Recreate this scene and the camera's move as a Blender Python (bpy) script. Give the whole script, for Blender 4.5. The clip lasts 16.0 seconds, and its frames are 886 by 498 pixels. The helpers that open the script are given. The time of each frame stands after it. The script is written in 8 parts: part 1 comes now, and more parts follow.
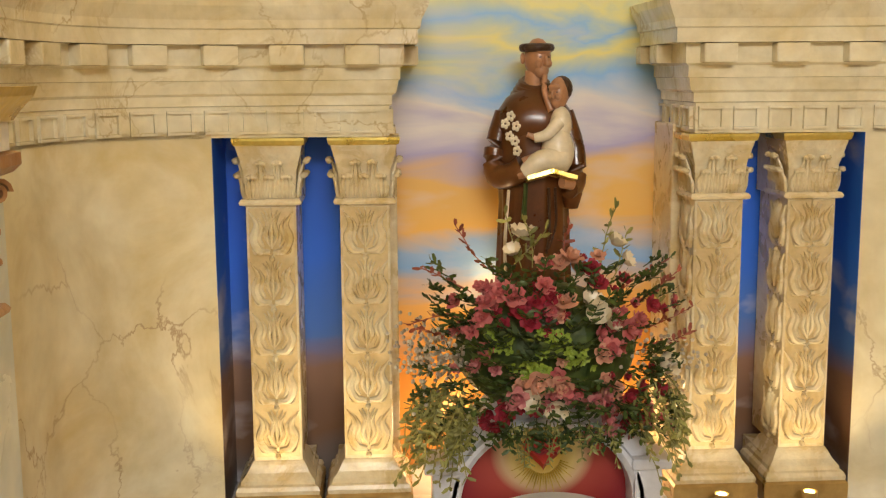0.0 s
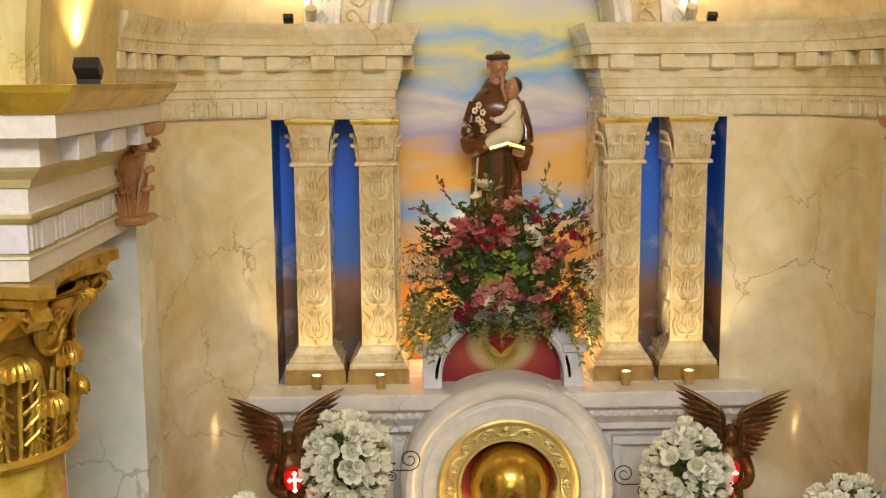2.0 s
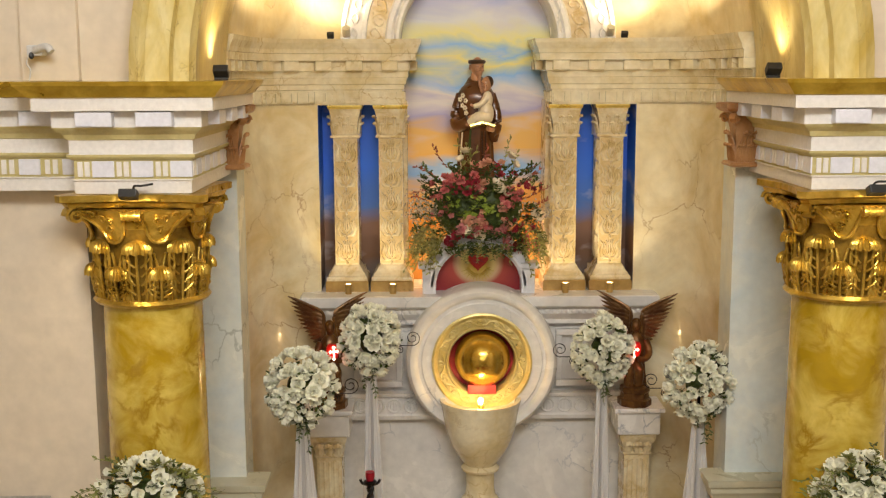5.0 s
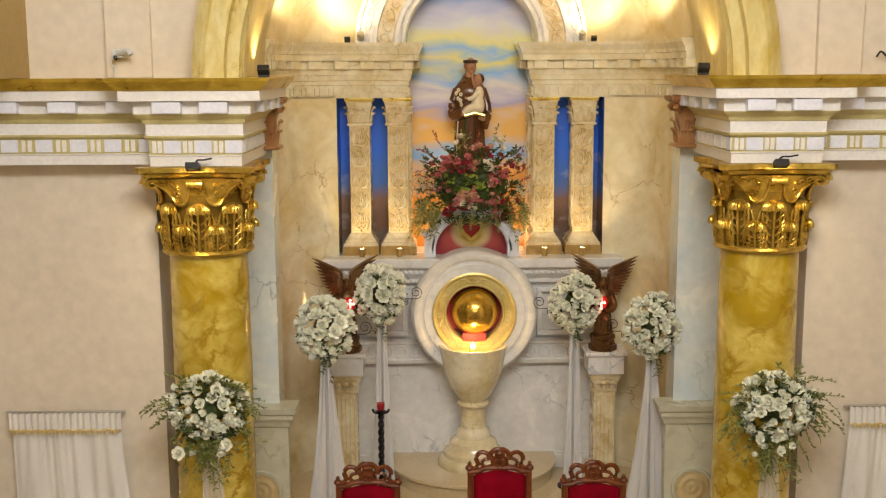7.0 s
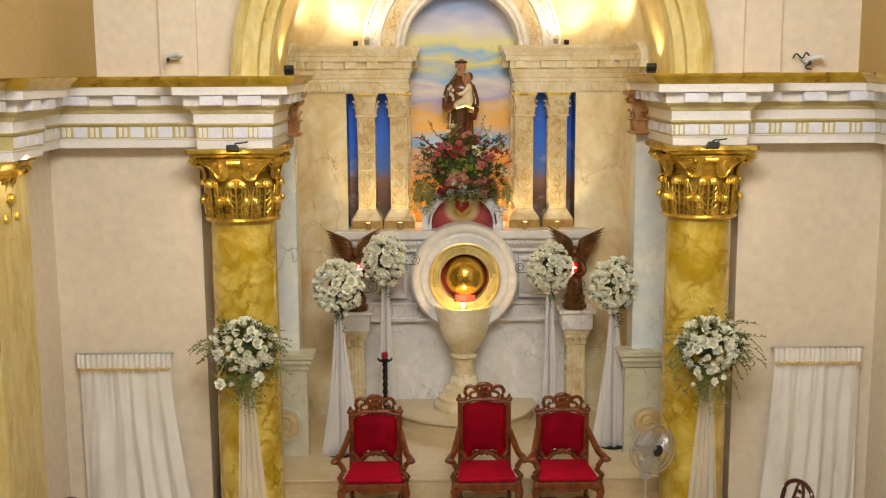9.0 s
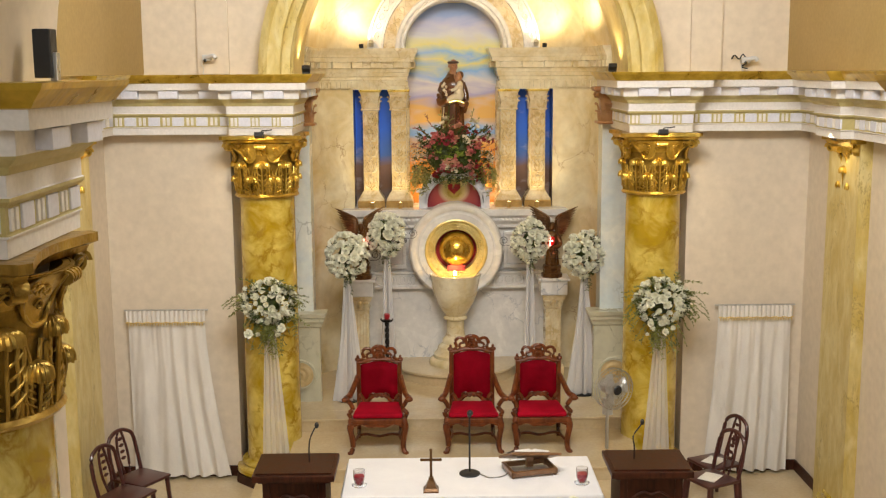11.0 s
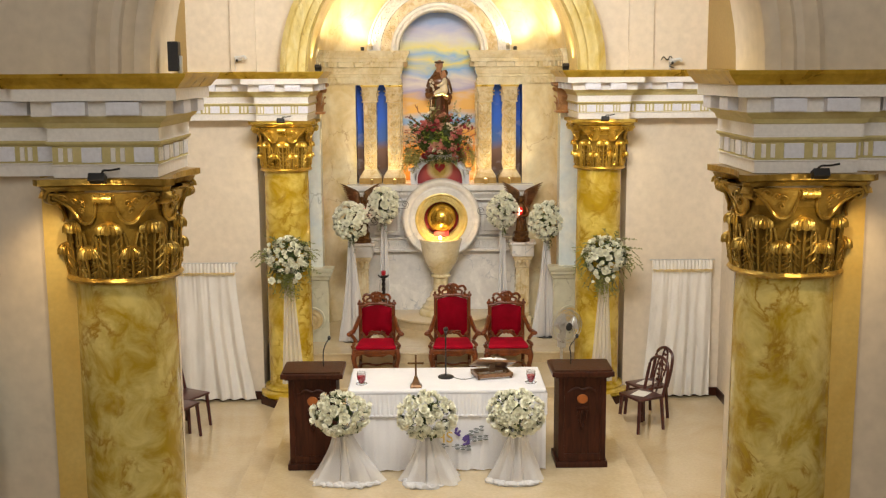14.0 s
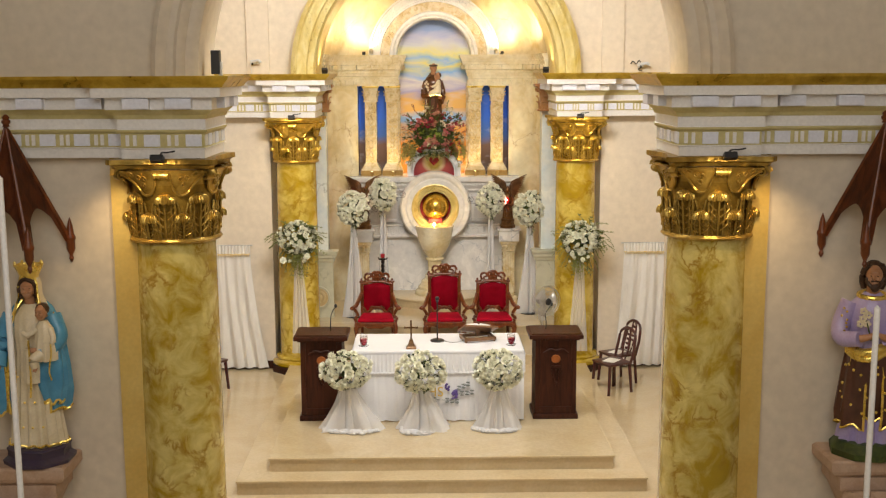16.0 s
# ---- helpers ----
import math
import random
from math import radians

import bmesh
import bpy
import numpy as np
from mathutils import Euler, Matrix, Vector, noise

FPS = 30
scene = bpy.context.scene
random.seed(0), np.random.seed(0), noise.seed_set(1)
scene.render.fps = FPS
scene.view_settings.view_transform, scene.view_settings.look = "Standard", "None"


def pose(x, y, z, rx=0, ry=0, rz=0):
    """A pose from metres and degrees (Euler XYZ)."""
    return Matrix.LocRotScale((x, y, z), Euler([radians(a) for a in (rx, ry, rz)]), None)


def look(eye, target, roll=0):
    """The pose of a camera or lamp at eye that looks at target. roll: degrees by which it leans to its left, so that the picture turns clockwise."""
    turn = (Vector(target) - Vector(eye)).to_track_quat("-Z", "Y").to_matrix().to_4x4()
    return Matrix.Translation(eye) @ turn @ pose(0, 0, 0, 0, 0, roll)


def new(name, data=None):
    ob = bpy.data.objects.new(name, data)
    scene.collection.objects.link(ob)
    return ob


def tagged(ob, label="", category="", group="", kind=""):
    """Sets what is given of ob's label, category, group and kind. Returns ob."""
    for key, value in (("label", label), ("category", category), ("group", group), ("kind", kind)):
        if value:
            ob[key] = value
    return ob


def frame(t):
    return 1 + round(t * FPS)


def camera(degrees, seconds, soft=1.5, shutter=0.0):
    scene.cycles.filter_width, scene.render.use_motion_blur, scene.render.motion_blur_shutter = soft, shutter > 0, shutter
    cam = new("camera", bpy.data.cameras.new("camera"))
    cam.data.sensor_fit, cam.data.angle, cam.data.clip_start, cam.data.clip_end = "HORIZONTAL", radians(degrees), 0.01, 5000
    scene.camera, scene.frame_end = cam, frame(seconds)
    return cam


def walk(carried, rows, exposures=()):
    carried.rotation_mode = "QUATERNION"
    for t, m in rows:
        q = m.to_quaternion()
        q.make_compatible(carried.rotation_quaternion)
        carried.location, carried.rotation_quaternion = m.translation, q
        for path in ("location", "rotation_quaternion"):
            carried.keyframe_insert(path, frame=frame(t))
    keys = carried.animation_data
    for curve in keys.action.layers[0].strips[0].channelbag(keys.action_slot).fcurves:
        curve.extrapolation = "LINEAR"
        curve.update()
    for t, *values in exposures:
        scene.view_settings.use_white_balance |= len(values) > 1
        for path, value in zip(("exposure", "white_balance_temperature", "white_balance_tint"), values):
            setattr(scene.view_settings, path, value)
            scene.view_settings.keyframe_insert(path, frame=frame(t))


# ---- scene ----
cam = camera(43.5, 16.0, soft=1.25)
# seconds, eye x y z, yaw, pitch, roll
ROWS = [
    (0.0, -0.640, 0.622, 4.504, -3.31, -8.89, 0.40),
    (0.5, -0.594, 0.145, 4.498, -2.77, -8.76, 0.48),
    (1.0, -0.555, -0.340, 4.495, -2.29, -8.72, 0.49),
    (1.5, -0.527, -0.827, 4.496, -1.98, -8.75, 0.44),
    (2.0, -0.506, -1.317, 4.498, -1.71, -8.77, 0.39),
    (2.5, -0.488, -1.795, 4.502, -1.50, -8.78, 0.32),
    (3.0, -0.470, -2.262, 4.506, -1.36, -8.81, 0.27),
    (3.5, -0.453, -2.723, 4.511, -1.26, -8.83, 0.26),
    (4.0, -0.436, -3.170, 4.515, -1.13, -8.88, 0.24),
    (6.5, -0.373, -5.337, 4.526, -0.57, -9.11, 0.30),
    (7.0, -0.370, -5.760, 4.526, -0.58, -9.12, 0.29),
    (7.5, -0.371, -6.176, 4.527, -0.61, -9.11, 0.31),
    (8.0, -0.371, -6.625, 4.528, -0.66, -9.14, 0.31),
    (8.5, -0.366, -7.073, 4.527, -0.70, -9.15, 0.33),
    (9.0, -0.357, -7.554, 4.526, -0.72, -9.16, 0.35),
    (11.5, -0.300, -9.890, 4.516, -0.75, -9.18, 0.37),
    (12.0, -0.281, -10.373, 4.511, -0.77, -9.19, 0.35),
    (12.5, -0.252, -10.836, 4.503, -0.76, -9.18, 0.31),
    (13.0, -0.225, -11.323, 4.498, -0.77, -9.18, 0.30),
    (13.5, -0.200, -11.798, 4.497, -0.78, -9.16, 0.30),
    (14.0, -0.174, -12.283, 4.496, -0.79, -9.16, 0.31),
    (14.5, -0.156, -12.744, 4.497, -0.83, -9.13, 0.33),
    (15.0, -0.135, -13.200, 4.497, -0.84, -9.12, 0.33),
    (15.5, -0.122, -13.633, 4.501, -0.85, -9.08, 0.29),
    (16.0, -0.118, -14.063, 4.508, -0.86, -9.07, 0.24),
]
walk(cam, [(t, pose(x, y, z, 90 + pitch, roll, yaw)) for t, x, y, z, yaw, pitch, roll in ROWS],
     exposures=[(0.0, -0.02), (6.5, -0.02), (9.0, 0.06), (12.0, 0.14), (16.0, 0.32)])

# ---- light ----
world = bpy.data.worlds.new("world")
scene.world = world
world.use_nodes = True
world.node_tree.nodes["Background"].inputs[0].default_value = (1.0, 0.9, 0.75, 1)
world.node_tree.nodes["Background"].inputs[1].default_value = 0.008


def lamp(kind, name, eye, target, power, colour, size=0.1, size_y=None, cone=None, blend=0.6):
    data = bpy.data.lights.new(name, kind)
    data.energy, data.color = power, colour
    if kind == "AREA":
        data.shape = "RECTANGLE"
        data.size, data.size_y = size, size_y or size
    else:
        data.shadow_soft_size = size
    if cone:
        data.spot_size, data.spot_blend = radians(cone), blend
    ob = new(name, data)
    ob.matrix_world = look(eye, target)
    return ob


WARM, NEUTRAL, AMBER = (1.0, 0.77, 0.44), (0.985, 0.965, 0.915), (1.0, 0.66, 0.28)
# unseen soft area fills added over the sanctuary bay and the nave
lamp("AREA", "sanctuary_fill", (0, -4.0, 7.5), (0, 3.0, 2.7), 420, NEUTRAL, 3.6, 1.4)
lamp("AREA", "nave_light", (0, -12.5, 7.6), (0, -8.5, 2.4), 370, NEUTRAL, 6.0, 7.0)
# floodlights on the apse cornice, washing the half dome
for fx, fy, power in ((-1.50, 4.10, 38), (-1.16, 4.90, 20), (1.16, 4.90, 20), (1.50, 4.10, 38)):
    lamp("SPOT", "apse_floodlight", (fx, fy, 4.93), (fx * 0.85, fy + 0.75, 6.1), power, WARM, 0.05, cone=135)
# floodlights beside the feet of the sanctuary arch
for fx in (-1.66, 1.70):
    lamp("SPOT", "arch_floodlight", (fx, 2.9, 4.60), (fx * 1.02, 2.6, 6.2), 15, WARM, 0.04, cone=120)
# small uplights at the feet of the four carved columns
for fx in (-1.07, -0.69, 0.71, 1.08):
    lamp("SPOT", "column_uplight", (fx, 4.62, 2.80), (fx, 4.96, 3.5), 10, WARM, 0.03, cone=90)
# downlights clipped on the big capitals
for fx, fy in ((-2.07, 2.12), (2.12, 2.12), (-2.15, -5.62), (2.16, -5.62)):
    lamp("SPOT", "capital_downlight", (fx, fy - 0.24, 3.83), (fx, fy + 0.14, 3.50), 11, WARM, 0.03, cone=92)
for side in (-1, 1):
    lamp("SPOT", "capital_downlight", (side * 3.46, 1.2, 3.86), (side * 3.86, 1.25, 3.35), 7, WARM, 0.03, cone=130)
# lamps behind the near capitals, washing the wall beside the shafts
for fx in (-2.60, 2.61):
    lamp("SPOT", "wall_washer", (fx, -5.53, 3.82), (fx * 1.02, -5.30, 1.2), 16, AMBER, 0.08, cone=100, blend=1.0)
# red lamps held by the angels
for fx in (-1.19, 1.22):
    lamp("POINT", "red_lamp", (fx, 4.26, 2.37), (0, 4, 2), 0.5, (1.0, 0.05, 0.02), 0.03)
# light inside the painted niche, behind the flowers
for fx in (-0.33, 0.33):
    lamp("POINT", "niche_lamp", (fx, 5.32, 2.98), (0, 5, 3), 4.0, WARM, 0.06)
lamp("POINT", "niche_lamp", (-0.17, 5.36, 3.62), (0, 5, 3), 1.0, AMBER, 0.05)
# small lamp in front of the golden globe
lamp("POINT", "globe_lamp", (0.0, 4.34, 2.03), (0, 5, 2), 5.0, AMBER, 0.03)


# ---- materials ----
def mat(name, base, rough=0.5, metal=0.0, other=None, scale=3.0, fine=60.0, bump=0.1, veins=None, vein_scale=2.0,
        vein_width=0.03, stretch=(1, 1, 1), mottle=0.5, sheen=0.0, coat=0.0, local=False, bump_scale=None, see=0.0, island=0.0, spec=0.5):
    """A surface with two scales of variation: broad blotches from base to other, fine grain, and optional veins."""
    m = bpy.data.materials.new(name)
    m.use_nodes = True
    nt = m.node_tree
    n, l = nt.nodes, nt.links
    bsdf = n["Principled BSDF"]
    geo = n.new("ShaderNodeNewGeometry")
    coord = n.new("ShaderNodeTexCoord")
    mapping = n.new("ShaderNodeMapping")
    mapping.inputs["Scale"].default_value = stretch
    l.new(coord.outputs["Object"] if local else geo.outputs["Position"], mapping.inputs["Vector"])
    broad = n.new("ShaderNodeTexNoise")
    broad.inputs["Scale"].default_value, broad.inputs["Detail"].default_value = scale, 6
    broad.inputs["Roughness"].default_value, broad.inputs["Distortion"].default_value = 0.6, 0.6
    l.new(mapping.outputs[0], broad.inputs["Vector"])
    ramp = n.new("ShaderNodeValToRGB")
    ramp.color_ramp.elements[0].position = 0.5 - mottle * 0.3
    ramp.color_ramp.elements[1].position = 0.5 + mottle * 0.3
    ramp.color_ramp.elements[0].color = (*base, 1)
    ramp.color_ramp.elements[1].color = (*(other or tuple(min(1, c * 1.12) for c in base)), 1)
    l.new(broad.outputs["Fac"], ramp.inputs["Fac"])
    colour = ramp.outputs["Color"]
    grain = n.new("ShaderNodeTexNoise")
    grain.inputs["Scale"].default_value, grain.inputs["Detail"].default_value = fine, 3
    l.new(mapping.outputs[0], grain.inputs["Vector"])
    if veins:
        warp = n.new("ShaderNodeVectorMath")
        warp.operation = "MULTIPLY_ADD"
        warp.inputs[1].default_value = (0.5, 0.5, 0.5)
        l.new(broad.outputs["Color"], warp.inputs[0])
        l.new(mapping.outputs[0], warp.inputs[2])
        cells = n.new("ShaderNodeTexVoronoi")
        cells.feature = "DISTANCE_TO_EDGE"
        cells.inputs["Scale"].default_value = vein_scale
        l.new(warp.outputs[0], cells.inputs["Vector"])
        edge = n.new("ShaderNodeMapRange")
        edge.inputs["From Max"].default_value = vein_width
        edge.inputs["To Min"].default_value, edge.inputs["To Max"].default_value = 1.0, 0.0
        l.new(cells.outputs["Distance"], edge.inputs["Value"])
        fade = n.new("ShaderNodeTexNoise")
        fade.inputs["Scale"].default_value = vein_scale * 0.8
        l.new(mapping.outputs[0], fade.inputs["Vector"])
        gate = n.new("ShaderNodeMapRange")
        gate.inputs["From Min"].default_value, gate.inputs["From Max"].default_value = 0.48, 0.62
        l.new(fade.outputs["Fac"], gate.inputs["Value"])
        amount = n.new("ShaderNodeMath")
        amount.operation = "MULTIPLY"
        l.new(edge.outputs[0], amount.inputs[0])
        l.new(gate.outputs[0], amount.inputs[1])
        mix = n.new("ShaderNodeMixRGB")
        mix.inputs["Color2"].default_value = (*veins, 1)
        l.new(amount.outputs[0], mix.inputs["Fac"])
        l.new(colour, mix.inputs["Color1"])
        colour = mix.outputs[0]
    vary = n.new("ShaderNodeMapRange")
    vary.inputs["To Min"].default_value, vary.inputs["To Max"].default_value = 0.86, 1.14
    l.new(grain.outputs["Fac"], vary.inputs["Value"])
    value = n.new("ShaderNodeHueSaturation")
    l.new(colour, value.inputs["Color"])
    l.new(vary.outputs[0], value.inputs["Value"])
    if island:
        spread = n.new("ShaderNodeMapRange")
        spread.inputs["To Min"].default_value, spread.inputs["To Max"].default_value = 1 - island, 1 + island
        l.new(geo.outputs["Random Per Island"], spread.inputs["Value"])
        again = n.new("ShaderNodeHueSaturation")
        l.new(value.outputs[0], again.inputs["Color"])
        l.new(spread.outputs[0], again.inputs["Value"])
        value = again
    l.new(value.outputs[0], bsdf.inputs["Base Color"])
    r = n.new("ShaderNodeMapRange")
    r.inputs["To Min"].default_value, r.inputs["To Max"].default_value = max(0.03, rough - 0.1), min(1, rough + 0.1)
    l.new(broad.outputs["Fac"], r.inputs["Value"])
    l.new(r.outputs[0], bsdf.inputs["Roughness"])
    bsdf.inputs["Metallic"].default_value = metal
    bsdf.inputs["Coat Weight"].default_value = coat
    bsdf.inputs["Coat Roughness"].default_value = 0.12
    bsdf.inputs["Sheen Weight"].default_value = sheen
    bsdf.inputs["Alpha"].default_value = 1 - see
    bsdf.inputs["Specular IOR Level"].default_value = spec
    if bump:
        relief = n.new("ShaderNodeTexNoise")
        relief.inputs["Scale"].default_value, relief.inputs["Detail"].default_value = bump_scale or fine * 0.5, 4
        l.new(mapping.outputs[0], relief.inputs["Vector"])
        b = n.new("ShaderNodeBump")
        b.inputs["Strength"].default_value, b.inputs["Distance"].default_value = bump, 0.02
        l.new(relief.outputs["Fac"], b.inputs["Height"])
        l.new(b.outputs[0], bsdf.inputs["Normal"])
    return m


def glow(name, colour, strength):
    m = bpy.data.materials.new(name)
    m.use_nodes = True
    b = m.node_tree.nodes["Principled BSDF"]
    b.inputs["Base Color"].default_value = (*colour, 1)
    b.inputs["Emission Color"].default_value = (*colour, 1)
    b.inputs["Emission Strength"].default_value = strength
    return m


def painted_sky(name, stops, stretch, scale, cloud, seed):
    """A painted sky: bands of colour by height, broken up by brushed clouds."""
    m = bpy.data.materials.new(name)
    m.use_nodes = True
    n, l = m.node_tree.nodes, m.node_tree.links
    geo = n.new("ShaderNodeNewGeometry")
    mp = n.new("ShaderNodeMapping")
    mp.inputs["Scale"].default_value = stretch
    mp.inputs["Location"].default_value = (seed, 0, seed)
    l.new(geo.outputs["Position"], mp.inputs["Vector"])
    noise_a = n.new("ShaderNodeTexNoise")
    noise_a.inputs["Scale"].default_value, noise_a.inputs["Detail"].default_value = scale, 5
    noise_a.inputs["Distortion"].default_value = 0.8
    l.new(mp.outputs[0], noise_a.inputs["Vector"])
    sep = n.new("ShaderNodeSeparateXYZ")
    l.new(geo.outputs["Position"], sep.inputs[0])
    h = n.new("ShaderNodeMapRange")
    h.inputs["From Min"].default_value, h.inputs["From Max"].default_value = 2.7, 5.45
    l.new(sep.outputs["Z"], h.inputs["Value"])
    add = n.new("ShaderNodeMath")
    add.operation = "MULTIPLY_ADD"
    add.inputs[1].default_value = cloud
    l.new(noise_a.outputs["Fac"], add.inputs[0])
    l.new(h.outputs[0], add.inputs[2])
    off = n.new("ShaderNodeMath")
    off.operation = "SUBTRACT"
    off.inputs[1].default_value = cloud * 0.5
    l.new(add.outputs[0], off.inputs[0])
    ramp = n.new("ShaderNodeValToRGB")
    els = ramp.color_ramp.elements
    while len(els) < len(stops):
        els.new(0.5)
    for e, (p, c) in zip(els, stops):
        e.position, e.color = p, (*c, 1)
    l.new(off.outputs[0], ramp.inputs["Fac"])
    puff = n.new("ShaderNodeTexNoise")
    puff.inputs["Scale"].default_value, puff.inputs["Detail"].default_value = scale * 1.3, 4
    l.new(mp.outputs[0], puff.inputs["Vector"])
    gate = n.new("ShaderNodeMapRange")
    gate.inputs["From Min"].default_value, gate.inputs["From Max"].default_value = 0.56, 0.74
    gate.inputs["To Max"].default_value = 0.6
    l.new(puff.outputs["Fac"], gate.inputs["Value"])
    mix = n.new("ShaderNodeMixRGB")
    mix.inputs["Color2"].default_value = (0.72, 0.66, 0.68, 1)
    l.new(gate.outputs[0], mix.inputs["Fac"])
    l.new(ramp.outputs[0], mix.inputs["Color1"])
    b = n["Principled BSDF"]
    l.new(mix.outputs[0], b.inputs["Base Color"])
    b.inputs["Roughness"].default_value = 0.45
    return m


M_WALL = mat("cream_plaster", (0.69, 0.60, 0.48), 0.7, other=(0.72, 0.63, 0.51), scale=0.5, fine=12, bump=0.02)
M_TAN = mat("ochre_plaster", (0.40, 0.28, 0.10), 0.7, other=(0.45, 0.32, 0.13), scale=0.9, fine=25, bump=0.05)
M_WHITE = mat("white_stucco", (0.76, 0.73, 0.70), 0.6, other=(0.82, 0.79, 0.76), scale=2, fine=40, bump=0.05)
M_BLUISH = mat("bluish_white_paint", (0.72, 0.73, 0.82), 0.5, other=(0.78, 0.79, 0.87), scale=3, fine=40, bump=0.04)
M_OLIVE = mat("olive_yellow_paint", (0.50, 0.42, 0.17), 0.5, other=(0.60, 0.52, 0.26), scale=4, fine=40, bump=0.06)
M_GOLDPAINT = mat("gold_paint", (0.44, 0.28, 0.025), 0.3, 0.65, other=(0.72, 0.52, 0.08), scale=5, fine=40, bump=0.15)
M_GOLD = mat("antique_gold", (0.40, 0.25, 0.03), 0.30, 0.85, other=(0.76, 0.54, 0.12), scale=7, fine=60, bump=0.35, bump_scale=24)
M_OLDGOLD = mat("dark_old_gold", (0.26, 0.16, 0.03), 0.32, 0.8, other=(0.56, 0.38, 0.09), scale=7, fine=60, bump=0.35, bump_scale=24)
# yellow of the near strips, with the capital lamps' warm glow mixed in
M_GLOWYELLOW = mat("lamp_glow_yellow_paint", (0.60, 0.40, 0.10), 0.4, other=(0.68, 0.50, 0.16), scale=2, fine=30, bump=0.04)
# gold darkened to carry the shade in the hollows of the capitals
M_RECESSGOLD = mat("recess_shade_gold", (0.20, 0.12, 0.018), 0.38, 0.7, other=(0.36, 0.23, 0.04), scale=7, fine=60, bump=0.4, bump_scale=24)
M_YMARBLE = mat("yellow_marble", (0.42, 0.27, 0.008), 0.2, other=(0.70, 0.54, 0.12), scale=3.2, fine=14, bump=0.03,
                veins=(0.34, 0.20, 0.01), vein_scale=4.5, vein_width=0.12, mottle=0.42, coat=0.4)
M_OMARBLE = mat("olive_marble", (0.42, 0.28, 0.015), 0.18, other=(0.72, 0.60, 0.21), scale=4.5, fine=14, bump=0.03,
                veins=(0.34, 0.19, 0.015), vein_scale=4.6, vein_width=0.12, mottle=0.42, coat=0.4)
M_ARCHGOLD = mat("gilded_marble", (0.58, 0.44, 0.12), 0.35, 0.15, other=(0.72, 0.62, 0.30), scale=6, fine=30, bump=0.1,
                 veins=(0.35, 0.25, 0.08), vein_scale=6, stretch=(1, 1, 0.4))
M_APSE = mat("cream_marble", (0.64, 0.50, 0.24), 0.14, other=(0.86, 0.79, 0.58), scale=1.9, fine=10, bump=0.02,
             veins=(0.46, 0.32, 0.18), vein_scale=1.6, vein_width=0.012, mottle=0.6, coat=0.4)
M_ENTMARBLE = mat("ivory_marble", (0.67, 0.55, 0.30), 0.18, other=(0.83, 0.76, 0.56), scale=3, fine=20, bump=0.35, bump_scale=9,
                  veins=(0.55, 0.42, 0.22), vein_scale=3, vein_width=0.03, coat=0.4)
M_BLUEMARBLE = mat("pale_blue_marble", (0.62, 0.69, 0.70), 0.25, other=(0.80, 0.79, 0.69), scale=2.2, fine=12, bump=0.03,
                   veins=(0.45, 0.47, 0.42), vein_scale=2, vein_width=0.02, mottle=0.6)
M_GREENMARBLE = mat("pale_green_marble", (0.52, 0.49, 0.34), 0.3, other=(0.64, 0.62, 0.48), scale=2.2, fine=12, bump=0.03,
                    veins=(0.35, 0.33, 0.22), vein_scale=2.2, vein_width=0.02, mottle=0.9)
M_GREYMARBLE = mat("grey_white_marble", (0.66, 0.65, 0.63), 0.26, other=(0.83, 0.81, 0.77), scale=2.4, fine=14, bump=0.04,
                   veins=(0.42, 0.44, 0.47), vein_scale=2.6, vein_width=0.025, mottle=0.55, coat=0.2)
M_CARVED = mat("carved_cream_stone", (0.60, 0.43, 0.18), 0.28, other=(0.80, 0.71, 0.49), scale=7, fine=40, bump=0.3, bump_scale=22, mottle=0.6, coat=0.3)
M_CARVEDGROUND = mat("gilded_carving_ground", (0.60, 0.44, 0.20), 0.4, 0.1, other=(0.70, 0.55, 0.29), scale=9, fine=50, bump=0.2, bump_scale=30)
M_BROWNGILT = mat("brown_gilded_stone", (0.36, 0.21, 0.06), 0.3, 0.3, other=(0.52, 0.34, 0.11), scale=7, fine=40, bump=0.15, bump_scale=20)
M_PINKSTONE = mat("terracotta_stone", (0.33, 0.14, 0.045), 0.4, other=(0.48, 0.26, 0.11), scale=6, fine=40, bump=0.3, bump_scale=20)
M_FLOOR = mat("polished_cream_tile", (0.56, 0.44, 0.26), 0.12, other=(0.63, 0.52, 0.34), scale=1.2, fine=30, bump=0.01, coat=0.3)
M_RISER = mat("beige_riser_tile", (0.52, 0.40, 0.23), 0.2, other=(0.58, 0.47, 0.30), scale=2, fine=30, bump=0.02)
M_DARKWOOD = mat("dark_varnished_wood", (0.024, 0.006, 0.003), 0.42, other=(0.060, 0.016, 0.007), scale=4, fine=50, bump=0.08,
                 stretch=(6, 6, 0.8), coat=0.0, spec=0.22)
M_REDWOOD = mat("carved_red_brown_wood", (0.085, 0.020, 0.005), 0.35, other=(0.20, 0.052, 0.013), scale=6, fine=50, bump=0.1,
                stretch=(3, 3, 1), coat=0.1, spec=0.35)
M_VELVET = mat("crimson_velvet", (0.30, 0.001, 0.014), 0.8, other=(0.42, 0.003, 0.022), scale=5, fine=120, bump=0.10, bump_scale=9, spec=0.12)
M_CLOTH = mat("white_cloth", (0.76, 0.76, 0.80), 0.85, other=(0.82, 0.82, 0.85), scale=3, fine=160, bump=0.05, sheen=0.2)
M_SATIN = mat("ivory_satin", (0.70, 0.67, 0.63), 0.3, other=(0.82, 0.79, 0.75), scale=3, fine=220, bump=0.22, bump_scale=7, stretch=(1, 1, 0.35))
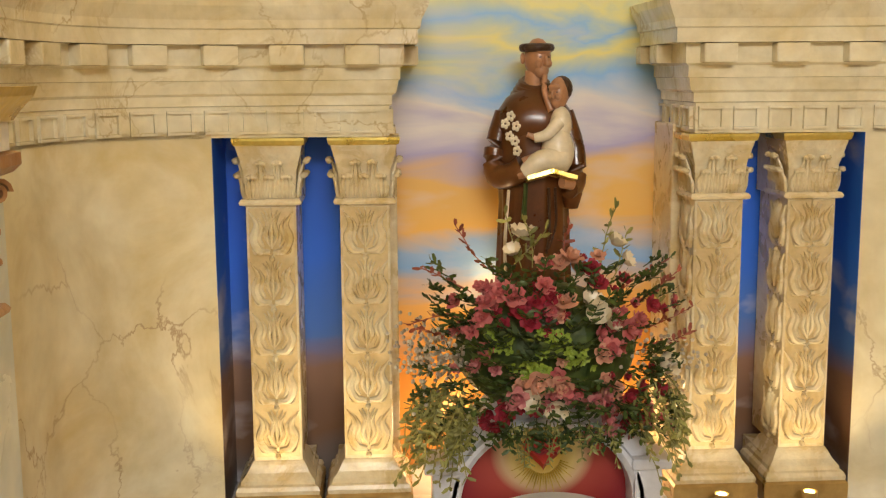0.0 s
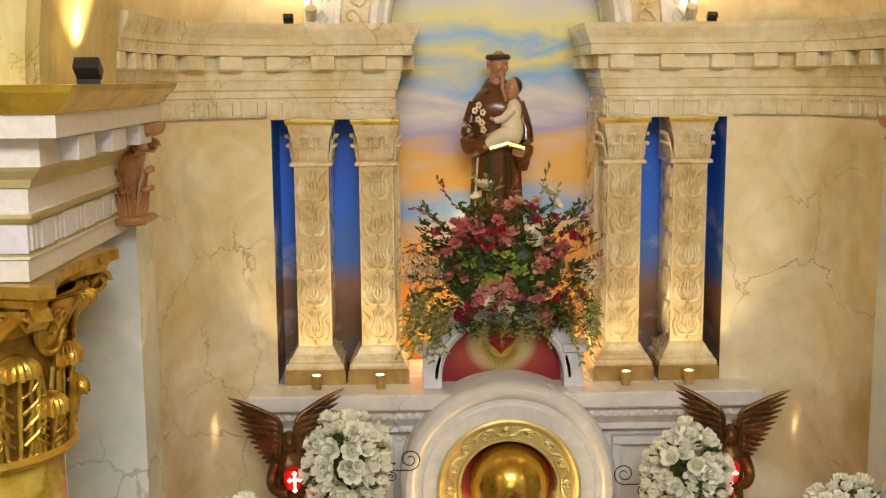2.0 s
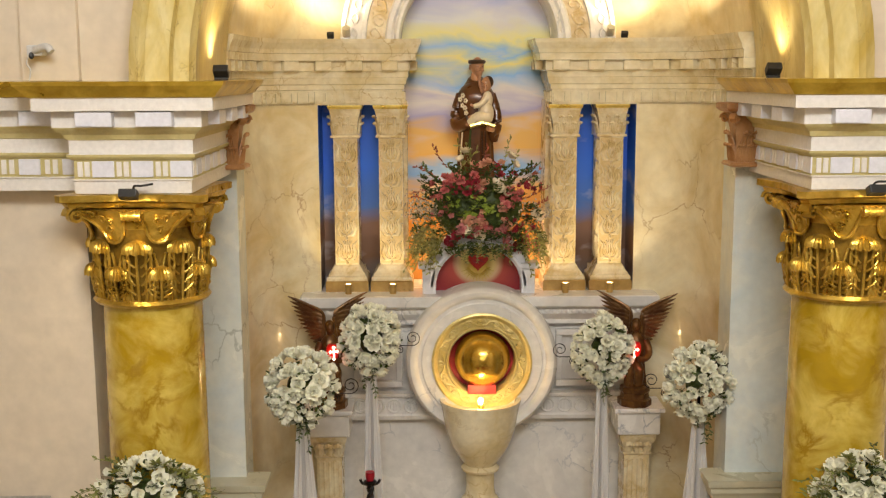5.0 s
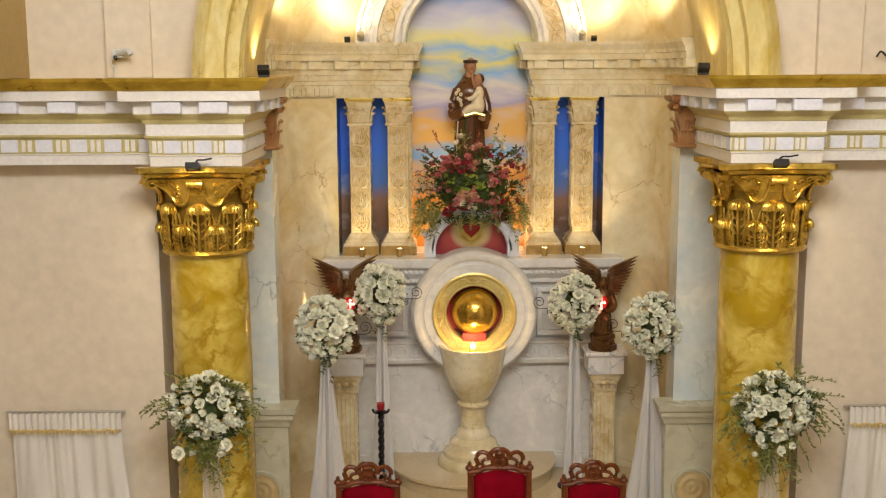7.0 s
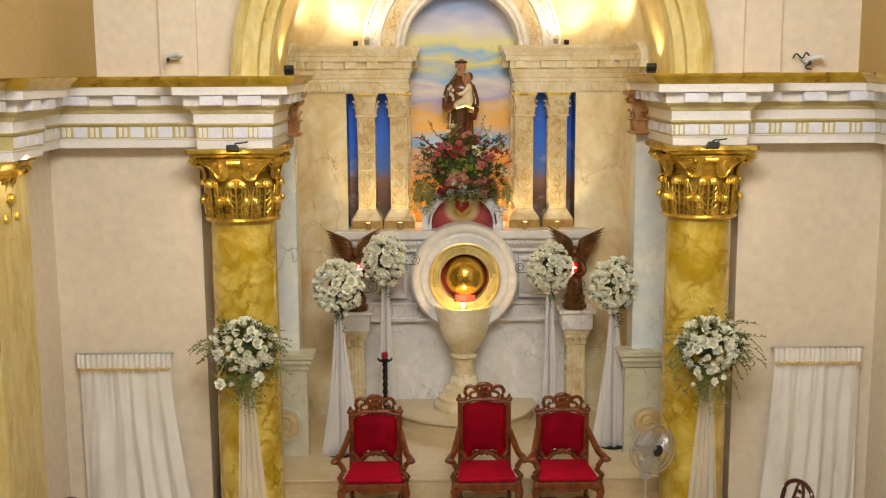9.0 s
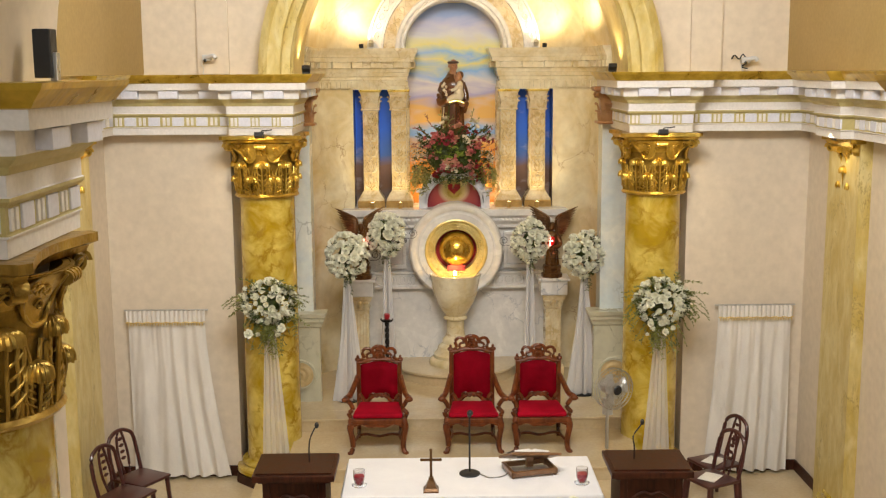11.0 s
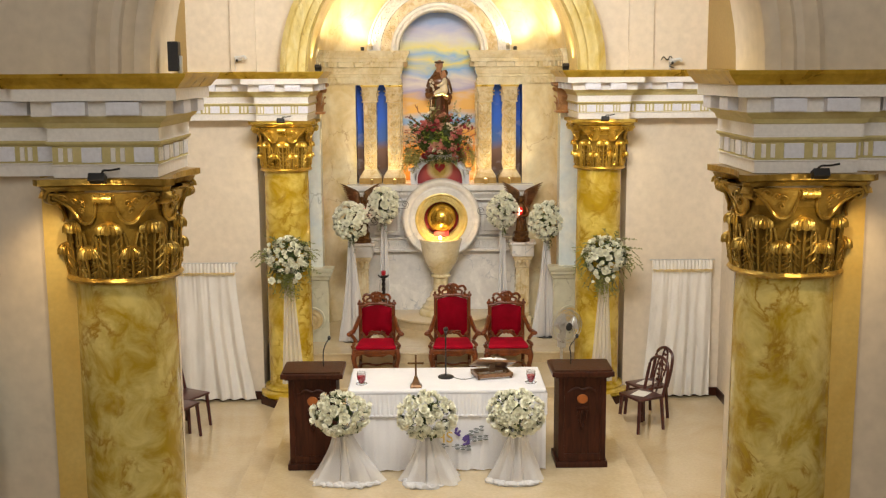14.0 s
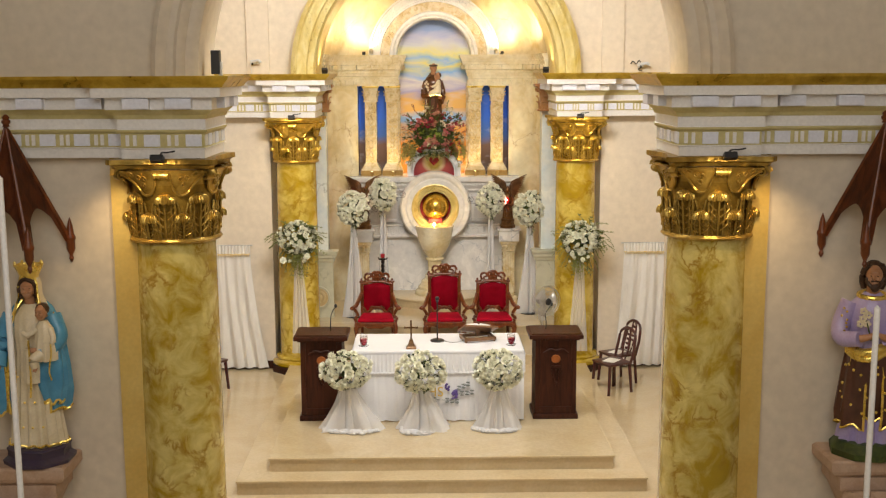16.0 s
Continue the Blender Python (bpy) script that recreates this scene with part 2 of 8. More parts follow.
M_TULLE = mat("white_tulle", (0.86, 0.86, 0.88), 0.8, other=(0.9, 0.9, 0.91), scale=6, fine=150, bump=0.05, see=0.56)
M_IRON = mat("black_iron", (0.012, 0.010, 0.010), 0.4, 0.5, bump=0.1)
M_BLACK = mat("black_plastic", (0.015, 0.015, 0.017), 0.45, bump=0.05)
M_BRONZE = mat("bronze_patina", (0.075, 0.032, 0.010), 0.34, 0.55, other=(0.19, 0.095, 0.03), scale=8, fine=50, bump=0.3, bump_scale=30)
M_PETAL = mat("white_petal", (0.88, 0.87, 0.68), 0.6, other=(0.94, 0.93, 0.83), scale=14, fine=60, bump=0.1, local=True, island=0.10)
M_LEAF = mat("green_leaf", (0.022, 0.042, 0.007), 0.5, other=(0.075, 0.105, 0.018), scale=12, fine=60, bump=0.1, island=0.4)


# ---- mesh helpers ----
def finish(bm, name, material, smooth=False):
    mesh = bpy.data.meshes.new(name)
    bmesh.ops.recalc_face_normals(bm, faces=bm.faces)
    if smooth:
        for f in bm.faces:
            f.smooth = True
    bm.to_mesh(mesh)
    bm.free()
    for m in material if isinstance(material, (list, tuple)) else [material]:
        mesh.materials.append(m)
    if smooth:
        mesh.set_sharp_from_angle(angle=radians(38))
    return mesh


def part(name, bm, material, parent, label="", smooth=False, m=None):
    ob = new(name, finish(bm, name, material, smooth))
    ob.parent = parent
    if m is not None:
        ob.matrix_basis = m
    return tagged(ob, label) if label else ob


def share(name, mesh, parent, m):
    """One more object on a mesh that is already there."""
    ob = new(name, mesh)
    ob.parent = parent
    ob.matrix_basis = m
    return ob


def thing(name, label, category, m=None, group="", kind=""):
    ob = new(name)
    if m is not None:
        ob.matrix_basis = m
    return tagged(ob, label, category, group, kind)


def structure(name, bm, material, label, smooth=False):
    ob = new(name, finish(bm, name, material, smooth))
    return tagged(ob, label, name.split("_")[0], "", "structure")


def box(bm, x0, y0, z0, x1, y1, z1, bevel=0.0):
    r = bmesh.ops.create_cube(bm, size=1)
    vs = r["verts"]
    bmesh.ops.scale(bm, verts=vs, vec=(x1 - x0, y1 - y0, z1 - z0))
    bmesh.ops.translate(bm, verts=vs, vec=((x0 + x1) / 2, (y0 + y1) / 2, (z0 + z1) / 2))
    if bevel:
        es = list({e for v in vs for e in v.link_edges})
        bmesh.ops.bevel(bm, geom=es, offset=bevel, segments=2, profile=0.6, affect="EDGES")
    return vs


def boxed(*a, bevel=0.0):
    bm = bmesh.new()
    box(bm, *a, bevel=bevel)
    return bm


def lathe(bm, profile, seg=32, cx=0.0, cy=0.0, start=0.0, turn=2 * math.pi, wave=None):
    """Turns a profile of (radius, z) round an upright axis."""
    full = abs(turn - 2 * math.pi) < 1e-6
    rings = []
    for k in range(seg if full else seg + 1):
        a = start + turn * k / seg
        rings.append([bm.verts.new((cx + math.cos(a) * (r if not wave else r * wave(a, z)), cy + math.sin(a) * (r if not wave else r * wave(a, z)), z)) for r, z in profile])
    for k in range(seg):
        p, q = rings[k], rings[(k + 1) % len(rings)]
        for i in range(len(profile) - 1):
            if (p[i].co - q[i].co).length < 1e-7 and (p[i + 1].co - q[i + 1].co).length < 1e-7:
                continue
            bm.faces.new((p[i], q[i], q[i + 1], p[i + 1]))
    bmesh.ops.remove_doubles(bm, verts=bm.verts, dist=1e-5)
    return bm


def turned(profile, seg=32, **k):
    return lathe(bmesh.new(), profile, seg, **k)


def mitred(path):
    """For each point of a plan polyline, the way along which an offset to its left moves it."""
    out = []
    for i, p in enumerate(path):
        ds = []
        for a, b in ((i - 1, i), (i, i + 1)):
            if 0 <= a and b < len(path):
                d = Vector((path[b][0] - path[a][0], path[b][1] - path[a][1])).normalized()
                ds.append(Vector((-d.y, d.x)))
        s = sum(ds, Vector((0, 0)))
        s = s / max(0.2, s.length_squared) * len(ds) if len(ds) == 2 else s
        if len(ds) == 2:
            s = (ds[0] + ds[1]) / max(0.3, 1 + ds[0].dot(ds[1]))
        out.append(s)
    return out


def sweep(path, profile, bm=None, cap=True):
    """A moulding: a profile of (offset to the left, z) along a plan polyline."""
    bm = bm or bmesh.new()
    ways = mitred(path)
    rows = [[bm.verts.new((p[0] + w.x * o, p[1] + w.y * o, z)) for o, z in profile] for p, w in zip(path, ways)]
    for a, b in zip(rows, rows[1:]):
        for i in range(len(profile) - 1):
            bm.faces.new((a[i], b[i], b[i + 1], a[i + 1]))
    if cap:
        for r in (rows[0], rows[-1]):
            if len(r) > 2:
                bm.faces.new(r)
    return bm


def tube(bm, points, radius, seg=8, taper=1.0, ease=True):
    """A round bar along points in space, bent smoothly through them."""
    pts = [Vector(p) for p in points]
    if ease and 3 <= len(pts) <= 10:
        ends = [2 * pts[0] - pts[1]] + pts + [2 * pts[-1] - pts[-2]]
        fine = []
        for a, b, c, d in zip(ends, ends[1:], ends[2:], ends[3:]):
            for k in range(4):
                t = k / 4
                fine.append(0.5 * (2 * b + (c - a) * t + (2 * a - 5 * b + 4 * c - d) * t * t + (3 * b - a - 3 * c + d) * t ** 3))
        pts = fine + [pts[-1]]
    rings, up = [], Vector((0, 0, 1))
    for i, p in enumerate(pts):
        d = (pts[min(i + 1, len(pts) - 1)] - pts[max(i - 1, 0)]).normalized()
        side = d.cross(up if abs(d.z) < 0.95 else Vector((1, 0, 0))).normalized()
        other = side.cross(d)
        r = radius * (1 + (taper - 1) * i / max(1, len(pts) - 1))
        rings.append([bm.verts.new(p + (side * math.cos(2 * math.pi * k / seg) + other * math.sin(2 * math.pi * k / seg)) * r) for k in range(seg)])
    for a, b in zip(rings, rings[1:]):
        for k in range(seg):
            bm.faces.new((a[k], a[(k + 1) % seg], b[(k + 1) % seg], b[k]))
    bm.faces.new(rings[0])
    bm.faces.new(rings[-1])
    return bm


def arch_wall(bm, x0, x1, z0, z1, cx, cz, r, y0, y1, seg=32):
    """A wall from z0 to z1 with a round-headed gap whose springing line is z0."""
    for y in (y0, y1):
        arc = [bm.verts.new((cx - r * math.cos(math.pi * k / seg), y, cz + r * math.sin(math.pi * k / seg))) for k in range(seg + 1)]
        rim = []
        for k in range(seg + 1):
            dx, dz = -math.cos(math.pi * k / seg), math.sin(math.pi * k / seg)
            t = min((x1 - cx) / dx if dx > 1e-6 else 1e9, (x0 - cx) / dx if dx < -1e-6 else 1e9, (z1 - cz) / dz if dz > 1e-6 else 1e9)
            rim.append(bm.verts.new((cx + dx * t, y, cz + dz * t)))
        for k in range(seg):
            bm.faces.new((arc[k], arc[k + 1], rim[k + 1], rim[k]))
        for k in range(seg):
            a, b = rim[k].co, rim[k + 1].co
            if abs(a.x - b.x) > 1e-4 and abs(a.z - b.z) > 1e-4:
                c = bm.verts.new((x0 if a.x < cx and b.x < cx else x1, y, z1))
                bm.faces.new((rim[k], rim[k + 1], c))
    return bm


def archivolt(bm, cx, cz, profile, seg=40, a0=0.0, a1=math.pi):
    """A moulding bent round an arch: a profile of (radius, y)."""
    rows = [[bm.verts.new((cx - r * math.cos(a0 + (a1 - a0) * k / seg), y, cz + r * math.sin(a0 + (a1 - a0) * k / seg))) for r, y in profile] for k in range(seg + 1)]
    for a, b in zip(rows, rows[1:]):
        for i in range(len(profile) - 1):
            bm.faces.new((a[i], b[i], b[i + 1], a[i + 1]))
    return bm


# ---- the large structure ----
FAR_L, FAR_R, FAR_Y = -2.07, 2.12, 2.58
NEAR_L, NEAR_R, NEAR_Y = -2.15, 2.16, -5.13
SIDE_X, SIDE_Y = 4.04, 1.28
Z_ENT, Z_TOP = 3.855, 4.485

structure("floor", boxed(-7, -20, -0.2, 7, 6.5, 0.0), M_FLOOR, "polished cream tiled church floor")


def platform(name, x0, y0, x1, y1, z0, z1, label):
    ob = thing(name, label, "step", kind="structure")
    part("riser", boxed(x0 + 0.015, y0 + 0.015, z0, x1 - 0.015, y1, z1 - 0.028), M_RISER, ob)
    part("tread", boxed(x0, y0, z1 - 0.026, x1, y1, z1, bevel=0.006), M_FLOOR, ob)
    return ob


platform("step_1", -2.20, -2.62, 2.26, 3.0, 0.0, 0.16, "low cream tiled altar step with a darker riser")
platform("step_2", -1.88, -2.35, 1.94, 3.0, 0.16, 0.32, "cream tiled altar platform with a darker riser")
platform("step_3", -1.84, 1.50, 1.90, 3.02, 0.32, 0.47, "cream tiled step under the presidential chairs")
platform("step_4", -2.45, 3.03, 2.5, 5.6, 0.0, 0.62, "raised cream tiled apse floor")
platform("step_5", -1.97, 2.70, 2.02, 3.028, 0.47, 0.62, "front edge of the raised apse floor")

# walls of the sanctuary bay, the piers beside the arch and the apse
WALL_Y = 2.62
for i, s in enumerate((-1, 1)):
    x_in = 2.50 if s > 0 else -2.46
    bm = boxed(min(x_in, s * 4.0), WALL_Y, 0, max(x_in, s * 4.0), WALL_Y + 0.3, Z_ENT + 0.3)
    structure("wall_back_%d" % (i + 1), bm, M_WALL, "cream plastered wall beside the sanctuary arch")
    bm = boxed(min(s * 1.70, s * 2.6), 3.5, 0, max(s * 1.70, s * 2.6), 3.8, 4.4)
    structure("pier_%d" % (i + 1), bm, M_BLUEMARBLE, "pale blue marbled pier of the apse opening")
    bm = boxed(min(s * 2.5, s * 2.62), 2.9, 0, max(s * 2.5, s * 2.62), 3.5, 4.4)
    structure("wall_reveal_%d" % (i + 1), bm, M_WALL, "cream plastered reveal behind the column")
    bm = boxed(min(s * 3.82, s * 4.1), -5.0, 0, max(s * 3.82, s * 4.1), WALL_Y + 0.3, Z_ENT + 0.3)
    structure("wall_side_%d" % (i + 1), bm, M_WALL, "cream plastered side wall of the sanctuary bay")
    x_up = -3.33 if s < 0 else 3.52
    bm = boxed(min(x_up, s * 4.1), -4.6, Z_TOP + 0.002, max(x_up, s * 4.1), 2.72, 8.0)
    structure("wall_upper_side_%d" % (i + 1), bm, M_TAN, "ochre upper side wall above the cornice")
    x_near = s * 2.44
    bm = boxed(min(x_near, s * 7), -5.22, 0, max(x_near, s * 7), -4.72, Z_ENT + 0.3)
    box(bm, min(s * 1.9, x_near), -5.10, 0, max(s * 1.9, x_near), -4.75, Z_ENT + 0.3)
    structure("wall_near_%d" % (i + 1), bm, M_WALL, "cream plastered pier wall at the end of the nave")
    bm = boxed(min(s * 2.40, s * 2.62), -5.27, 0, max(s * 2.40, s * 2.62), -5.0, Z_ENT)
    structure("pilaster_near_%d" % (i + 1), bm, M_GLOWYELLOW, "narrow yellow pilaster strip behind the column")
    bm = boxed(min(s * 3.70, s * 4.0), SIDE_Y - 0.40, 0, max(s * 3.70, s * 4.0), SIDE_Y + 0.40, Z_ENT)
    structure("pilaster_side_%d" % (i + 1), bm, M_ARCHGOLD, "yellow pilaster behind the side column")
    bm = boxed(min(s * 3.80, s * 3.822), SIDE_Y + 0.40, 0, max(s * 3.80, s * 3.822), WALL_Y, 0.12, bevel=0.004)
    box(bm, min(x_in, s * 3.82), WALL_Y - 0.02, 0, max(x_in, s * 3.82), WALL_Y + 0.01, 0.12, bevel=0.004)
    box(bm, min(x_in - s * 0.02, x_in + s * 0.01), WALL_Y, 0, max(x_in - s * 0.02, x_in + s * 0.01), 3.0, 0.12, bevel=0.004)
    structure("baseboard_%d" % (i + 1), bm, M_DARKWOOD, "dark brown baseboard")

# wall above the sanctuary arch, with pilaster strips
bm = arch_wall(bmesh.new(), -4.0, 4.0, Z_TOP, 8.0, 0.03, Z_TOP, 2.0, 2.55, 2.95)
structure("wall_arch_sanctuary", bm, M_WALL, "cream wall above the sanctuary arch")
for i, (x0, x1) in enumerate(((-2.75, -2.42), (2.47, 2.80))):
    structure("pilaster_strip_%d" % (i + 1), boxed(x0, 2.50, Z_TOP, x1, 2.56, 8.0, bevel=0.008), M_WALL, "flat cream pilaster strip above the cornice")
bm = archivolt(bmesh.new(), 0.03, Z_TOP, [(2.12, 2.56), (2.12, 2.33), (2.06, 2.30), (2.03, 2.33), (1.99, 2.33), (1.95, 2.36), (1.90, 2.36),
                                          (1.885, 2.40), (1.84, 2.42), (1.80, 2.42), (1.79, 2.45), (1.77, 2.47), (1.77, 3.45), (2.0, 3.45)])
structure("arch_sanctuary", bm, M_ARCHGOLD, "gilded marbled archivolt of the sanctuary arch", True)
# wall above the nave arch
bm = arch_wall(bmesh.new(), -7.0, 7.0, Z_TOP, 8.0, 0.02, Z_TOP, 2.05, -5.25, -4.62)
structure("wall_arch_nave", bm, M_WALL, "dim cream wall above the nave arch")
bm = archivolt(bmesh.new(), 0.02, Z_TOP, [(2.26, -5.24), (2.26, -5.36), (2.22, -5.39), (2.18, -5.36), (2.15, -5.33), (2.10, -5.33), (2.07, -5.36), (2.04, -5.34),
                                          (2.01, -5.30), (1.97, -5.30), (1.94, -5.28), (1.92, -5.26), (1.92, -4.60), (2.1, -4.60)])
structure("arch_nave", bm, M_WALL, "cream moulded archivolt of the nave arch", True)
# unseen shell added to close the room for bounced light and reflections
structure("ceiling", boxed(-7.2, -20.2, 8.0, 7.2, 6.5, 8.2), M_WHITE, "plain white ceiling, unseen")
for i, s in enumerate((-1, 1)):
    structure("wall_nave_%d" % (i + 1), boxed(min(s * 7, s * 7.2), -20, 0, max(s * 7, s * 7.2), -4.7, 8), M_WALL, "cream nave side wall")
structure("wall_entrance", boxed(-7.2, -20.2, 0, 7.2, -20, 8), M_WALL, "cream nave end wall")


# ---- apse ----
def apse_curve(a, b, n=3.0, count=22, upto=math.pi / 2, shift=0.0):
    pts = []
    for k in range(count + 1):
        u = upto * k / count
        pts.append((-a * abs(math.cos(u)) ** (2 / n), 3.54 + shift + b * abs(math.sin(u)) ** (2 / n)))
    return pts


def mirror(path):
    return [(-x, y) for x, y in reversed(path)]


# painted sky behind the statue and behind the carved columns
SKY_MID = painted_sky("painted_sunset_sky", [(0.0, (0.45, 0.18, 0.03)), (0.22, (0.72, 0.30, 0.04)), (0.30, (0.80, 0.45, 0.12)), (0.35, (0.22, 0.42, 0.72)), (0.39, (0.30, 0.46, 0.70)),
                                             (0.43, (0.84, 0.48, 0.10)), (0.50, (0.82, 0.50, 0.14)), (0.545, (0.45, 0.40, 0.62)), (0.60, (0.80, 0.74, 0.70)), (0.645, (0.26, 0.50, 0.82)),
                                             (0.69, (0.85, 0.76, 0.24)), (0.73, (0.30, 0.54, 0.80)), (0.77, (0.84, 0.78, 0.30)), (0.82, (0.74, 0.74, 0.72)), (0.87, (0.56, 0.56, 0.74)), (0.93, (0.30, 0.40, 0.70)), (1.0, (0.16, 0.27, 0.60))],
                      (0.9, 1, 2.6), 1.3, 0.20, 3.0)
SKY_BLUE = painted_sky("painted_blue_sky", [(0.0, (0.30, 0.30, 0.32)), (0.05, (0.16, 0.12, 0.10)), (0.10, (0.20, 0.10, 0.05)), (0.20, (0.22, 0.12, 0.08)), (0.26, (0.06, 0.16, 0.50)),
                                            (0.40, (0.025, 0.15, 0.74)), (0.62, (0.02, 0.12, 0.70))], (1.2, 1, 2.2), 1.6, 0.10, 8.0)
CURVE = [p for p in apse_curve(1.85, 1.45, n=4.5, count=90) if p[0] < -1.285] + [(-1.28, 4.925)]
for i, path in enumerate((CURVE, mirror(CURVE))):
    bm = sweep(path, [(0, 0.55), (0, 4.30), (0.35, 4.30), (0.35, 0.55)])
    structure("wall_apse_%d" % (i + 1), bm, M_APSE, "polished cream marbled curved apse wall", True)
    end = CURVE[-1][0] * (1 if i == 0 else -1)
    structure("wall_niche_%d" % (i + 1), boxed(min(end, end * 1.2), 4.93, 2.6, max(end, end * 1.2), 5.6, 4.3), SKY_BLUE, "side of the niche painted deep blue")
# half dome
bm = bmesh.new()
plan = apse_curve(1.86, 2.1, n=2.8, count=24)
plan = plan + mirror(plan)[1:]
rows = []
for k in range(15):
    u = math.pi / 2 * k / 14
    rows.append([bm.verts.new((x * max(0.001, math.cos(u)), 3.44 + (y - 3.44) * max(0.001, math.cos(u)), 4.60 + 2.0 * math.sin(u))) for x, y in plan])
for a, b in zip(rows, rows[1:]):
    for i in range(len(plan) - 1):
        bm.faces.new((a[i], a[i + 1], b[i + 1], b[i]))
structure("apse_dome", bm, M_APSE, "cream marbled half dome of the apse", True)
bm = bmesh.new()
arch_wall(bm, -2.7, 2.7, 4.3, 8.0, 0, 4.6, 1.86, 3.44, 3.46)
structure("wall_apse_front", bm, M_WALL, "plain wall round the half dome")

bm = boxed(-0.74, 5.46, 2.6, 0.74, 5.56, 5.5)
structure("backdrop_sunset", bm, SKY_MID, "wall painted with a blue and orange sunset sky")
for i, (x0, x1) in enumerate(((-1.28, -0.60), (0.60, 1.28))):
    structure("backdrop_blue_%d" % (i + 1), boxed(x0, 5.30, 2.6, x1, 5.40, 4.32), SKY_BLUE, "niche back painted deep blue with clouds")
    xm = x1 if i == 0 else x0
    structure("niche_pier_%d" % (i + 1), boxed(xm - 0.03, 5.16, 2.6, xm + 0.03, 5.48, 4.3, bevel=0.01), M_CARVED, "cream inner jamb of the niche")

# cornice of the apse
APSE_PROFILE = [(-0.02, 4.272), (0.0, 4.272), (0.0, 4.39), (0.012, 4.395), (0.012, 4.43), (0.028, 4.44), (0.038, 4.487), (0.045, 4.49), (0.045, 4.535),
                (0.06, 4.545), (0.06, 4.62), (0.11, 4.622), (0.11, 4.675), (0.12, 4.68), (0.125, 4.71), (0.15, 4.76), (0.155, 4.79), (-0.06, 4.79)]
ENT_PATH = [(x, y) for x, y in CURVE[:-1]] + [(-1.24, 4.94), (-0.60, 4.94), (-0.60, 5.44)]


def inward(path):
    return list(reversed(path))


for i, path in enumerate((ENT_PATH, mirror(ENT_PATH))):
    # the room lies to the right of the left run, so it is swept backwards
    run = inward(path)
    ob = thing("apse_cornice_%d" % (i + 1), "ivory marbled entablature round the apse", "cornice", kind="structure")
    part("moulding", sweep(run, APSE_PROFILE), M_ENTMARBLE, ob, smooth=False)
    bm = boxed(-1.3 if i == 0 else 0.605, 4.95, 4.274, -0.605 if i == 0 else 1.3, 5.44, 4.788)
    part("core", bm, M_ENTMARBLE, ob)
    # blocks under the corona and small sunk panels
    block = finish(boxed(-0.065, -0.095, -0.037, 0.065, 0.02, 0.037, bevel=0.008), "block", M_ENTMARBLE)
    bm = boxed(-0.05, -0.012, -0.045, 0.05, 0.01, -0.035)
    box(bm, -0.05, -0.012, 0.035, 0.05, 0.01, 0.045)
    box(bm, -0.05, -0.012, -0.034, -0.04, 0.01, 0.034)
    box(bm, 0.04, -0.012, -0.034, 0.05, 0.01, 0.034)
    panel = finish(bm, "frieze_panel", M_ENTMARBLE)
    dist, where = 0.0, []
    for a, b in zip(path, path[1:]):
        d = Vector((b[0] - a[0], b[1] - a[1]))
        while dist < d.length:
            p = Vector(a) + d.normalized() * dist
            where.append((p, math.atan2(d.y, d.x)))
            dist += 0.14
        dist -= d.length
    for k, (p, ang) in enumerate(where):
        m = pose(p.x, p.y, 4.582, 0, 0, math.degrees(ang))
        if k % 2 == 0:
            share("block", block, ob, m @ pose(0, -0.025, 0))
        share("frieze_panel", panel, ob, m @ pose(0, -0.004, -0.25))


# ---- entablature of the sanctuary bay and the nave ----
BAND_LOW = [(-0.25, Z_ENT), (0.0, Z_ENT), (0.0, 3.925), (0.012, 3.93), (0.012, 3.938)]
BAND_FRIEZE = [(0.012, 3.938), (0.0, 3.942), (0.0, 4.045), (0.015, 4.05), (0.03, 4.065), (0.03, 4.078)]
BAND_FASCIA = [(0.03, 4.078), (0.018, 4.082), (0.018, 4.158)]
BAND_COVE = [(0.018, 4.158), (0.03, 4.163), (0.04, 4.19), (0.075, 4.218), (0.085, 4.232)]
BAND_CORONA = [(0.085, 4.232), (0.085, 4.322), (0.165, 4.325), (0.165, 4.396)]
BAND_GOLD = [(0.165, 4.396), (0.18, 4.40), (0.195, 4.42), (0.235, 4.462), (0.245, Z_TOP), (-0.30, Z_TOP)]


def entablature(name, run, label):
    """run goes so that the room lies to its left."""
    ob = thing(name, label, "entablature", kind="structure")
    for nm, prof, material in (("architrave", BAND_LOW, M_WHITE), ("frieze", BAND_FRIEZE, M_OLIVE), ("fascia", BAND_FASCIA, M_WHITE),
                               ("cove", BAND_COVE, M_OLIVE), ("corona", BAND_CORONA, M_WHITE), ("gold_cyma", BAND_GOLD, M_GOLDPAINT)):
        part(nm, sweep(run, prof, cap=False), material, ob)
    for a, b in zip(run, run[1:]):
        d = Vector((b[0] - a[0], b[1] - a[1]))
        length, ang = d.length, math.degrees(math.atan2(d.y, d.x))
        if length < 0.5:
            continue
        count = max(2, round(length / 0.262))
        step = length / count
        for k in range(count):
            for kind, off in (("square", 0.25), ("bar", 0.66), ("bar", 0.84)):
                p = Vector(a) + d * ((k + off) / count)
                share(kind, SQUARE if kind == "square" else BAR, ob, pose(p.x, p.y, 3.994, 0, 0, ang))
        count = max(2, round(length / 0.45))
        for k in range(count):
            p = Vector(a) + d * ((k + 0.5) / count)
            share("dentil_block", DENTIL, ob, pose(p.x, p.y, 4.279, 0, 0, ang))
    return ob


SQUARE = finish(boxed(-0.062, -0.01, -0.046, 0.062, 0.010, 0.046, bevel=0.003), "square", M_BLUISH)
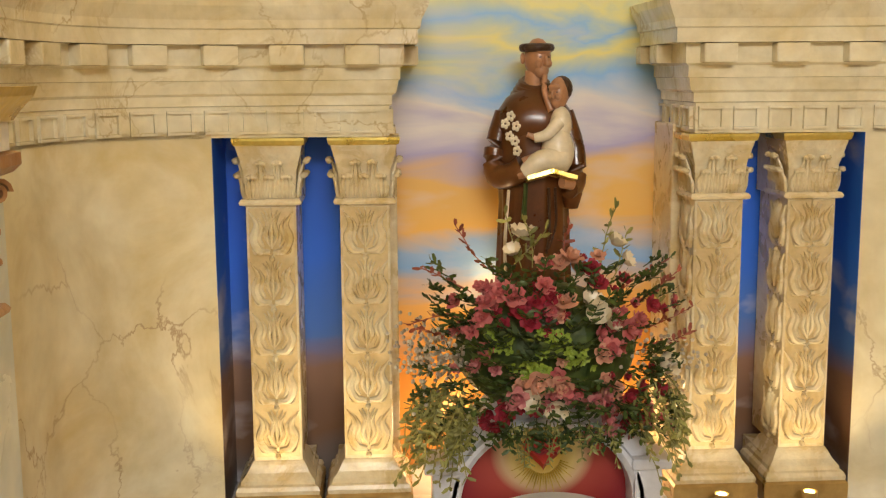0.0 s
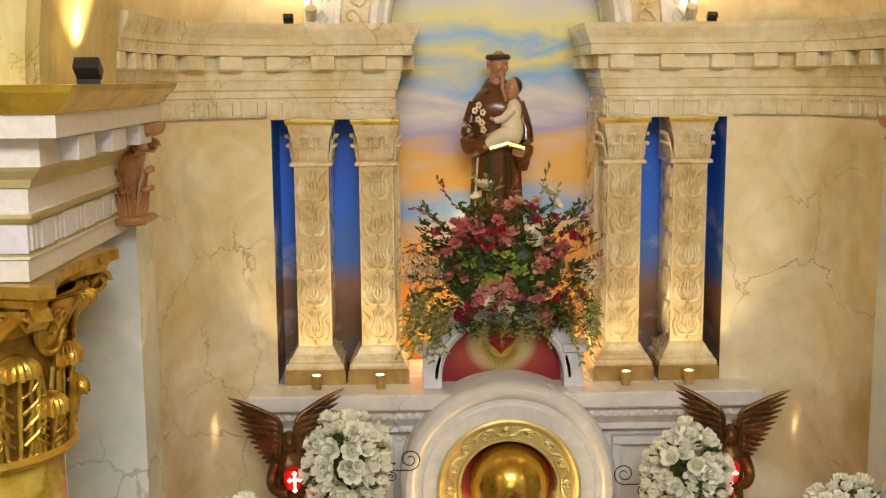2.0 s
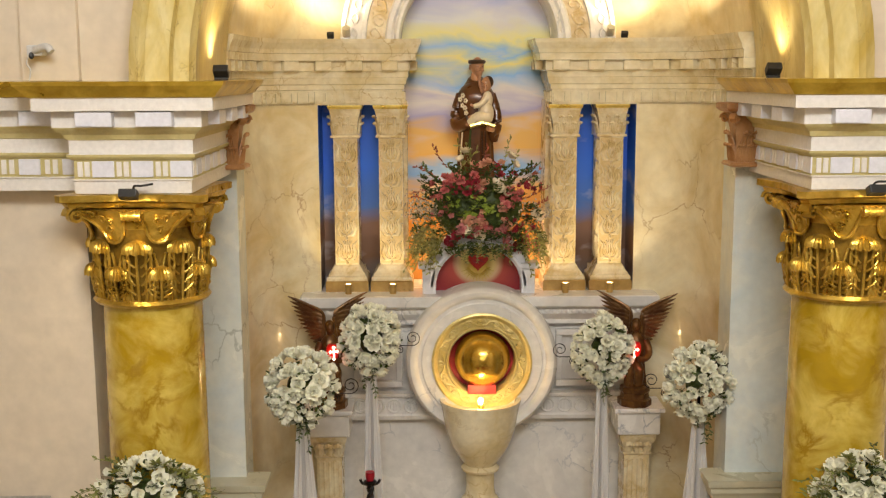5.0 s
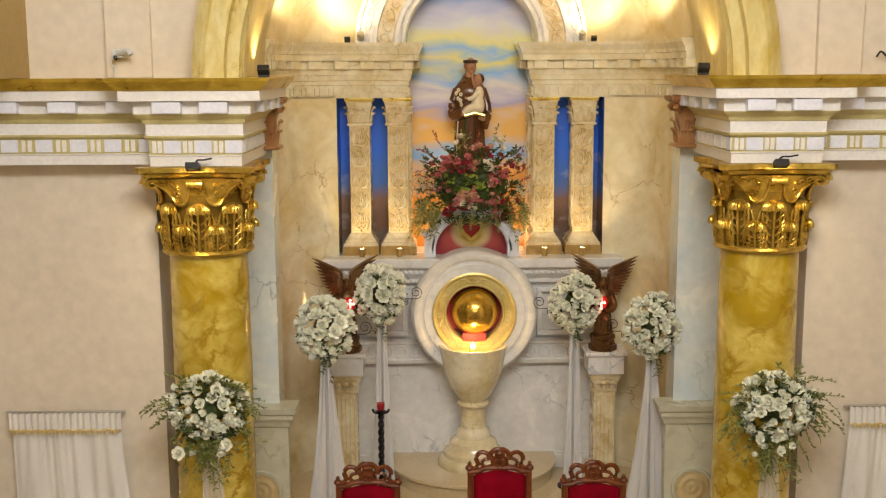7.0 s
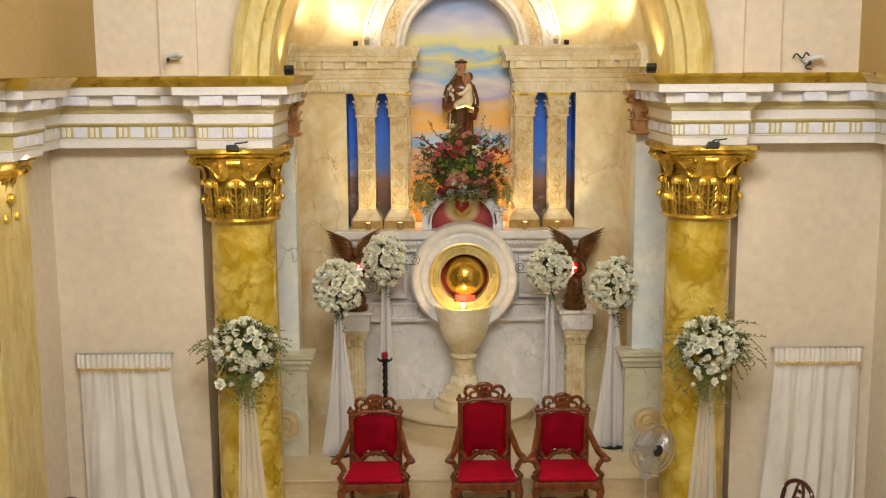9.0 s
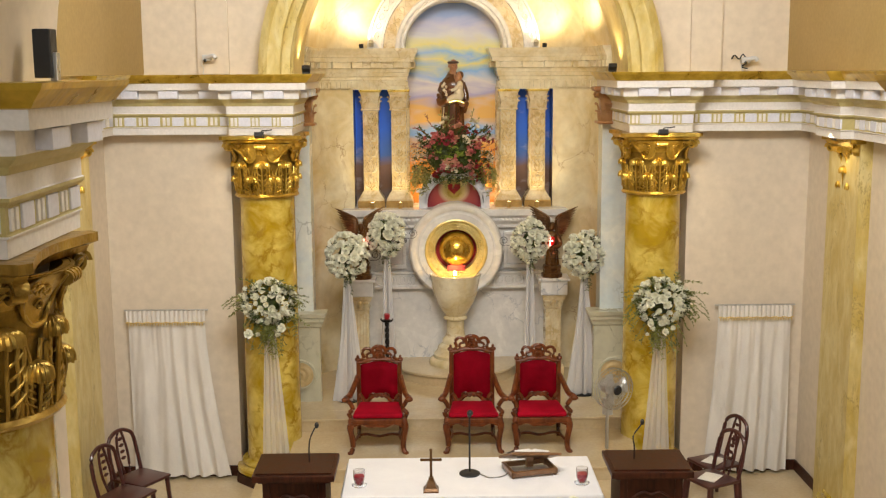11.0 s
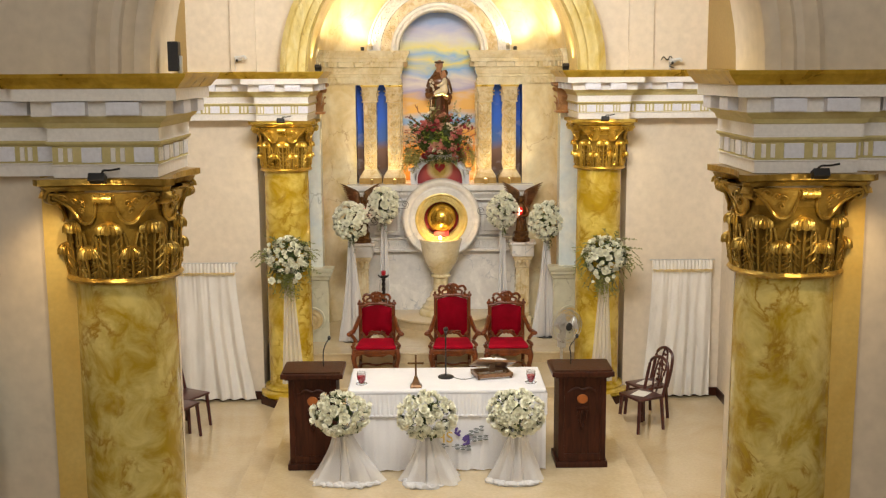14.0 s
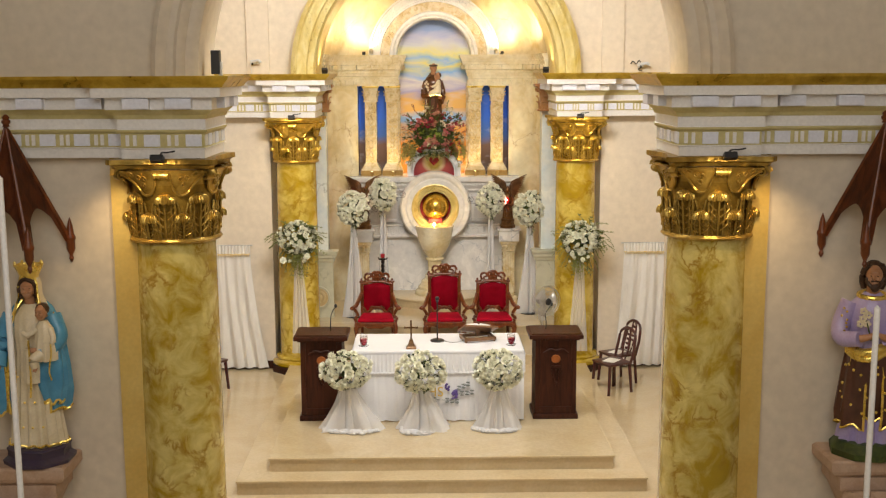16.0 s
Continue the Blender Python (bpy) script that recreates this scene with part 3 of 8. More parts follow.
BAR = finish(boxed(-0.014, -0.01, -0.042, 0.014, 0.010, 0.042, bevel=0.003), "bar", M_WHITE)
DENTIL = finish(boxed(-0.10, 0.07, -0.040, 0.10, 0.150, 0.040, bevel=0.004), "dentil_block", M_BLUISH)


def bay_run(s, cx):
    """From the apse pier forward, round the far column, along the wall, round the side column and on to the near pier."""
    xi, xo, yf, yw, xs = cx - s * 0.33, cx + s * 0.33, FAR_Y - 0.33, 2.44, s * 3.66
    return [(xi, 3.5), (xi, yf), (xo, yf), (xo, yw), (xs, yw), (xs, SIDE_Y + 0.33), (xs - s * 0.13, SIDE_Y + 0.33), (xs - s * 0.13, SIDE_Y - 0.33), (xs, SIDE_Y - 0.33), (xs, -4.72)]


def near_run(s, cx):
    xi, xo, yf, yw = cx - s * 0.32, cx + s * 0.32, NEAR_Y - 0.33, -5.34
    return [(xi, -4.62), (xi, yf), (xo, yf), (xo, yw), (s * 7.0, yw)]


for nm, s, run in (("entablature_bay_1", -1, bay_run(-1, FAR_L)), ("entablature_bay_2", 1, bay_run(1, FAR_R)),
                   ("entablature_nave_1", -1, near_run(-1, NEAR_L)), ("entablature_nave_2", 1, near_run(1, NEAR_R))):
    entablature(nm, run if s < 0 else run[::-1], "white and gold classical entablature with blocks")


# carved white arch over the painted niche
ob = thing("niche_arch", "white carved triple arch over the painted niche", "arch", kind="structure")
for nm, prof, material in (("inner_moulding", [(0.625, 5.46), (0.625, 5.02), (0.64, 4.99), (0.66, 4.99), (0.68, 5.02), (0.70, 5.0), (0.735, 5.0), (0.75, 5.03)], M_GREYMARBLE),
                           ("carved_band", [(0.75, 5.46), (0.75, 5.035), (0.90, 5.035)], M_CARVED),
                           ("outer_moulding", [(0.90, 5.035), (0.905, 5.0), (0.935, 5.0), (0.94, 5.03), (1.07, 5.04), (1.075, 5.01), (1.105, 5.01), (1.11, 5.05), (1.11, 5.46)], M_GREYMARBLE)):
    part(nm, archivolt(bmesh.new(), 0.012, 4.77, prof, 56), material, ob, smooth=True)
bm = bmesh.new()
tube(bm, [(-0.05, 0, -0.05), (-0.015, -0.008, -0.045), (0.03, -0.01, -0.02), (0.045, -0.01, 0.02), (0.02, -0.01, 0.045), (-0.01, -0.01, 0.03), (-0.01, -0.01, 0.005)], 0.012, 6, 0.6)
tube(bm, [(-0.015, -0.008, -0.045), (-0.045, -0.01, -0.01), (-0.05, -0.01, 0.03)], 0.010, 6, 0.5)
curl = finish(bm, "vine_scroll", M_CARVED, True)
for k in range(22):
    a = math.pi * (k + 0.5) / 22
    share("vine_scroll", curl, ob, pose(0.012 - 0.825 * math.cos(a), 5.03, 4.77 + 0.825 * math.sin(a), 0, math.degrees(a) - 90 + (180 if k % 2 else 0), 0))
bm = bmesh.new()
tube(bm, [(0, 0, -0.045), (0.03, -0.01, 0.0), (0, -0.01, 0.045), (-0.03, -0.01, 0.0), (0, 0, -0.045)], 0.009, 6)
rosette = finish(bm, "lozenge", M_GREYMARBLE, True)
for k in range(26):
    a = math.pi * (k + 0.5) / 26
    share("lozenge", rosette, ob, pose(0.012 - 1.005 * math.cos(a), 5.03, 4.77 + 1.005 * math.sin(a), 0, math.degrees(a), 0))


def blob(bm, c, r, idx=0, seg=14, rot=None):
    v = bmesh.ops.create_uvsphere(bm, u_segments=seg, v_segments=seg // 2 + 2, radius=1)["verts"]
    m = Matrix.Translation(c) @ (rot or Matrix()) @ Matrix.Diagonal((*r, 1))
    bmesh.ops.transform(bm, verts=v, matrix=m)
    for f in {f for x in v for f in x.link_faces}:
        f.material_index = idx
    return v


def frond(bm, pts, width, height):
    """A carved blade on a flat ground: two slopes that meet in a ridge, pointed at both ends."""
    pts = [Vector((x, 0, z)) for x, z in pts]
    ends = [2 * pts[0] - pts[1]] + pts + [2 * pts[-1] - pts[-2]]
    fine = []
    for a, b, c, d in zip(ends, ends[1:], ends[2:], ends[3:]):
        for k in range(4):
            t = k / 4
            fine.append(0.5 * (2 * b + (c - a) * t + (2 * a - 5 * b + 4 * c - d) * t * t + (3 * b - a - 3 * c + d) * t ** 3))
    fine.append(pts[-1])
    rows = []
    for i, p in enumerate(fine):
        u = i / (len(fine) - 1)
        d = (fine[min(i + 1, len(fine) - 1)] - fine[max(i - 1, 0)]).normalized()
        side = Vector((d.z, 0, -d.x))
        w = width * 0.5 * max(0.08, math.sin(math.pi * (0.15 + 0.83 * u)))
        h = height * max(0.25, math.sin(math.pi * (0.2 + 0.7 * u)))
        rows.append([bm.verts.new(p - side * w), bm.verts.new(p - side * w * 0.75 + Vector((0, -h * 0.7, 0))), bm.verts.new(p + Vector((0, -h, 0))),
                     bm.verts.new(p + side * w * 0.75 + Vector((0, -h * 0.7, 0))), bm.verts.new(p + side * w)])
    for a, b in zip(rows, rows[1:]):
        for k in range(4):
            bm.faces.new((a[k], a[k + 1], b[k + 1], b[k]))


def crown_leaf(height, width, lean, material):
    """A carved capital leaf: ribbed blades that rise together, the tip nodding forward in a scalloped curl."""
    bm = bmesh.new()
    for dx, top, w in ((0, 1.0, 0.34), (-0.26, 0.90, 0.30), (0.26, 0.90, 0.30), (-0.44, 0.72, 0.24), (0.44, 0.72, 0.24)):
        frond(bm, [(dx * width * 0.7, 0.0), (dx * width * 0.95, height * top * 0.35), (dx * width, height * top * 0.7), (dx * width * 0.8, height * top)], width * w, width * 0.20)
    for v in bm.verts:
        u = max(0.0, v.co.z / height)
        v.co.y -= lean * u ** 2.5
    for dx, r in ((0, 0.23), (-0.22, 0.17), (0.22, 0.17)):
        blob(bm, (dx * width, -lean - width * 0.10 + abs(dx) * width * 0.3, height * 0.93 - abs(dx) * height * 0.15), (width * r, width * 0.20, width * 0.17), seg=10)
    return finish(bm, "capital_leaf", material, True)


def pier_capital(x, s):
    ob = thing("pier_capital", "terracotta leafy capital on the apse pier", "capital", pose(x, 3.42, 0), group="pier capitals")
    part("core", square_rings_at(bmesh.new(), [(0.092, 3.92), (0.085, 3.95), (0.082, 4.05), (0.09, 4.14), (0.105, 4.21), (0.13, 4.262)], 0.85), M_PINKSTONE, ob)
    part("astragal", square_rings_at(bmesh.new(), [(0.10, 3.892), (0.128, 3.90), (0.132, 3.912), (0.12, 3.926), (0.09, 3.93)], 0.85), M_PINKSTONE, ob)
    low, high = crown_leaf(0.125, 0.066, 0.030, M_PINKSTONE), crown_leaf(0.215, 0.070, 0.045, M_PINKSTONE)
    bm = bmesh.new()
    volute(bm, Matrix(), 0.036, 0.045)
    tube(bm, [(-0.03, 0, 0.01), (-0.06, 0, -0.03), (-0.07, 0, -0.085)], 0.014, 7, 0.6)
    scroll = finish(bm, "capital_scroll", M_PINKSTONE, True)
    for q in (0, 90, -90):
        for dx in (-0.058, 0.0, 0.058):
            share("capital_leaf", low, ob, pose(0, 0, 0, 0, 0, q) @ pose(dx, -0.086, 3.925))
        for dx in (-0.03, 0.03):
            share("capital_leaf", high, ob, pose(0, 0, 0, 0, 0, q) @ pose(dx, -0.080, 3.925))
    for q in (-135, -45, 45, 135):
        share("capital_scroll", scroll, ob, pose(0, 0, 0, 0, 0, q) @ pose(0.155, 0, 4.215))
    part("abacus", square_rings_at(bmesh.new(), [(0.125, 4.255), (0.155, 4.266), (0.172, 4.285), (0.172, 4.315), (0.16, 4.32)], 0.85), M_PINKSTONE, ob)


def square_rings_at(bm, rings, flat):
    rows = [[bm.verts.new((sx * h, sy * h * flat, z)) for sx, sy in ((-1, -1), (1, -1), (1, 1), (-1, 1))] for h, z in rings]
    for a, b in zip(rows, rows[1:]):
        for k in range(4):
            bm.faces.new((a[k], a[(k + 1) % 4], b[(k + 1) % 4], b[k]))
    bm.faces.new(rows[0])
    bm.faces.new(rows[-1])
    return bm


# ---- big columns ----
def leaf_strip(bm, m, height, width, curl, thick=0.012, lobes=True, rows=9):
    """An acanthus-like leaf that climbs, widens and curls over at the top, with a midrib and scalloped edge."""
    grid = []
    for i in range(rows):
        u = i / (rows - 1)
        if u < 0.7:
            y, z = -0.012 - 0.03 * u, height * u / 0.82
        else:
            a = (u - 0.7) / 0.3 * math.radians(200)
            y = -0.033 - curl * (1 - math.cos(a)) * 0.5
            z = height * 0.7 / 0.82 + curl * math.sin(a) * 0.75
        w = width * (0.62 + 0.5 * math.sin(min(1, u * 1.15) * math.pi * 0.75)) * (1 + (0.16 if lobes and i % 2 else 0))
        row = []
        for j in range(7):
            v = j / 3 - 1
            rib = 0.012 * (1 - abs(v)) + (0.012 if j in (1, 5) else 0)
            row.append(bm.verts.new(m @ Vector((v * w / 2, y - rib + 0.03 * abs(v) ** 2, z - 0.02 * abs(v)))))
        grid.append(row)
    for a, b in zip(grid, grid[1:]):
        for j in range(6):
            bm.faces.new((a[j], a[j + 1], b[j + 1], b[j]))


def capped_leaf(height, width, material):
    """A gilded leaf: frilled blades beside a thin stalk, its tip nodding over in a ribbed, scalloped dome."""
    bm = bmesh.new()
    for s in (-1, 1):
        for k, (reach, rad) in enumerate(((0.22, 0.010), (0.34, 0.011), (0.46, 0.010))):
            pts = []
            for i in range(8):
                u = i / 7
                pts.append((s * width * (reach * (0.75 + 0.25 * math.sin(u * 2.6)) + 0.02 * math.sin(u * 16 + k)), -0.004 - 0.018 * u + 0.012 * k * k * 0.5, height * u * (1.0 - 0.05 * k)))
            tube(bm, pts, rad, 6, 0.9)
        for k in range(4):
            u = 0.25 + 0.17 * k
            tube(bm, [(s * width * 0.08, -0.010, height * (u - 0.12)), (s * width * 0.26, -0.022, height * u), (s * width * 0.36, -0.016, height * (u + 0.10))], 0.008, 5, 0.4)
    tube(bm, [(0, -0.010, 0.0), (0, -0.030, height * 0.6), (0, -0.040, height)], 0.009, 6)
    n, m = 40, 7
    rows = []
    for i in range(m + 1):
        u = i / m
        swell = math.sin(min(1.0, u * 1.12) * math.pi / 2)
        row = []
        for k in range(n + 1):
            a = math.pi * k / n
            f = 1 + 0.07 * math.cos(20 * a) * min(1, u * 2.2)
            drop = -0.072 * u ** 1.6 - (0.010 * abs(math.sin(5 * a)) if i == m else 0)
            row.append(bm.verts.new((math.cos(a) * width * 0.37 * swell * f, -0.010 - math.sin(a) * 0.062 * swell * f, height + 0.045 + drop)))
        rows.append(row)
    for a, b in zip(rows, rows[1:]):
        for k in range(n):
            bm.faces.new((a[k], a[k + 1], b[k + 1], b[k]))
    return finish(bm, "acanthus_leaf", material, True)


def scroll_panel(r, material):
    """A hanging tongue on the bell: a raised ribbon round an engraved field, running out to the corner scroll."""
    def on(deg, z, lift):
        k = max(0.0, (z - 3.60) / 0.17)
        out = r + 0.02 + 0.09 * k * k + lift + 0.11 * max(0.0, (deg - 24) / 20) ** 2 * k
        a = math.radians(deg)
        return (math.sin(a) * out, -math.cos(a) * out, z)
    bm = bmesh.new()
    rim = [(8, 3.755), (9, 3.69), (12, 3.62), (17, 3.578), (26, 3.575), (32, 3.615), (37, 3.68), (41, 3.742)]
    fine = []
    for (d0, z0), (d1, z1) in zip(rim, rim[1:]):
        fine += [(d0 + (d1 - d0) * k / 3, z0 + (z1 - z0) * k / 3) for k in range(3)]
    fine.append(rim[-1])
    rows = []
    for i in range(7):
        u = i / 6
        rows.append([bm.verts.new(on(d + (25 - d) * 0.0, z + (3.765 - z) * u, 0.012 + 0.014 * math.sin(u * 3.1))) for d, z in fine])
    for a, b in zip(rows, rows[1:]):
        for k in range(len(fine) - 1):
            bm.faces.new((a[k], a[k + 1], b[k + 1], b[k]))
    tube(bm, [on(d, z, 0.022) for d, z in rim], 0.011, 6)
    for cx, cz, f in ((20, 3.70, 1), (27, 3.71, -1), (23, 3.65, 1), (33, 3.735, 1)):
        tube(bm, [on(cx + f * (3.4 - 0.34 * k) * math.cos(k * 0.9), cz + (0.026 - 0.0026 * k) * math.sin(k * 0.9), 0.034) for k in range(9)], 0.006, 5)
    return finish(bm, "scroll_panel", material, True)


def volute(bm, m, size, width):
    """A scroll: a spiral band with a boss."""
    pts = []
    for k in range(20):
        a = k / 19 * math.pi * 3.2
        r = size * (1 - 0.78 * k / 19)
        pts.append((math.cos(a) * r, math.sin(a) * r))
    t = size * 0.16
    rows = []
    for i, (x, z) in enumerate(pts):
        n = Vector((x, z)).normalized() * t
        rows.append([bm.verts.new(m @ Vector((x + dx, y, z + dz))) for dx, dz, y in ((n.x, n.y, -width / 2), (n.x, n.y, width / 2), (-n.x, -n.y, width / 2), (-n.x, -n.y, -width / 2))])
    for a, b in zip(rows, rows[1:]):
        for i in range(4):
            bm.faces.new((a[i], a[(i + 1) % 4], b[(i + 1) % 4], b[i]))
    r = bmesh.ops.create_uvsphere(bm, u_segments=10, v_segments=6, radius=size * 0.3)
    bmesh.ops.transform(bm, verts=r["verts"], matrix=m @ Matrix.Diagonal((1, 2.0, 1, 1)))


def abacus_mesh(bm, half, z0, z1, cut):
    """Four hollowed sides with clipped corners and a stepped edge."""
    ring = []
    for q in range(4):
        for k in range(9):
            u = k / 8
            x = -half + 0.04 + (2 * half - 0.08) * u
            y = -half + cut * math.sin(math.pi * u)
            a = q * math.pi / 2
            ring.append((x * math.cos(a) - y * math.sin(a), x * math.sin(a) + y * math.cos(a)))
    levels = [(0.90, z0), (0.93, z0 + (z1 - z0) * 0.35), (1.0, z0 + (z1 - z0) * 0.5), (1.0, z1)]
    rows = [[bm.verts.new((x * f, y * f, z)) for x, y in ring] for f, z in levels]
    for a, b in zip(rows, rows[1:]):
        for k in range(len(ring)):
            bm.faces.new((a[k], a[(k + 1) % len(ring)], b[(k + 1) % len(ring)], b[k]))
    bm.faces.new(rows[0])
    bm.faces.new(rows[-1])


def big_column(x, y, r, shaft_material, label, gold, z_base=0.0):
    ob = thing("column", label, "column", pose(x, y, 0), group="large columns of the sanctuary")
    zb = z_base
    bm = turned([(0, zb), (r + 0.14, zb), (r + 0.14, zb + 0.10), (r + 0.135, zb + 0.105), (0, zb + 0.105)], 8, start=math.pi / 8)
    part("plinth", bm, M_DARKWOOD, ob, "dark brown octagonal plinth")
    prof = [(0, zb + 0.105), (r + 0.10, zb + 0.107), (r + 0.125, zb + 0.13), (r + 0.12, zb + 0.165), (r + 0.07, zb + 0.18), (r + 0.055, zb + 0.20), (r + 0.07, zb + 0.225), (r + 0.06, zb + 0.25), (r, zb + 0.26)]
    part("base", turned(prof, 40), shaft_material, ob, smooth=True)
    n = 14
    prof = [(r * (1 - 0.03 * (k / n) ** 2), zb + 0.26 + (3.19 - zb - 0.26) * k / n) for k in range(n + 1)]
    part("shaft", turned(prof, 48), shaft_material, ob, smooth=True)
    part("astragal", turned([(r - 0.03, 3.185), (r + 0.03, 3.187), (r + 0.045, 3.205), (r + 0.03, 3.225), (r - 0.03, 3.23)], 40), gold, ob, smooth=True)
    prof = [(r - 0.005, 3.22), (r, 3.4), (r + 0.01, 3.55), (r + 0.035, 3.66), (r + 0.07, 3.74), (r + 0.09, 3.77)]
    # bell coloured dark so the gaps between leaves read as shaded
    bell = part("bell", turned(prof, 40), M_RECESSGOLD, ob, smooth=True)
    low, high = capped_leaf(0.165, 0.185, gold), capped_leaf(0.315, 0.23, gold)
    for k in range(8):
        for mesh, off, rr in ((low, 0.5, r + 0.014), (high, 0.0, r + 0.008)):
            a = (k + off) * math.pi / 4
            share("acanthus_leaf", mesh, bell, pose(math.sin(a) * rr, -math.cos(a) * rr, 3.225, 0, 0, math.degrees(a)))
    part("upper_bell", turned([(r + 0.006, 3.56), (r + 0.024, 3.63), (r + 0.058, 3.70), (r + 0.105, 3.765), (r + 0.06, 3.768)], 40), gold, bell, smooth=True)
    bm = bmesh.new()
    volute(bm, Matrix(), 0.055, 0.06)
    scroll = finish(bm, "volute", gold, True)
    panel = scroll_panel(r, gold)
    bm = bmesh.new()
    tube(bm, [(-0.055, 0, 0), (-0.05, 0, 0), (-0.03, 0, 0), (0.03, 0, 0), (0.05, 0, 0), (0.055, 0, 0)], 0.026, 12)
    for x in (-0.05, -0.02, 0.02, 0.05):
        tube(bm, [(x - 0.006, 0, 0), (x + 0.006, 0, 0)], 0.031, 12)
    roll = finish(bm, "scroll_roll", gold, True)
    for k in range(4):
        a = 45 + 90 * k
        out = pose(0, 0, 0, 0, 0, a)
        share("volute", scroll, bell, out @ pose(0.485, 0, 3.735) @ pose(0, 0, 0, 0, 0, 0))
        share("scroll_panel", panel, bell, pose(0, 0, 0, 0, 0, 90 * k))
        share("scroll_panel", panel, bell, pose(0, 0, 0, 0, 0, 90 * k) @ Matrix.Diagonal((-1, 1, 1, 1)))
        share("scroll_roll", roll, bell, pose(0, 0, 0, 0, 0, 90 * k) @ pose(0, -r - 0.105, 3.735))
    bm = bmesh.new()
    abacus_mesh(bm, 0.43, 3.775, 3.852, 0.075)
    part("abacus", bm, gold, ob, smooth=False)
    return ob


def facing_disc(profile):
    bm = turned(profile, 32)
    bmesh.ops.transform(bm, verts=bm.verts, matrix=Matrix.Rotation(math.pi / 2, 4, "X"))
    return bm


COL = {}
COL["far_l"] = big_column(FAR_L, FAR_Y, 0.302, M_YMARBLE, "yellow marbled column with a gilded leafy capital", M_GOLD)
COL["far_r"] = big_column(FAR_R, FAR_Y, 0.302, M_YMARBLE, "yellow marbled column with a gilded leafy capital", M_GOLD)
COL["near_l"] = big_column(NEAR_L, NEAR_Y, 0.325, M_OMARBLE, "olive yellow marbled column with a dark gilded capital", M_OLDGOLD)
COL["near_r"] = big_column(NEAR_R, NEAR_Y, 0.325, M_OMARBLE, "olive yellow marbled column with a dark gilded capital", M_OLDGOLD)
for s in (-1, 1):
    big_column(s * SIDE_X, SIDE_Y, 0.30, M_YMARBLE, "yellow marbled column engaged in the side wall", M_GOLD)

for s in (-1, 1):
    pier_capital(s * 1.74, s)
    # dado of the piers, with a round stone plaque
    ob = thing("dado_%d" % (1 if s < 0 else 2), "greenish marbled dado with a moulded ledge", "dado", kind="structure")
    part("panel", boxed(min(s * 1.62, s * 2.5), 3.40, 0.0, max(s * 1.62, s * 2.5), 3.50, 1.60), M_GREENMARBLE, ob)
    part("ledge", sweep([(s * 1.62, 3.60), (s * 1.62, 3.40), (s * 2.5, 3.40)][::-1 if s > 0 else 1], [(0.0, 1.52), (0.02, 1.53), (0.03, 1.57), (0.05, 1.60), (0.05, 1.64), (0.07, 1.65), (0.08, 1.70), (-0.2, 1.70)]), M_GREENMARBLE, ob)
    ob = thing("round_plaque", "round golden stone plaque in a pale rim", "plaque", pose(s * 1.86, 3.40, 0.95), group="round plaques")
    part("disc", facing_disc([(0, 0.02), (0.03, 0.028), (0.06, 0.018), (0.09, 0.026), (0.12, 0.018), (0.15, 0.02), (0.155, 0.0)]), M_CARVEDGROUND, ob)
    part("rim", facing_disc([(0.15, 0.0), (0.155, 0.03), (0.18, 0.03), (0.185, 0.0)]), M_GREENMARBLE, ob)


# ---- shared small shapes ----
def limb(bm, pts, r0, r1, idx=0, seg=12):
    before = set(bm.faces)
    tube(bm, pts, r0, seg, r1 / r0)
    for f in set(bm.faces) - before:
        f.material_index = idx


def robe(bm, prof, depth, folds, idx=0, seg=48, cx=0.0, cy=0.0, amp=0.05):
    """A draped body: a turned profile flattened front to back, with folds that deepen towards the hem."""
    top, low = prof[-1][1], prof[0][1]
    before = set(bm.faces)
    rings = []
    for r, z in prof:
        u = (top - z) / (top - low)
        rings.append([bm.verts.new((cx + math.cos(a) * r * (1 + amp * u * math.sin(folds * a + 1.5 * math.sin(3 * a))), cy + math.sin(a) * r * depth * (1 + amp * u * math.sin(folds * a + 1)), z))
                      for a in (2 * math.pi * k / seg for k in range(seg))])
    for a, b in zip(rings, rings[1:]):
        for k in range(seg):
            bm.faces.new((a[k], a[(k + 1) % seg], b[(k + 1) % seg], b[k]))
    bm.faces.new(rings[0])
    bm.faces.new(rings[-1])
    for f in set(bm.faces) - before:
        f.material_index = idx


def face(bm, x, y, z, f, skin, hair, turn=0.0):
    """Head with nose, brow, chin and painted eyes and lips."""
    m = pose(x, y, z, 0, 0, turn)
    for c, r, idx in (((0, 0, 0), (0.060, 0.068, 0.082), skin), ((0, -0.030, -0.048), (0.036, 0.036, 0.034), skin), ((0, -0.068, -0.010), (0.009, 0.014, 0.022), skin),
                      ((-0.024, -0.052, -0.022), (0.020, 0.016, 0.018), skin), ((0.024, -0.052, -0.022), (0.020, 0.016, 0.018), skin), ((0, -0.052, 0.030), (0.042, 0.018, 0.018), skin),
                      ((-0.022, -0.060, 0.004), (0.008, 0.005, 0.0028), hair), ((0.022, -0.060, 0.004), (0.008, 0.005, 0.0028), hair)):
        blob(bm, m @ (Vector(c) * f), tuple(q * f for q in r), idx, 12, rot=pose(0, 0, 0, 0, 0, turn))


def facing(profile, seg=48, **k):
    """A turned shape whose axis points at the room (towards -y)."""
    bm = turned(profile, seg, **k)
    bmesh.ops.transform(bm, verts=bm.verts, matrix=Matrix.Rotation(math.pi / 2, 4, "X"))
    return bm


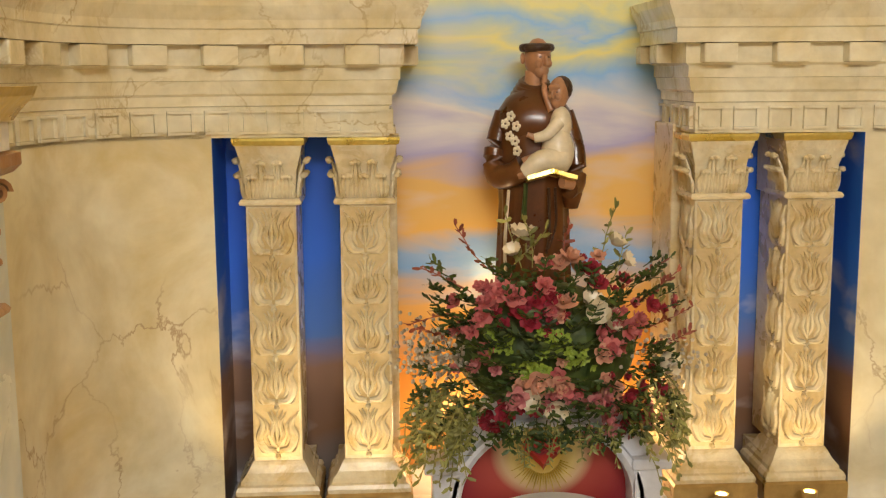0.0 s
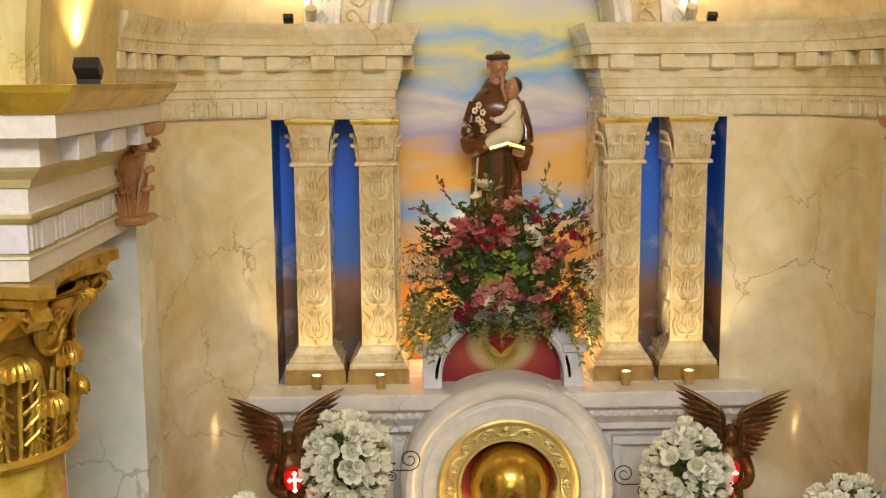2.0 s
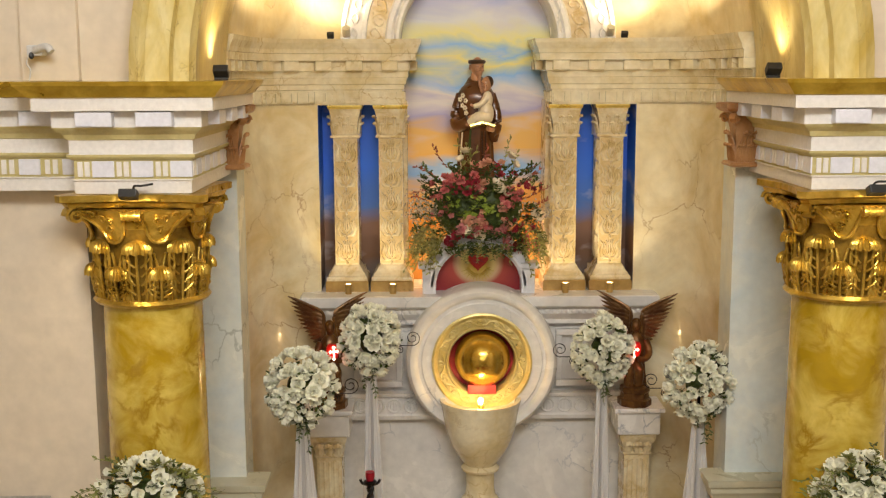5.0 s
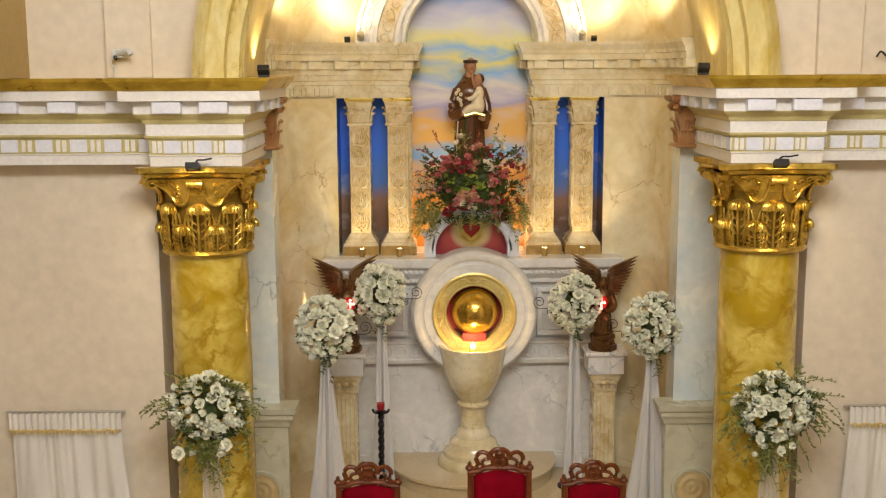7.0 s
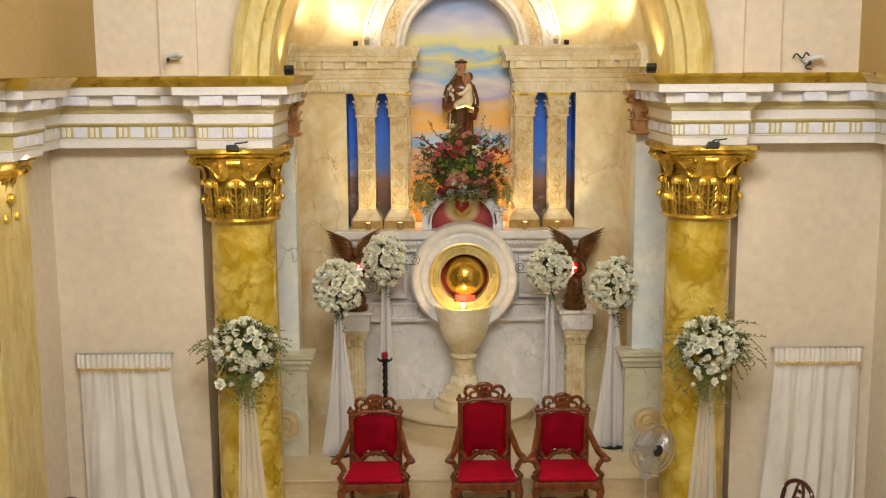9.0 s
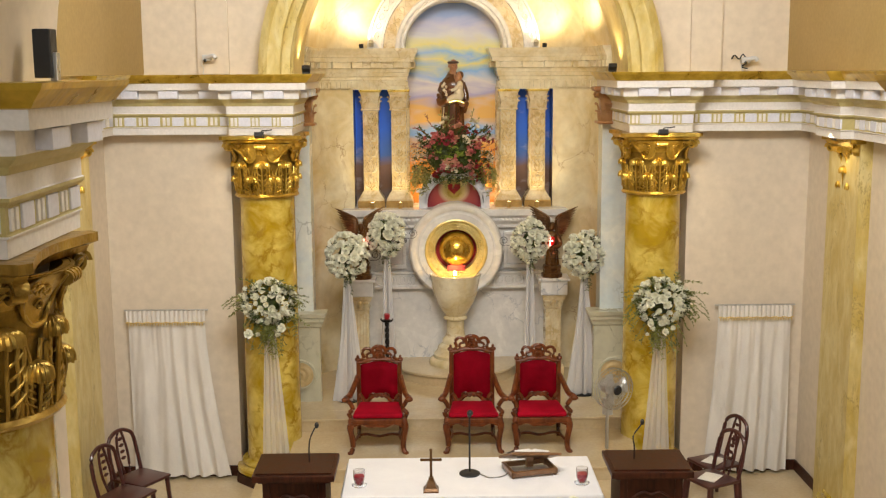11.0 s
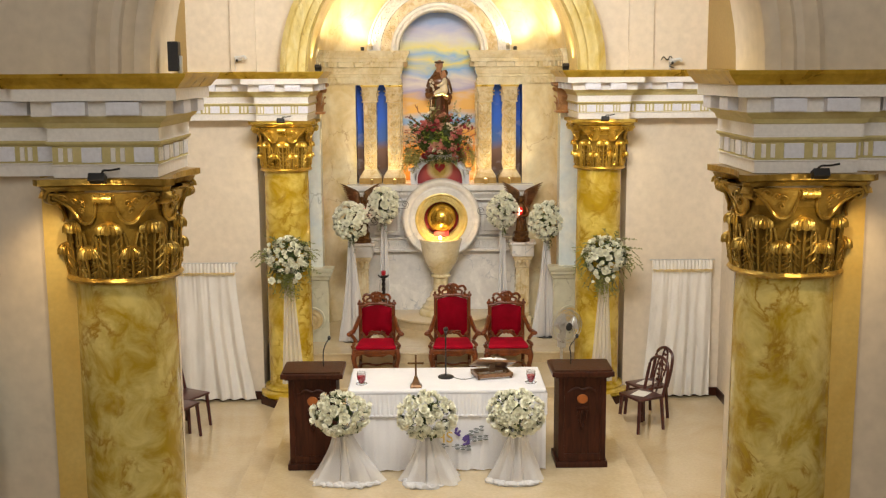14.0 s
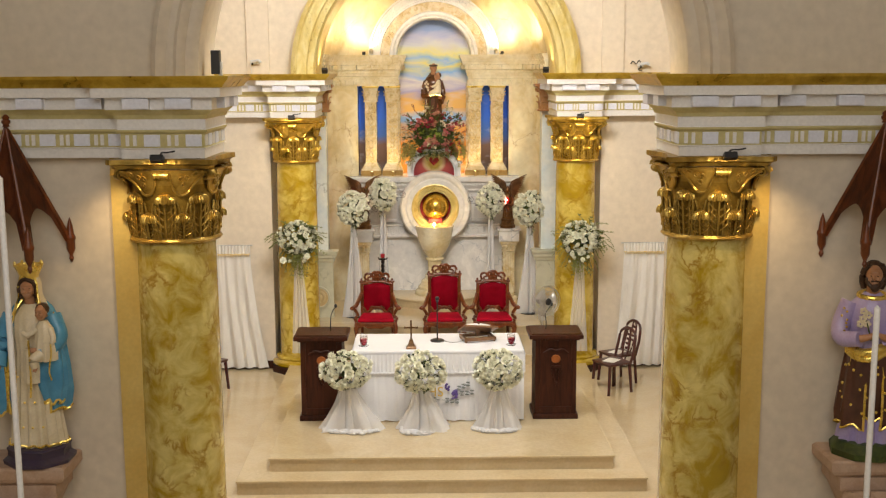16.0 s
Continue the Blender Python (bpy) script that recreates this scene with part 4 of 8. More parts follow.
def petal(bm, m, length, width, cup):
    rows = []
    for i in range(3):
        u = i / 2
        w = width * (0.35, 1.0, 0.55)[i]
        rows.append([bm.verts.new(m @ Vector((v * w / 2, u * length, cup * (u * u) - 0.25 * cup * (1 - abs(v)) * (i > 0)))) for v in (-1, 0, 1)])
    for a, b in zip(rows, rows[1:]):
        for j in range(2):
            bm.faces.new((a[j], a[j + 1], b[j + 1], b[j]))


def rose_mesh(name, material, size=0.05, rings=((5, 0.0, 1.0), (5, 32, 0.8), (4, 58, 0.6), (3, 78, 0.42))):
    bm = bmesh.new()
    for count, tilt, f in rings:
        for k in range(count):
            m = pose(0, 0, size * 0.10 * tilt / 30, 0, 0, 360 * k / count + tilt * 1.3) @ pose(0, size * 0.06, 0, tilt + random.uniform(-8, 8), 0, 0)
            petal(bm, m, size * f, size * f * 0.95, size * 0.38)
    return finish(bm, name, material, True)


def sprig(bm, root, way, length, leaf, count, droop=0.0, spread=0.9):
    """A thin stem with leaves along it."""
    way = Vector(way).normalized()
    p = Vector(root)
    pts = [p.copy()]
    for k in range(count):
        way = (way + Vector((random.uniform(-0.18, 0.18), random.uniform(-0.18, 0.18), random.uniform(-0.15, 0.15) - droop))).normalized()
        p = p + way * length / count
        pts.append(p.copy())
        q = way.to_track_quat("Y", "Z").to_matrix().to_4x4()
        for sgn in (-1, 1):
            m = Matrix.Translation(p) @ q @ pose(0, 0, 0, random.uniform(-40, 40), random.uniform(-60, 60), sgn * random.uniform(35, 75))
            petal(bm, m, leaf * random.uniform(0.7, 1.2), leaf * 0.45, leaf * 0.15)
    tube(bm, pts, 0.0025, 3, ease=False)


M_ROSE = mat("dusty_pink_petal", (0.50, 0.085, 0.095), 0.6, other=(0.66, 0.24, 0.20), scale=14, bump=0.1, local=True)
M_PEACH = mat("peach_petal", (0.60, 0.28, 0.17), 0.6, other=(0.70, 0.38, 0.26), scale=14, bump=0.1, local=True)
M_CRIMSON = mat("crimson_petal", (0.28, 0.015, 0.03), 0.6, other=(0.40, 0.03, 0.05), scale=14, bump=0.1, local=True)
M_MAUVE = mat("mauve_petal", (0.48, 0.11, 0.13), 0.6, other=(0.66, 0.30, 0.26), scale=14, bump=0.1, local=True)
M_LIME = mat("lime_hydrangea", (0.22, 0.31, 0.03), 0.6, other=(0.38, 0.46, 0.07), scale=14, bump=0.1, local=True, island=0.2)
M_TINY = mat("dried_white_buds", (0.42, 0.36, 0.26), 0.7, other=(0.58, 0.52, 0.42), scale=20, bump=0.1, island=0.3)
M_OLIVELEAF = mat("yellow_green_leaf", (0.22, 0.22, 0.05), 0.5, other=(0.34, 0.32, 0.10), scale=12, bump=0.1, island=0.35)
M_RUSTLEAF = mat("rust_red_leaf", (0.24, 0.05, 0.03), 0.5, other=(0.36, 0.10, 0.06), scale=12, bump=0.1, island=0.35)
M_HABIT = mat("brown_painted_habit", (0.085, 0.026, 0.006), 0.3, other=(0.16, 0.053, 0.012), scale=5, bump=0.1, bump_scale=14, coat=0.4)
M_SKIN = mat("painted_flesh_plaster", (0.42, 0.195, 0.09), 0.35, other=(0.49, 0.25, 0.13), scale=6, bump=0.03, coat=0.3)
M_HAIR = mat("dark_brown_painted_hair", (0.05, 0.022, 0.01), 0.4, bump=0.4, bump_scale=60)
M_CREAMROBE = mat("cream_painted_robe", (0.70, 0.59, 0.39), 0.35, other=(0.79, 0.69, 0.51), scale=5, bump=0.15, bump_scale=16, coat=0.3)
M_BRIGHTGOLD = mat("bright_gilding", (0.85, 0.60, 0.10), 0.28, 0.8, other=(0.95, 0.74, 0.22), scale=8, bump=0.1)
M_REDPAINT = mat("deep_red_paint", (0.33, 0.02, 0.025), 0.45, other=(0.45, 0.05, 0.05), scale=5, bump=0.05)
M_PALEPAINT = mat("pale_cream_paint", (0.70, 0.62, 0.50), 0.5, other=(0.74, 0.60, 0.40), scale=5, bump=0.04)
M_YELLOWPAINT = mat("golden_yellow_paint", (0.68, 0.46, 0.10), 0.5, other=(0.74, 0.56, 0.20), scale=9, bump=0.04)
M_BLUEROBE = mat("sky_blue_painted_mantle", (0.06, 0.26, 0.46), 0.4, other=(0.10, 0.34, 0.55), scale=6, bump=0.15, bump_scale=16, coat=0.3)
M_LILAC = mat("lilac_painted_tunic", (0.40, 0.32, 0.58), 0.4, other=(0.48, 0.40, 0.64), scale=6, bump=0.15, bump_scale=16, coat=0.3)
M_MAROONROBE = mat("maroon_painted_mantle", (0.055, 0.018, 0.012), 0.4, other=(0.10, 0.035, 0.02), scale=6, bump=0.15, bump_scale=16, coat=0.3)
M_CLAY = mat("terracotta_pink_stone", (0.46, 0.30, 0.20), 0.55, other=(0.56, 0.40, 0.30), scale=6, bump=0.3, bump_scale=14)
M_COPPER = mat("copper_disc", (0.42, 0.14, 0.04), 0.35, 0.6, bump=0.2)
M_STEEL = mat("steel", (0.5, 0.5, 0.5), 0.3, 0.9, bump=0.03)
M_FANWHITE = mat("grey_white_plastic", (0.55, 0.55, 0.55), 0.4, bump=0.02)
M_CHAIRPLASTIC = mat("maroon_brown_plastic", (0.055, 0.012, 0.012), 0.35, other=(0.075, 0.018, 0.016), scale=5, bump=0.05, coat=0.3)
M_PAPER = mat("white_paper", (0.75, 0.74, 0.70), 0.8, bump=0.02)
M_BOOKWOOD = mat("varnished_brown_wood", (0.16, 0.075, 0.03), 0.35, other=(0.24, 0.12, 0.05), scale=6, fine=60, stretch=(1, 5, 5), bump=0.08, coat=0.3)
M_GLASS = bpy.data.materials.new("clear_glass")
M_GLASS.use_nodes = True
_g = M_GLASS.node_tree.nodes["Principled BSDF"]
_g.inputs["Transmission Weight"].default_value, _g.inputs["Roughness"].default_value, _g.inputs["IOR"].default_value = 1.0, 0.02, 1.45
M_REDWAX = mat("red_candle_wax", (0.30, 0.008, 0.02), 0.3, bump=0.02)
G_BULB = glow("warm_bulb", (1.0, 0.72, 0.30), 14)
G_RED = glow("red_lamp_glass", (0.5, 0.006, 0.005), 0.28)
G_CROSS = glow("lit_cross", (1.0, 0.62, 0.45), 4)


# ---- carved columns of the retable ----
def motif_mesh():
    """A carved tulip: upright fronds between flame-shaped leaves that flare outwards, a bud below."""
    bm = bmesh.new()
    for s in (-1, 1):
        frond(bm, [(s * 0.006, -0.074), (s * 0.045, -0.068), (s * 0.066, -0.02), (s * 0.054, 0.03), (s * 0.082, 0.082)], 0.034, 0.016)
        frond(bm, [(s * 0.030, -0.055), (s * 0.046, -0.02), (s * 0.036, 0.02), (s * 0.050, 0.058)], 0.020, 0.013)
        frond(bm, [(s * 0.004, -0.05), (s * 0.020, -0.01), (s * 0.014, 0.035), (s * 0.036, 0.080)], 0.020, 0.016)
        frond(bm, [(s * 0.002, 0.0), (s * 0.008, 0.045), (s * 0.024, 0.088)], 0.013, 0.014)
        frond(bm, [(0, -0.088), (s * 0.024, -0.076), (s * 0.058, -0.080), (s * 0.074, -0.060)], 0.014, 0.011)
    frond(bm, [(0, -0.06), (0, 0.02), (0, 0.098)], 0.018, 0.017)
    blob(bm, (0, -0.002, -0.100), (0.011, 0.013, 0.012), seg=8)
    return finish(bm, "relief_ornament", M_CARVED, True)


MOTIF = motif_mesh()


def square_rings(bm, rings):
    rows = [[bm.verts.new((sx * h, sy * h, z)) for sx, sy in ((-1, -1), (1, -1), (1, 1), (-1, 1))] for h, z in rings]
    for a, b in zip(rows, rows[1:]):
        for k in range(4):
            bm.faces.new((a[k], a[(k + 1) % 4], b[(k + 1) % 4], b[k]))
    bm.faces.new(rows[0])
    bm.faces.new(rows[-1])
    return bm


def carved_column(x):
    ob = thing("carved_column", "square cream column carved with tulips, gilded capital", "column", pose(x, 5.06, 0), group="carved columns of the retable")
    w = 0.098
    part("plinth", square_rings(bmesh.new(), [(0.175, 2.755), (0.175, 2.835), (0.167, 2.845)]), M_BROWNGILT, ob, "gilded brown plinth")
    part("base", square_rings(bmesh.new(), [(0.165, 2.845), (0.168, 2.862), (0.160, 2.878), (0.148, 2.884), (0.146, 2.90), (0.125, 2.925), (0.110, 2.955), (0.103, 2.965), (w, 2.97)]), M_CARVED, ob)
    shaft = part("shaft", boxed(-w, -w, 2.965, w, 0.23, 4.01, bevel=0.006), M_CARVED, ob)
    part("relief_ground", boxed(-w + 0.010, -w - 0.003, 2.985, w - 0.010, -w + 0.01, 3.998), M_CARVEDGROUND, ob, "gilded ground of the relief")
    part("rear_base", boxed(-0.135, 0.0, 2.757, 0.135, 0.23, 2.92), M_CARVED, ob)
    part("rear_capital", boxed(-0.115, 0.0, 4.012, 0.115, 0.23, 4.268), M_CARVED, ob)
    part("necking", square_rings(bmesh.new(), [(w, 4.005), (w + 0.02, 4.01), (w + 0.024, 4.02), (w + 0.016, 4.032), (w, 4.034)]), M_CARVED, ob)
    bell = part("bell", square_rings(bmesh.new(), [(w, 4.03), (w + 0.004, 4.14), (w + 0.03, 4.24)]), M_CARVED, ob)
    leaf, tall = crown_leaf(0.095, 0.060, 0.022, M_CARVED), crown_leaf(0.155, 0.058, 0.030, M_CARVED)
    bm = bmesh.new()
    volute(bm, Matrix(), 0.026, 0.03)
    scroll = finish(bm, "capital_scroll", M_CARVED, True)
    for q in range(4):
        turn = pose(0, 0, 0, 0, 0, 90 * q)
        for dx in (-0.066, 0.0, 0.066):
            share("capital_leaf", leaf, bell, turn @ pose(dx, -w - 0.003, 4.034) @ Matrix.Diagonal((1, 1.15, 1, 1)))
        for dx in (-0.033, 0.033):
            share("capital_leaf", tall, bell, turn @ pose(dx, -w - 0.002, 4.034) @ Matrix.Diagonal((1, 1.15, 1, 1)))
        for dx in (-0.088, -0.03, 0.03, 0.088):
            share("capital_scroll", scroll, bell, turn @ pose(dx, -w - 0.010, 4.215, 0, 0 if dx < 0 else 180, 0) @ Matrix.Scale(0.8, 4))
    part("abacus", square_rings(bmesh.new(), [(0.115, 4.236), (0.135, 4.243), (0.14, 4.26), (0.14, 4.270)]), M_BRIGHTGOLD, ob, "bright gilded abacus")
    for k in range(5):
        share("relief_ornament", MOTIF, shaft, pose(0, -w - 0.003, 3.092 + 0.202 * k) @ Matrix.Diagonal((1.06, 1.75, 1.04, 1)))
        if x > 0:
            share("relief_ornament", MOTIF, shaft, pose(-w, 0, 3.095 + 0.20 * k, 0, 0, -90) @ Matrix.Scale(1.05, 4))
    return ob


for x in (-1.066, -0.700, 0.712, 1.090):
    carved_column(x)
for x in (-1.05, -0.69, 0.71, 1.07):
    ob = thing("uplight", "small brown spotlight lit at the column foot", "spotlight", pose(x, 4.80, 2.785), group="uplights on the altar shelf")
    part("housing", turned([(0, -0.027), (0.026, -0.027), (0.032, 0.055), (0.026, 0.055), (0.024, 0.045), (0, 0.045)], 14), M_BROWNGILT, ob, smooth=True)
    part("bulb", turned([(0, 0.046), (0.022, 0.046), (0.02, 0.053), (0, 0.056)], 12), G_BULB, ob, "glowing warm lens")


# ---- reredos and altar wall ----
def reredos():
    ob = thing("marble_reredos", "grey-white marble altar wall with shelf, roundels and pilasters", "altar")
    part("body", boxed(-1.30, 4.86, 0.615, 1.32, 5.29, 2.60), M_GREYMARBLE, ob)
    prof = [(0, 2.50), (0.02, 2.505), (0.02, 2.54), (0.06, 2.58), (0.08, 2.60), (0.08, 2.64), (0.13, 2.66), (0.15, 2.675), (0.15, 2.75), (0.14, 2.757), (-0.4, 2.757)]
    part("shelf", sweep([(1.30, 5.30), (1.30, 4.80), (-1.28, 4.80), (-1.28, 5.30)], prof), M_GREYMARBLE, ob)
    part("shelf_top", boxed(-1.28, 4.76, 2.70, 1.30, 5.46, 2.753), M_GREYMARBLE, ob)
    egg = bmesh.new()
    blob(egg, (0, 0, 0), (0.022, 0.015, 0.02), seg=8)
    egg = finish(egg, "egg", M_GREYMARBLE, True)
    for k in range(50):
        share("egg", egg, ob, pose(-1.27 + 2.56 * k / 49, 4.725, 2.62))
    # framed panels between shelf and frieze
    for x0, x1 in ((-1.02, -0.62), (0.64, 1.04)):
        bm = bmesh.new()
        for a in ((x0, 4.80, 2.40, x1, 4.87, 2.45), (x0, 4.80, 1.97, x1, 4.87, 2.02), (x0, 4.80, 2.02, x0 + 0.05, 4.87, 2.40), (x1 - 0.05, 4.80, 2.02, x1, 4.87, 2.40)):
            box(bm, *a, bevel=0.008)
        part("panel_frame", bm, M_GREYMARBLE, ob)
    prof = [(0, 1.70), (0.03, 1.705), (0.04, 1.74), (0.03, 1.755), (0.03, 1.895), (0.06, 1.905), (0.07, 1.935), (0.0, 1.94)]
    part("frieze", sweep([(1.30, 4.80), (-1.28, 4.80)], prof), M_GREYMARBLE, ob)
    bm = bmesh.new()
    lathe(bm, [(0.045, 0), (0.05, 0.012), (0.058, 0.014), (0.064, 0.004)], 20)
    tube(bm, [(0, -0.04, 0.006), (0, 0.04, 0.006)], 0.006, 6)
    tube(bm, [(-0.03, -0.03, 0.006), (-0.02, 0.02, 0.006), (0, 0.035, 0.006)], 0.006, 6)
    tube(bm, [(0.03, -0.03, 0.006), (0.02, 0.02, 0.006), (0, 0.035, 0.006)], 0.006, 6)
    bmesh.ops.transform(bm, verts=bm.verts, matrix=Matrix.Rotation(math.pi / 2, 4, "X"))
    roundel = finish(bm, "roundel", M_GREYMARBLE, True)
    for k in range(19):
        x = -1.28 + 0.14 * k + 0.03
        share("roundel", roundel, ob, pose(x, 4.765, 1.826))
    part("skirting", boxed(-1.3, 4.80, 0.62, 1.32, 4.87, 0.76, bevel=0.008), M_GREYMARBLE, ob)
    return ob


reredos()


def altar_pilaster(x):
    ob = thing("altar_pilaster", "fluted cream stone pilaster carrying an angel figure", "pilaster", pose(x, 4.58, 0), group="pilasters of the altar wall")
    part("base", boxed(-0.14, -0.14, 0.62, 0.14, 0.17, 0.74, bevel=0.012), M_CARVED, ob)
    bm = boxed(-0.10, -0.09, 0.74, 0.10, 0.17, 1.50)
    for k in range(5):
        xx = -0.08 + 0.04 * k
        tube(bm, [(xx, -0.092, 0.79), (xx, -0.092, 1.45)], 0.011, 6)
    part("shaft", bm, M_CARVED, ob)
    part("capital", square_rings(bmesh.new(), [(0.10, 1.49), (0.115, 1.50), (0.115, 1.515), (0.105, 1.52), (0.115, 1.58), (0.14, 1.63), (0.145, 1.66), (0.145, 1.675)]), M_CARVED, ob)
    bm = bmesh.new()
    leaf_strip(bm, Matrix(), 0.10, 0.07, 0.03, rows=8)
    leaf = finish(bm, "capital_leaf", M_CARVED, True)
    for dx in (-0.075, 0, 0.075):
        share("capital_leaf", leaf, ob, pose(dx, -0.11, 1.52))
    part("entablature_block", boxed(-0.17, -0.17, 1.677, 0.17, 0.16, 1.86, bevel=0.012), M_GREYMARBLE, ob, "grey marble block over the capital")
    part("top_slab", boxed(-0.20, -0.20, 1.862, 0.20, 0.16, 1.90, bevel=0.01), M_GREYMARBLE, ob)
    return ob


def feather(bm, root, tip, width, thick, across):
    """A flat pointed feather with a raised quill."""
    way = tip - root
    side = way.normalized().cross(across).normalized()
    rows = []
    for i in range(7):
        u = i / 6
        w = width * 0.5 * (0.75, 0.95, 1.0, 1.0, 0.9, 0.62, 0.12)[i]
        c = root + way * u + across * (-0.012 * math.sin(u * 3.0))
        rows.append([bm.verts.new(c - side * w), bm.verts.new(c - across * thick), bm.verts.new(c + side * w), bm.verts.new(c + across * thick)])
    for a, b in zip(rows, rows[1:]):
        for k in range(4):
            bm.faces.new((a[k], a[(k + 1) % 4], b[(k + 1) % 4], b[k]))
    bm.faces.new(rows[0])
    bm.faces.new(rows[-1])


def angel(x, s):
    bm = bmesh.new()
    prof = [(0.135, 0.0), (0.135, 0.05), (0.115, 0.06), (0.11, 0.10), (0.12, 0.115), (0.115, 0.15), (0.09, 0.16)]
    lathe(bm, prof, 8)
    robe(bm, [(0.085, 0.15), (0.075, 0.25), (0.068, 0.36), (0.072, 0.44), (0.080, 0.51), (0.062, 0.555), (0.03, 0.585)], 0.8, 9, amp=0.14)
    limb(bm, [(0.0, -0.02, 0.35), (0.035, -0.085, 0.30), (0.03, -0.06, 0.18)], 0.045, 0.035)
    limb(bm, [(0.0, 0.0, 0.56), (0.0, -0.008, 0.62)], 0.026, 0.024)
    blob(bm, (0, -0.018, 0.640), (0.036, 0.042, 0.050))
    blob(bm, (0, 0.008, 0.655), (0.043, 0.043, 0.046))
    blob(bm, (0, -0.06, 0.632), (0.007, 0.010, 0.013), seg=8)
    back = Vector((0, -1, 0))
    for q in (-1, 1):
        limb(bm, [(q * 0.072, 0, 0.53), (q * 0.105, -0.02, 0.44), (q * 0.085, -0.09, 0.40), (q * 0.03, -0.125, 0.40)], 0.034, 0.022)
        shoulder, wrist = Vector((q * 0.05, 0.045, 0.52)), Vector((q * 0.055, 0.06, 0.76))
        top, mid, low = Vector((q * 0.315, 0.06, 0.90)), Vector((q * 0.235, 0.055, 0.66)), Vector((q * 0.11, 0.04, 0.50))
        for layer, (reach, wide, count) in enumerate(((1.0, 0.034, 13), (0.66, 0.032, 11), (0.36, 0.030, 9))):
            for k in range(count):
                u = k / (count - 1)
                root = wrist.lerp(shoulder, u)
                tip = top * (1 - u) ** 2 + mid * 2 * u * (1 - u) + low * u * u
                tip = root + (tip - root) * reach
                lift = Vector((0, -0.014 * layer - 0.0015 * k, 0))
                feather(bm, root + lift, tip + lift, wide, 0.004, back)
        tube(bm, [shoulder + Vector((0, -0.03, 0)), wrist.lerp(shoulder, 0.4) + Vector((-q * 0.012, -0.03, 0)), wrist + Vector((0, -0.03, 0.004)), wrist.lerp(top, 0.45) + Vector((0, -0.02, 0.012)), top + Vector((0, -0.002, 0))], 0.020, 8, 0.25)
    ob = new("angel_statue", finish(bm, "angel_statue", M_BRONZE, True))
    ob.matrix_basis = pose(x, 4.52, 1.902, 0, 0, s * 14)
    tagged(ob, "bronze angel statue with raised feathered wings", "statue", "angels beside the tabernacle")
    lamp_ob = thing("sanctuary_lamp", "red glass lamp with a glowing cross held by an angel", "lamp", pose(x, 4.52, 1.902, 0, 0, s * 14) @ pose(0, -0.13, 0.47) @ Matrix.Scale(0.75, 4), group="red lamps of the angels")
    part("glass", turned([(0, -0.06), (0.05, -0.055), (0.068, 0.0), (0.065, 0.06), (0.05, 0.085), (0, 0.09)], 16), G_RED, lamp_ob, "red glass", True)
    bm = boxed(-0.008, -0.078, -0.045, 0.008, -0.068, 0.07)
    box(bm, -0.034, -0.079, 0.020, 0.034, -0.069, 0.035)
    for cx, cz in ((0, 0.074), (-0.036, 0.027), (0.036, 0.027), (0, -0.050)):
        for dx, dz in ((0, 0.010), (-0.010, 0), (0.010, 0), (0, -0.010)):
            blob(bm, (cx + dx, -0.073, cz + dz), (0.008, 0.005, 0.008), seg=6)
    part("cross", bm, G_CROSS, lamp_ob, "glowing cross")


for x, s in ((-1.205, 1), (1.262, -1)):
    altar_pilaster(x)
    angel(x + s * 0.022, s)


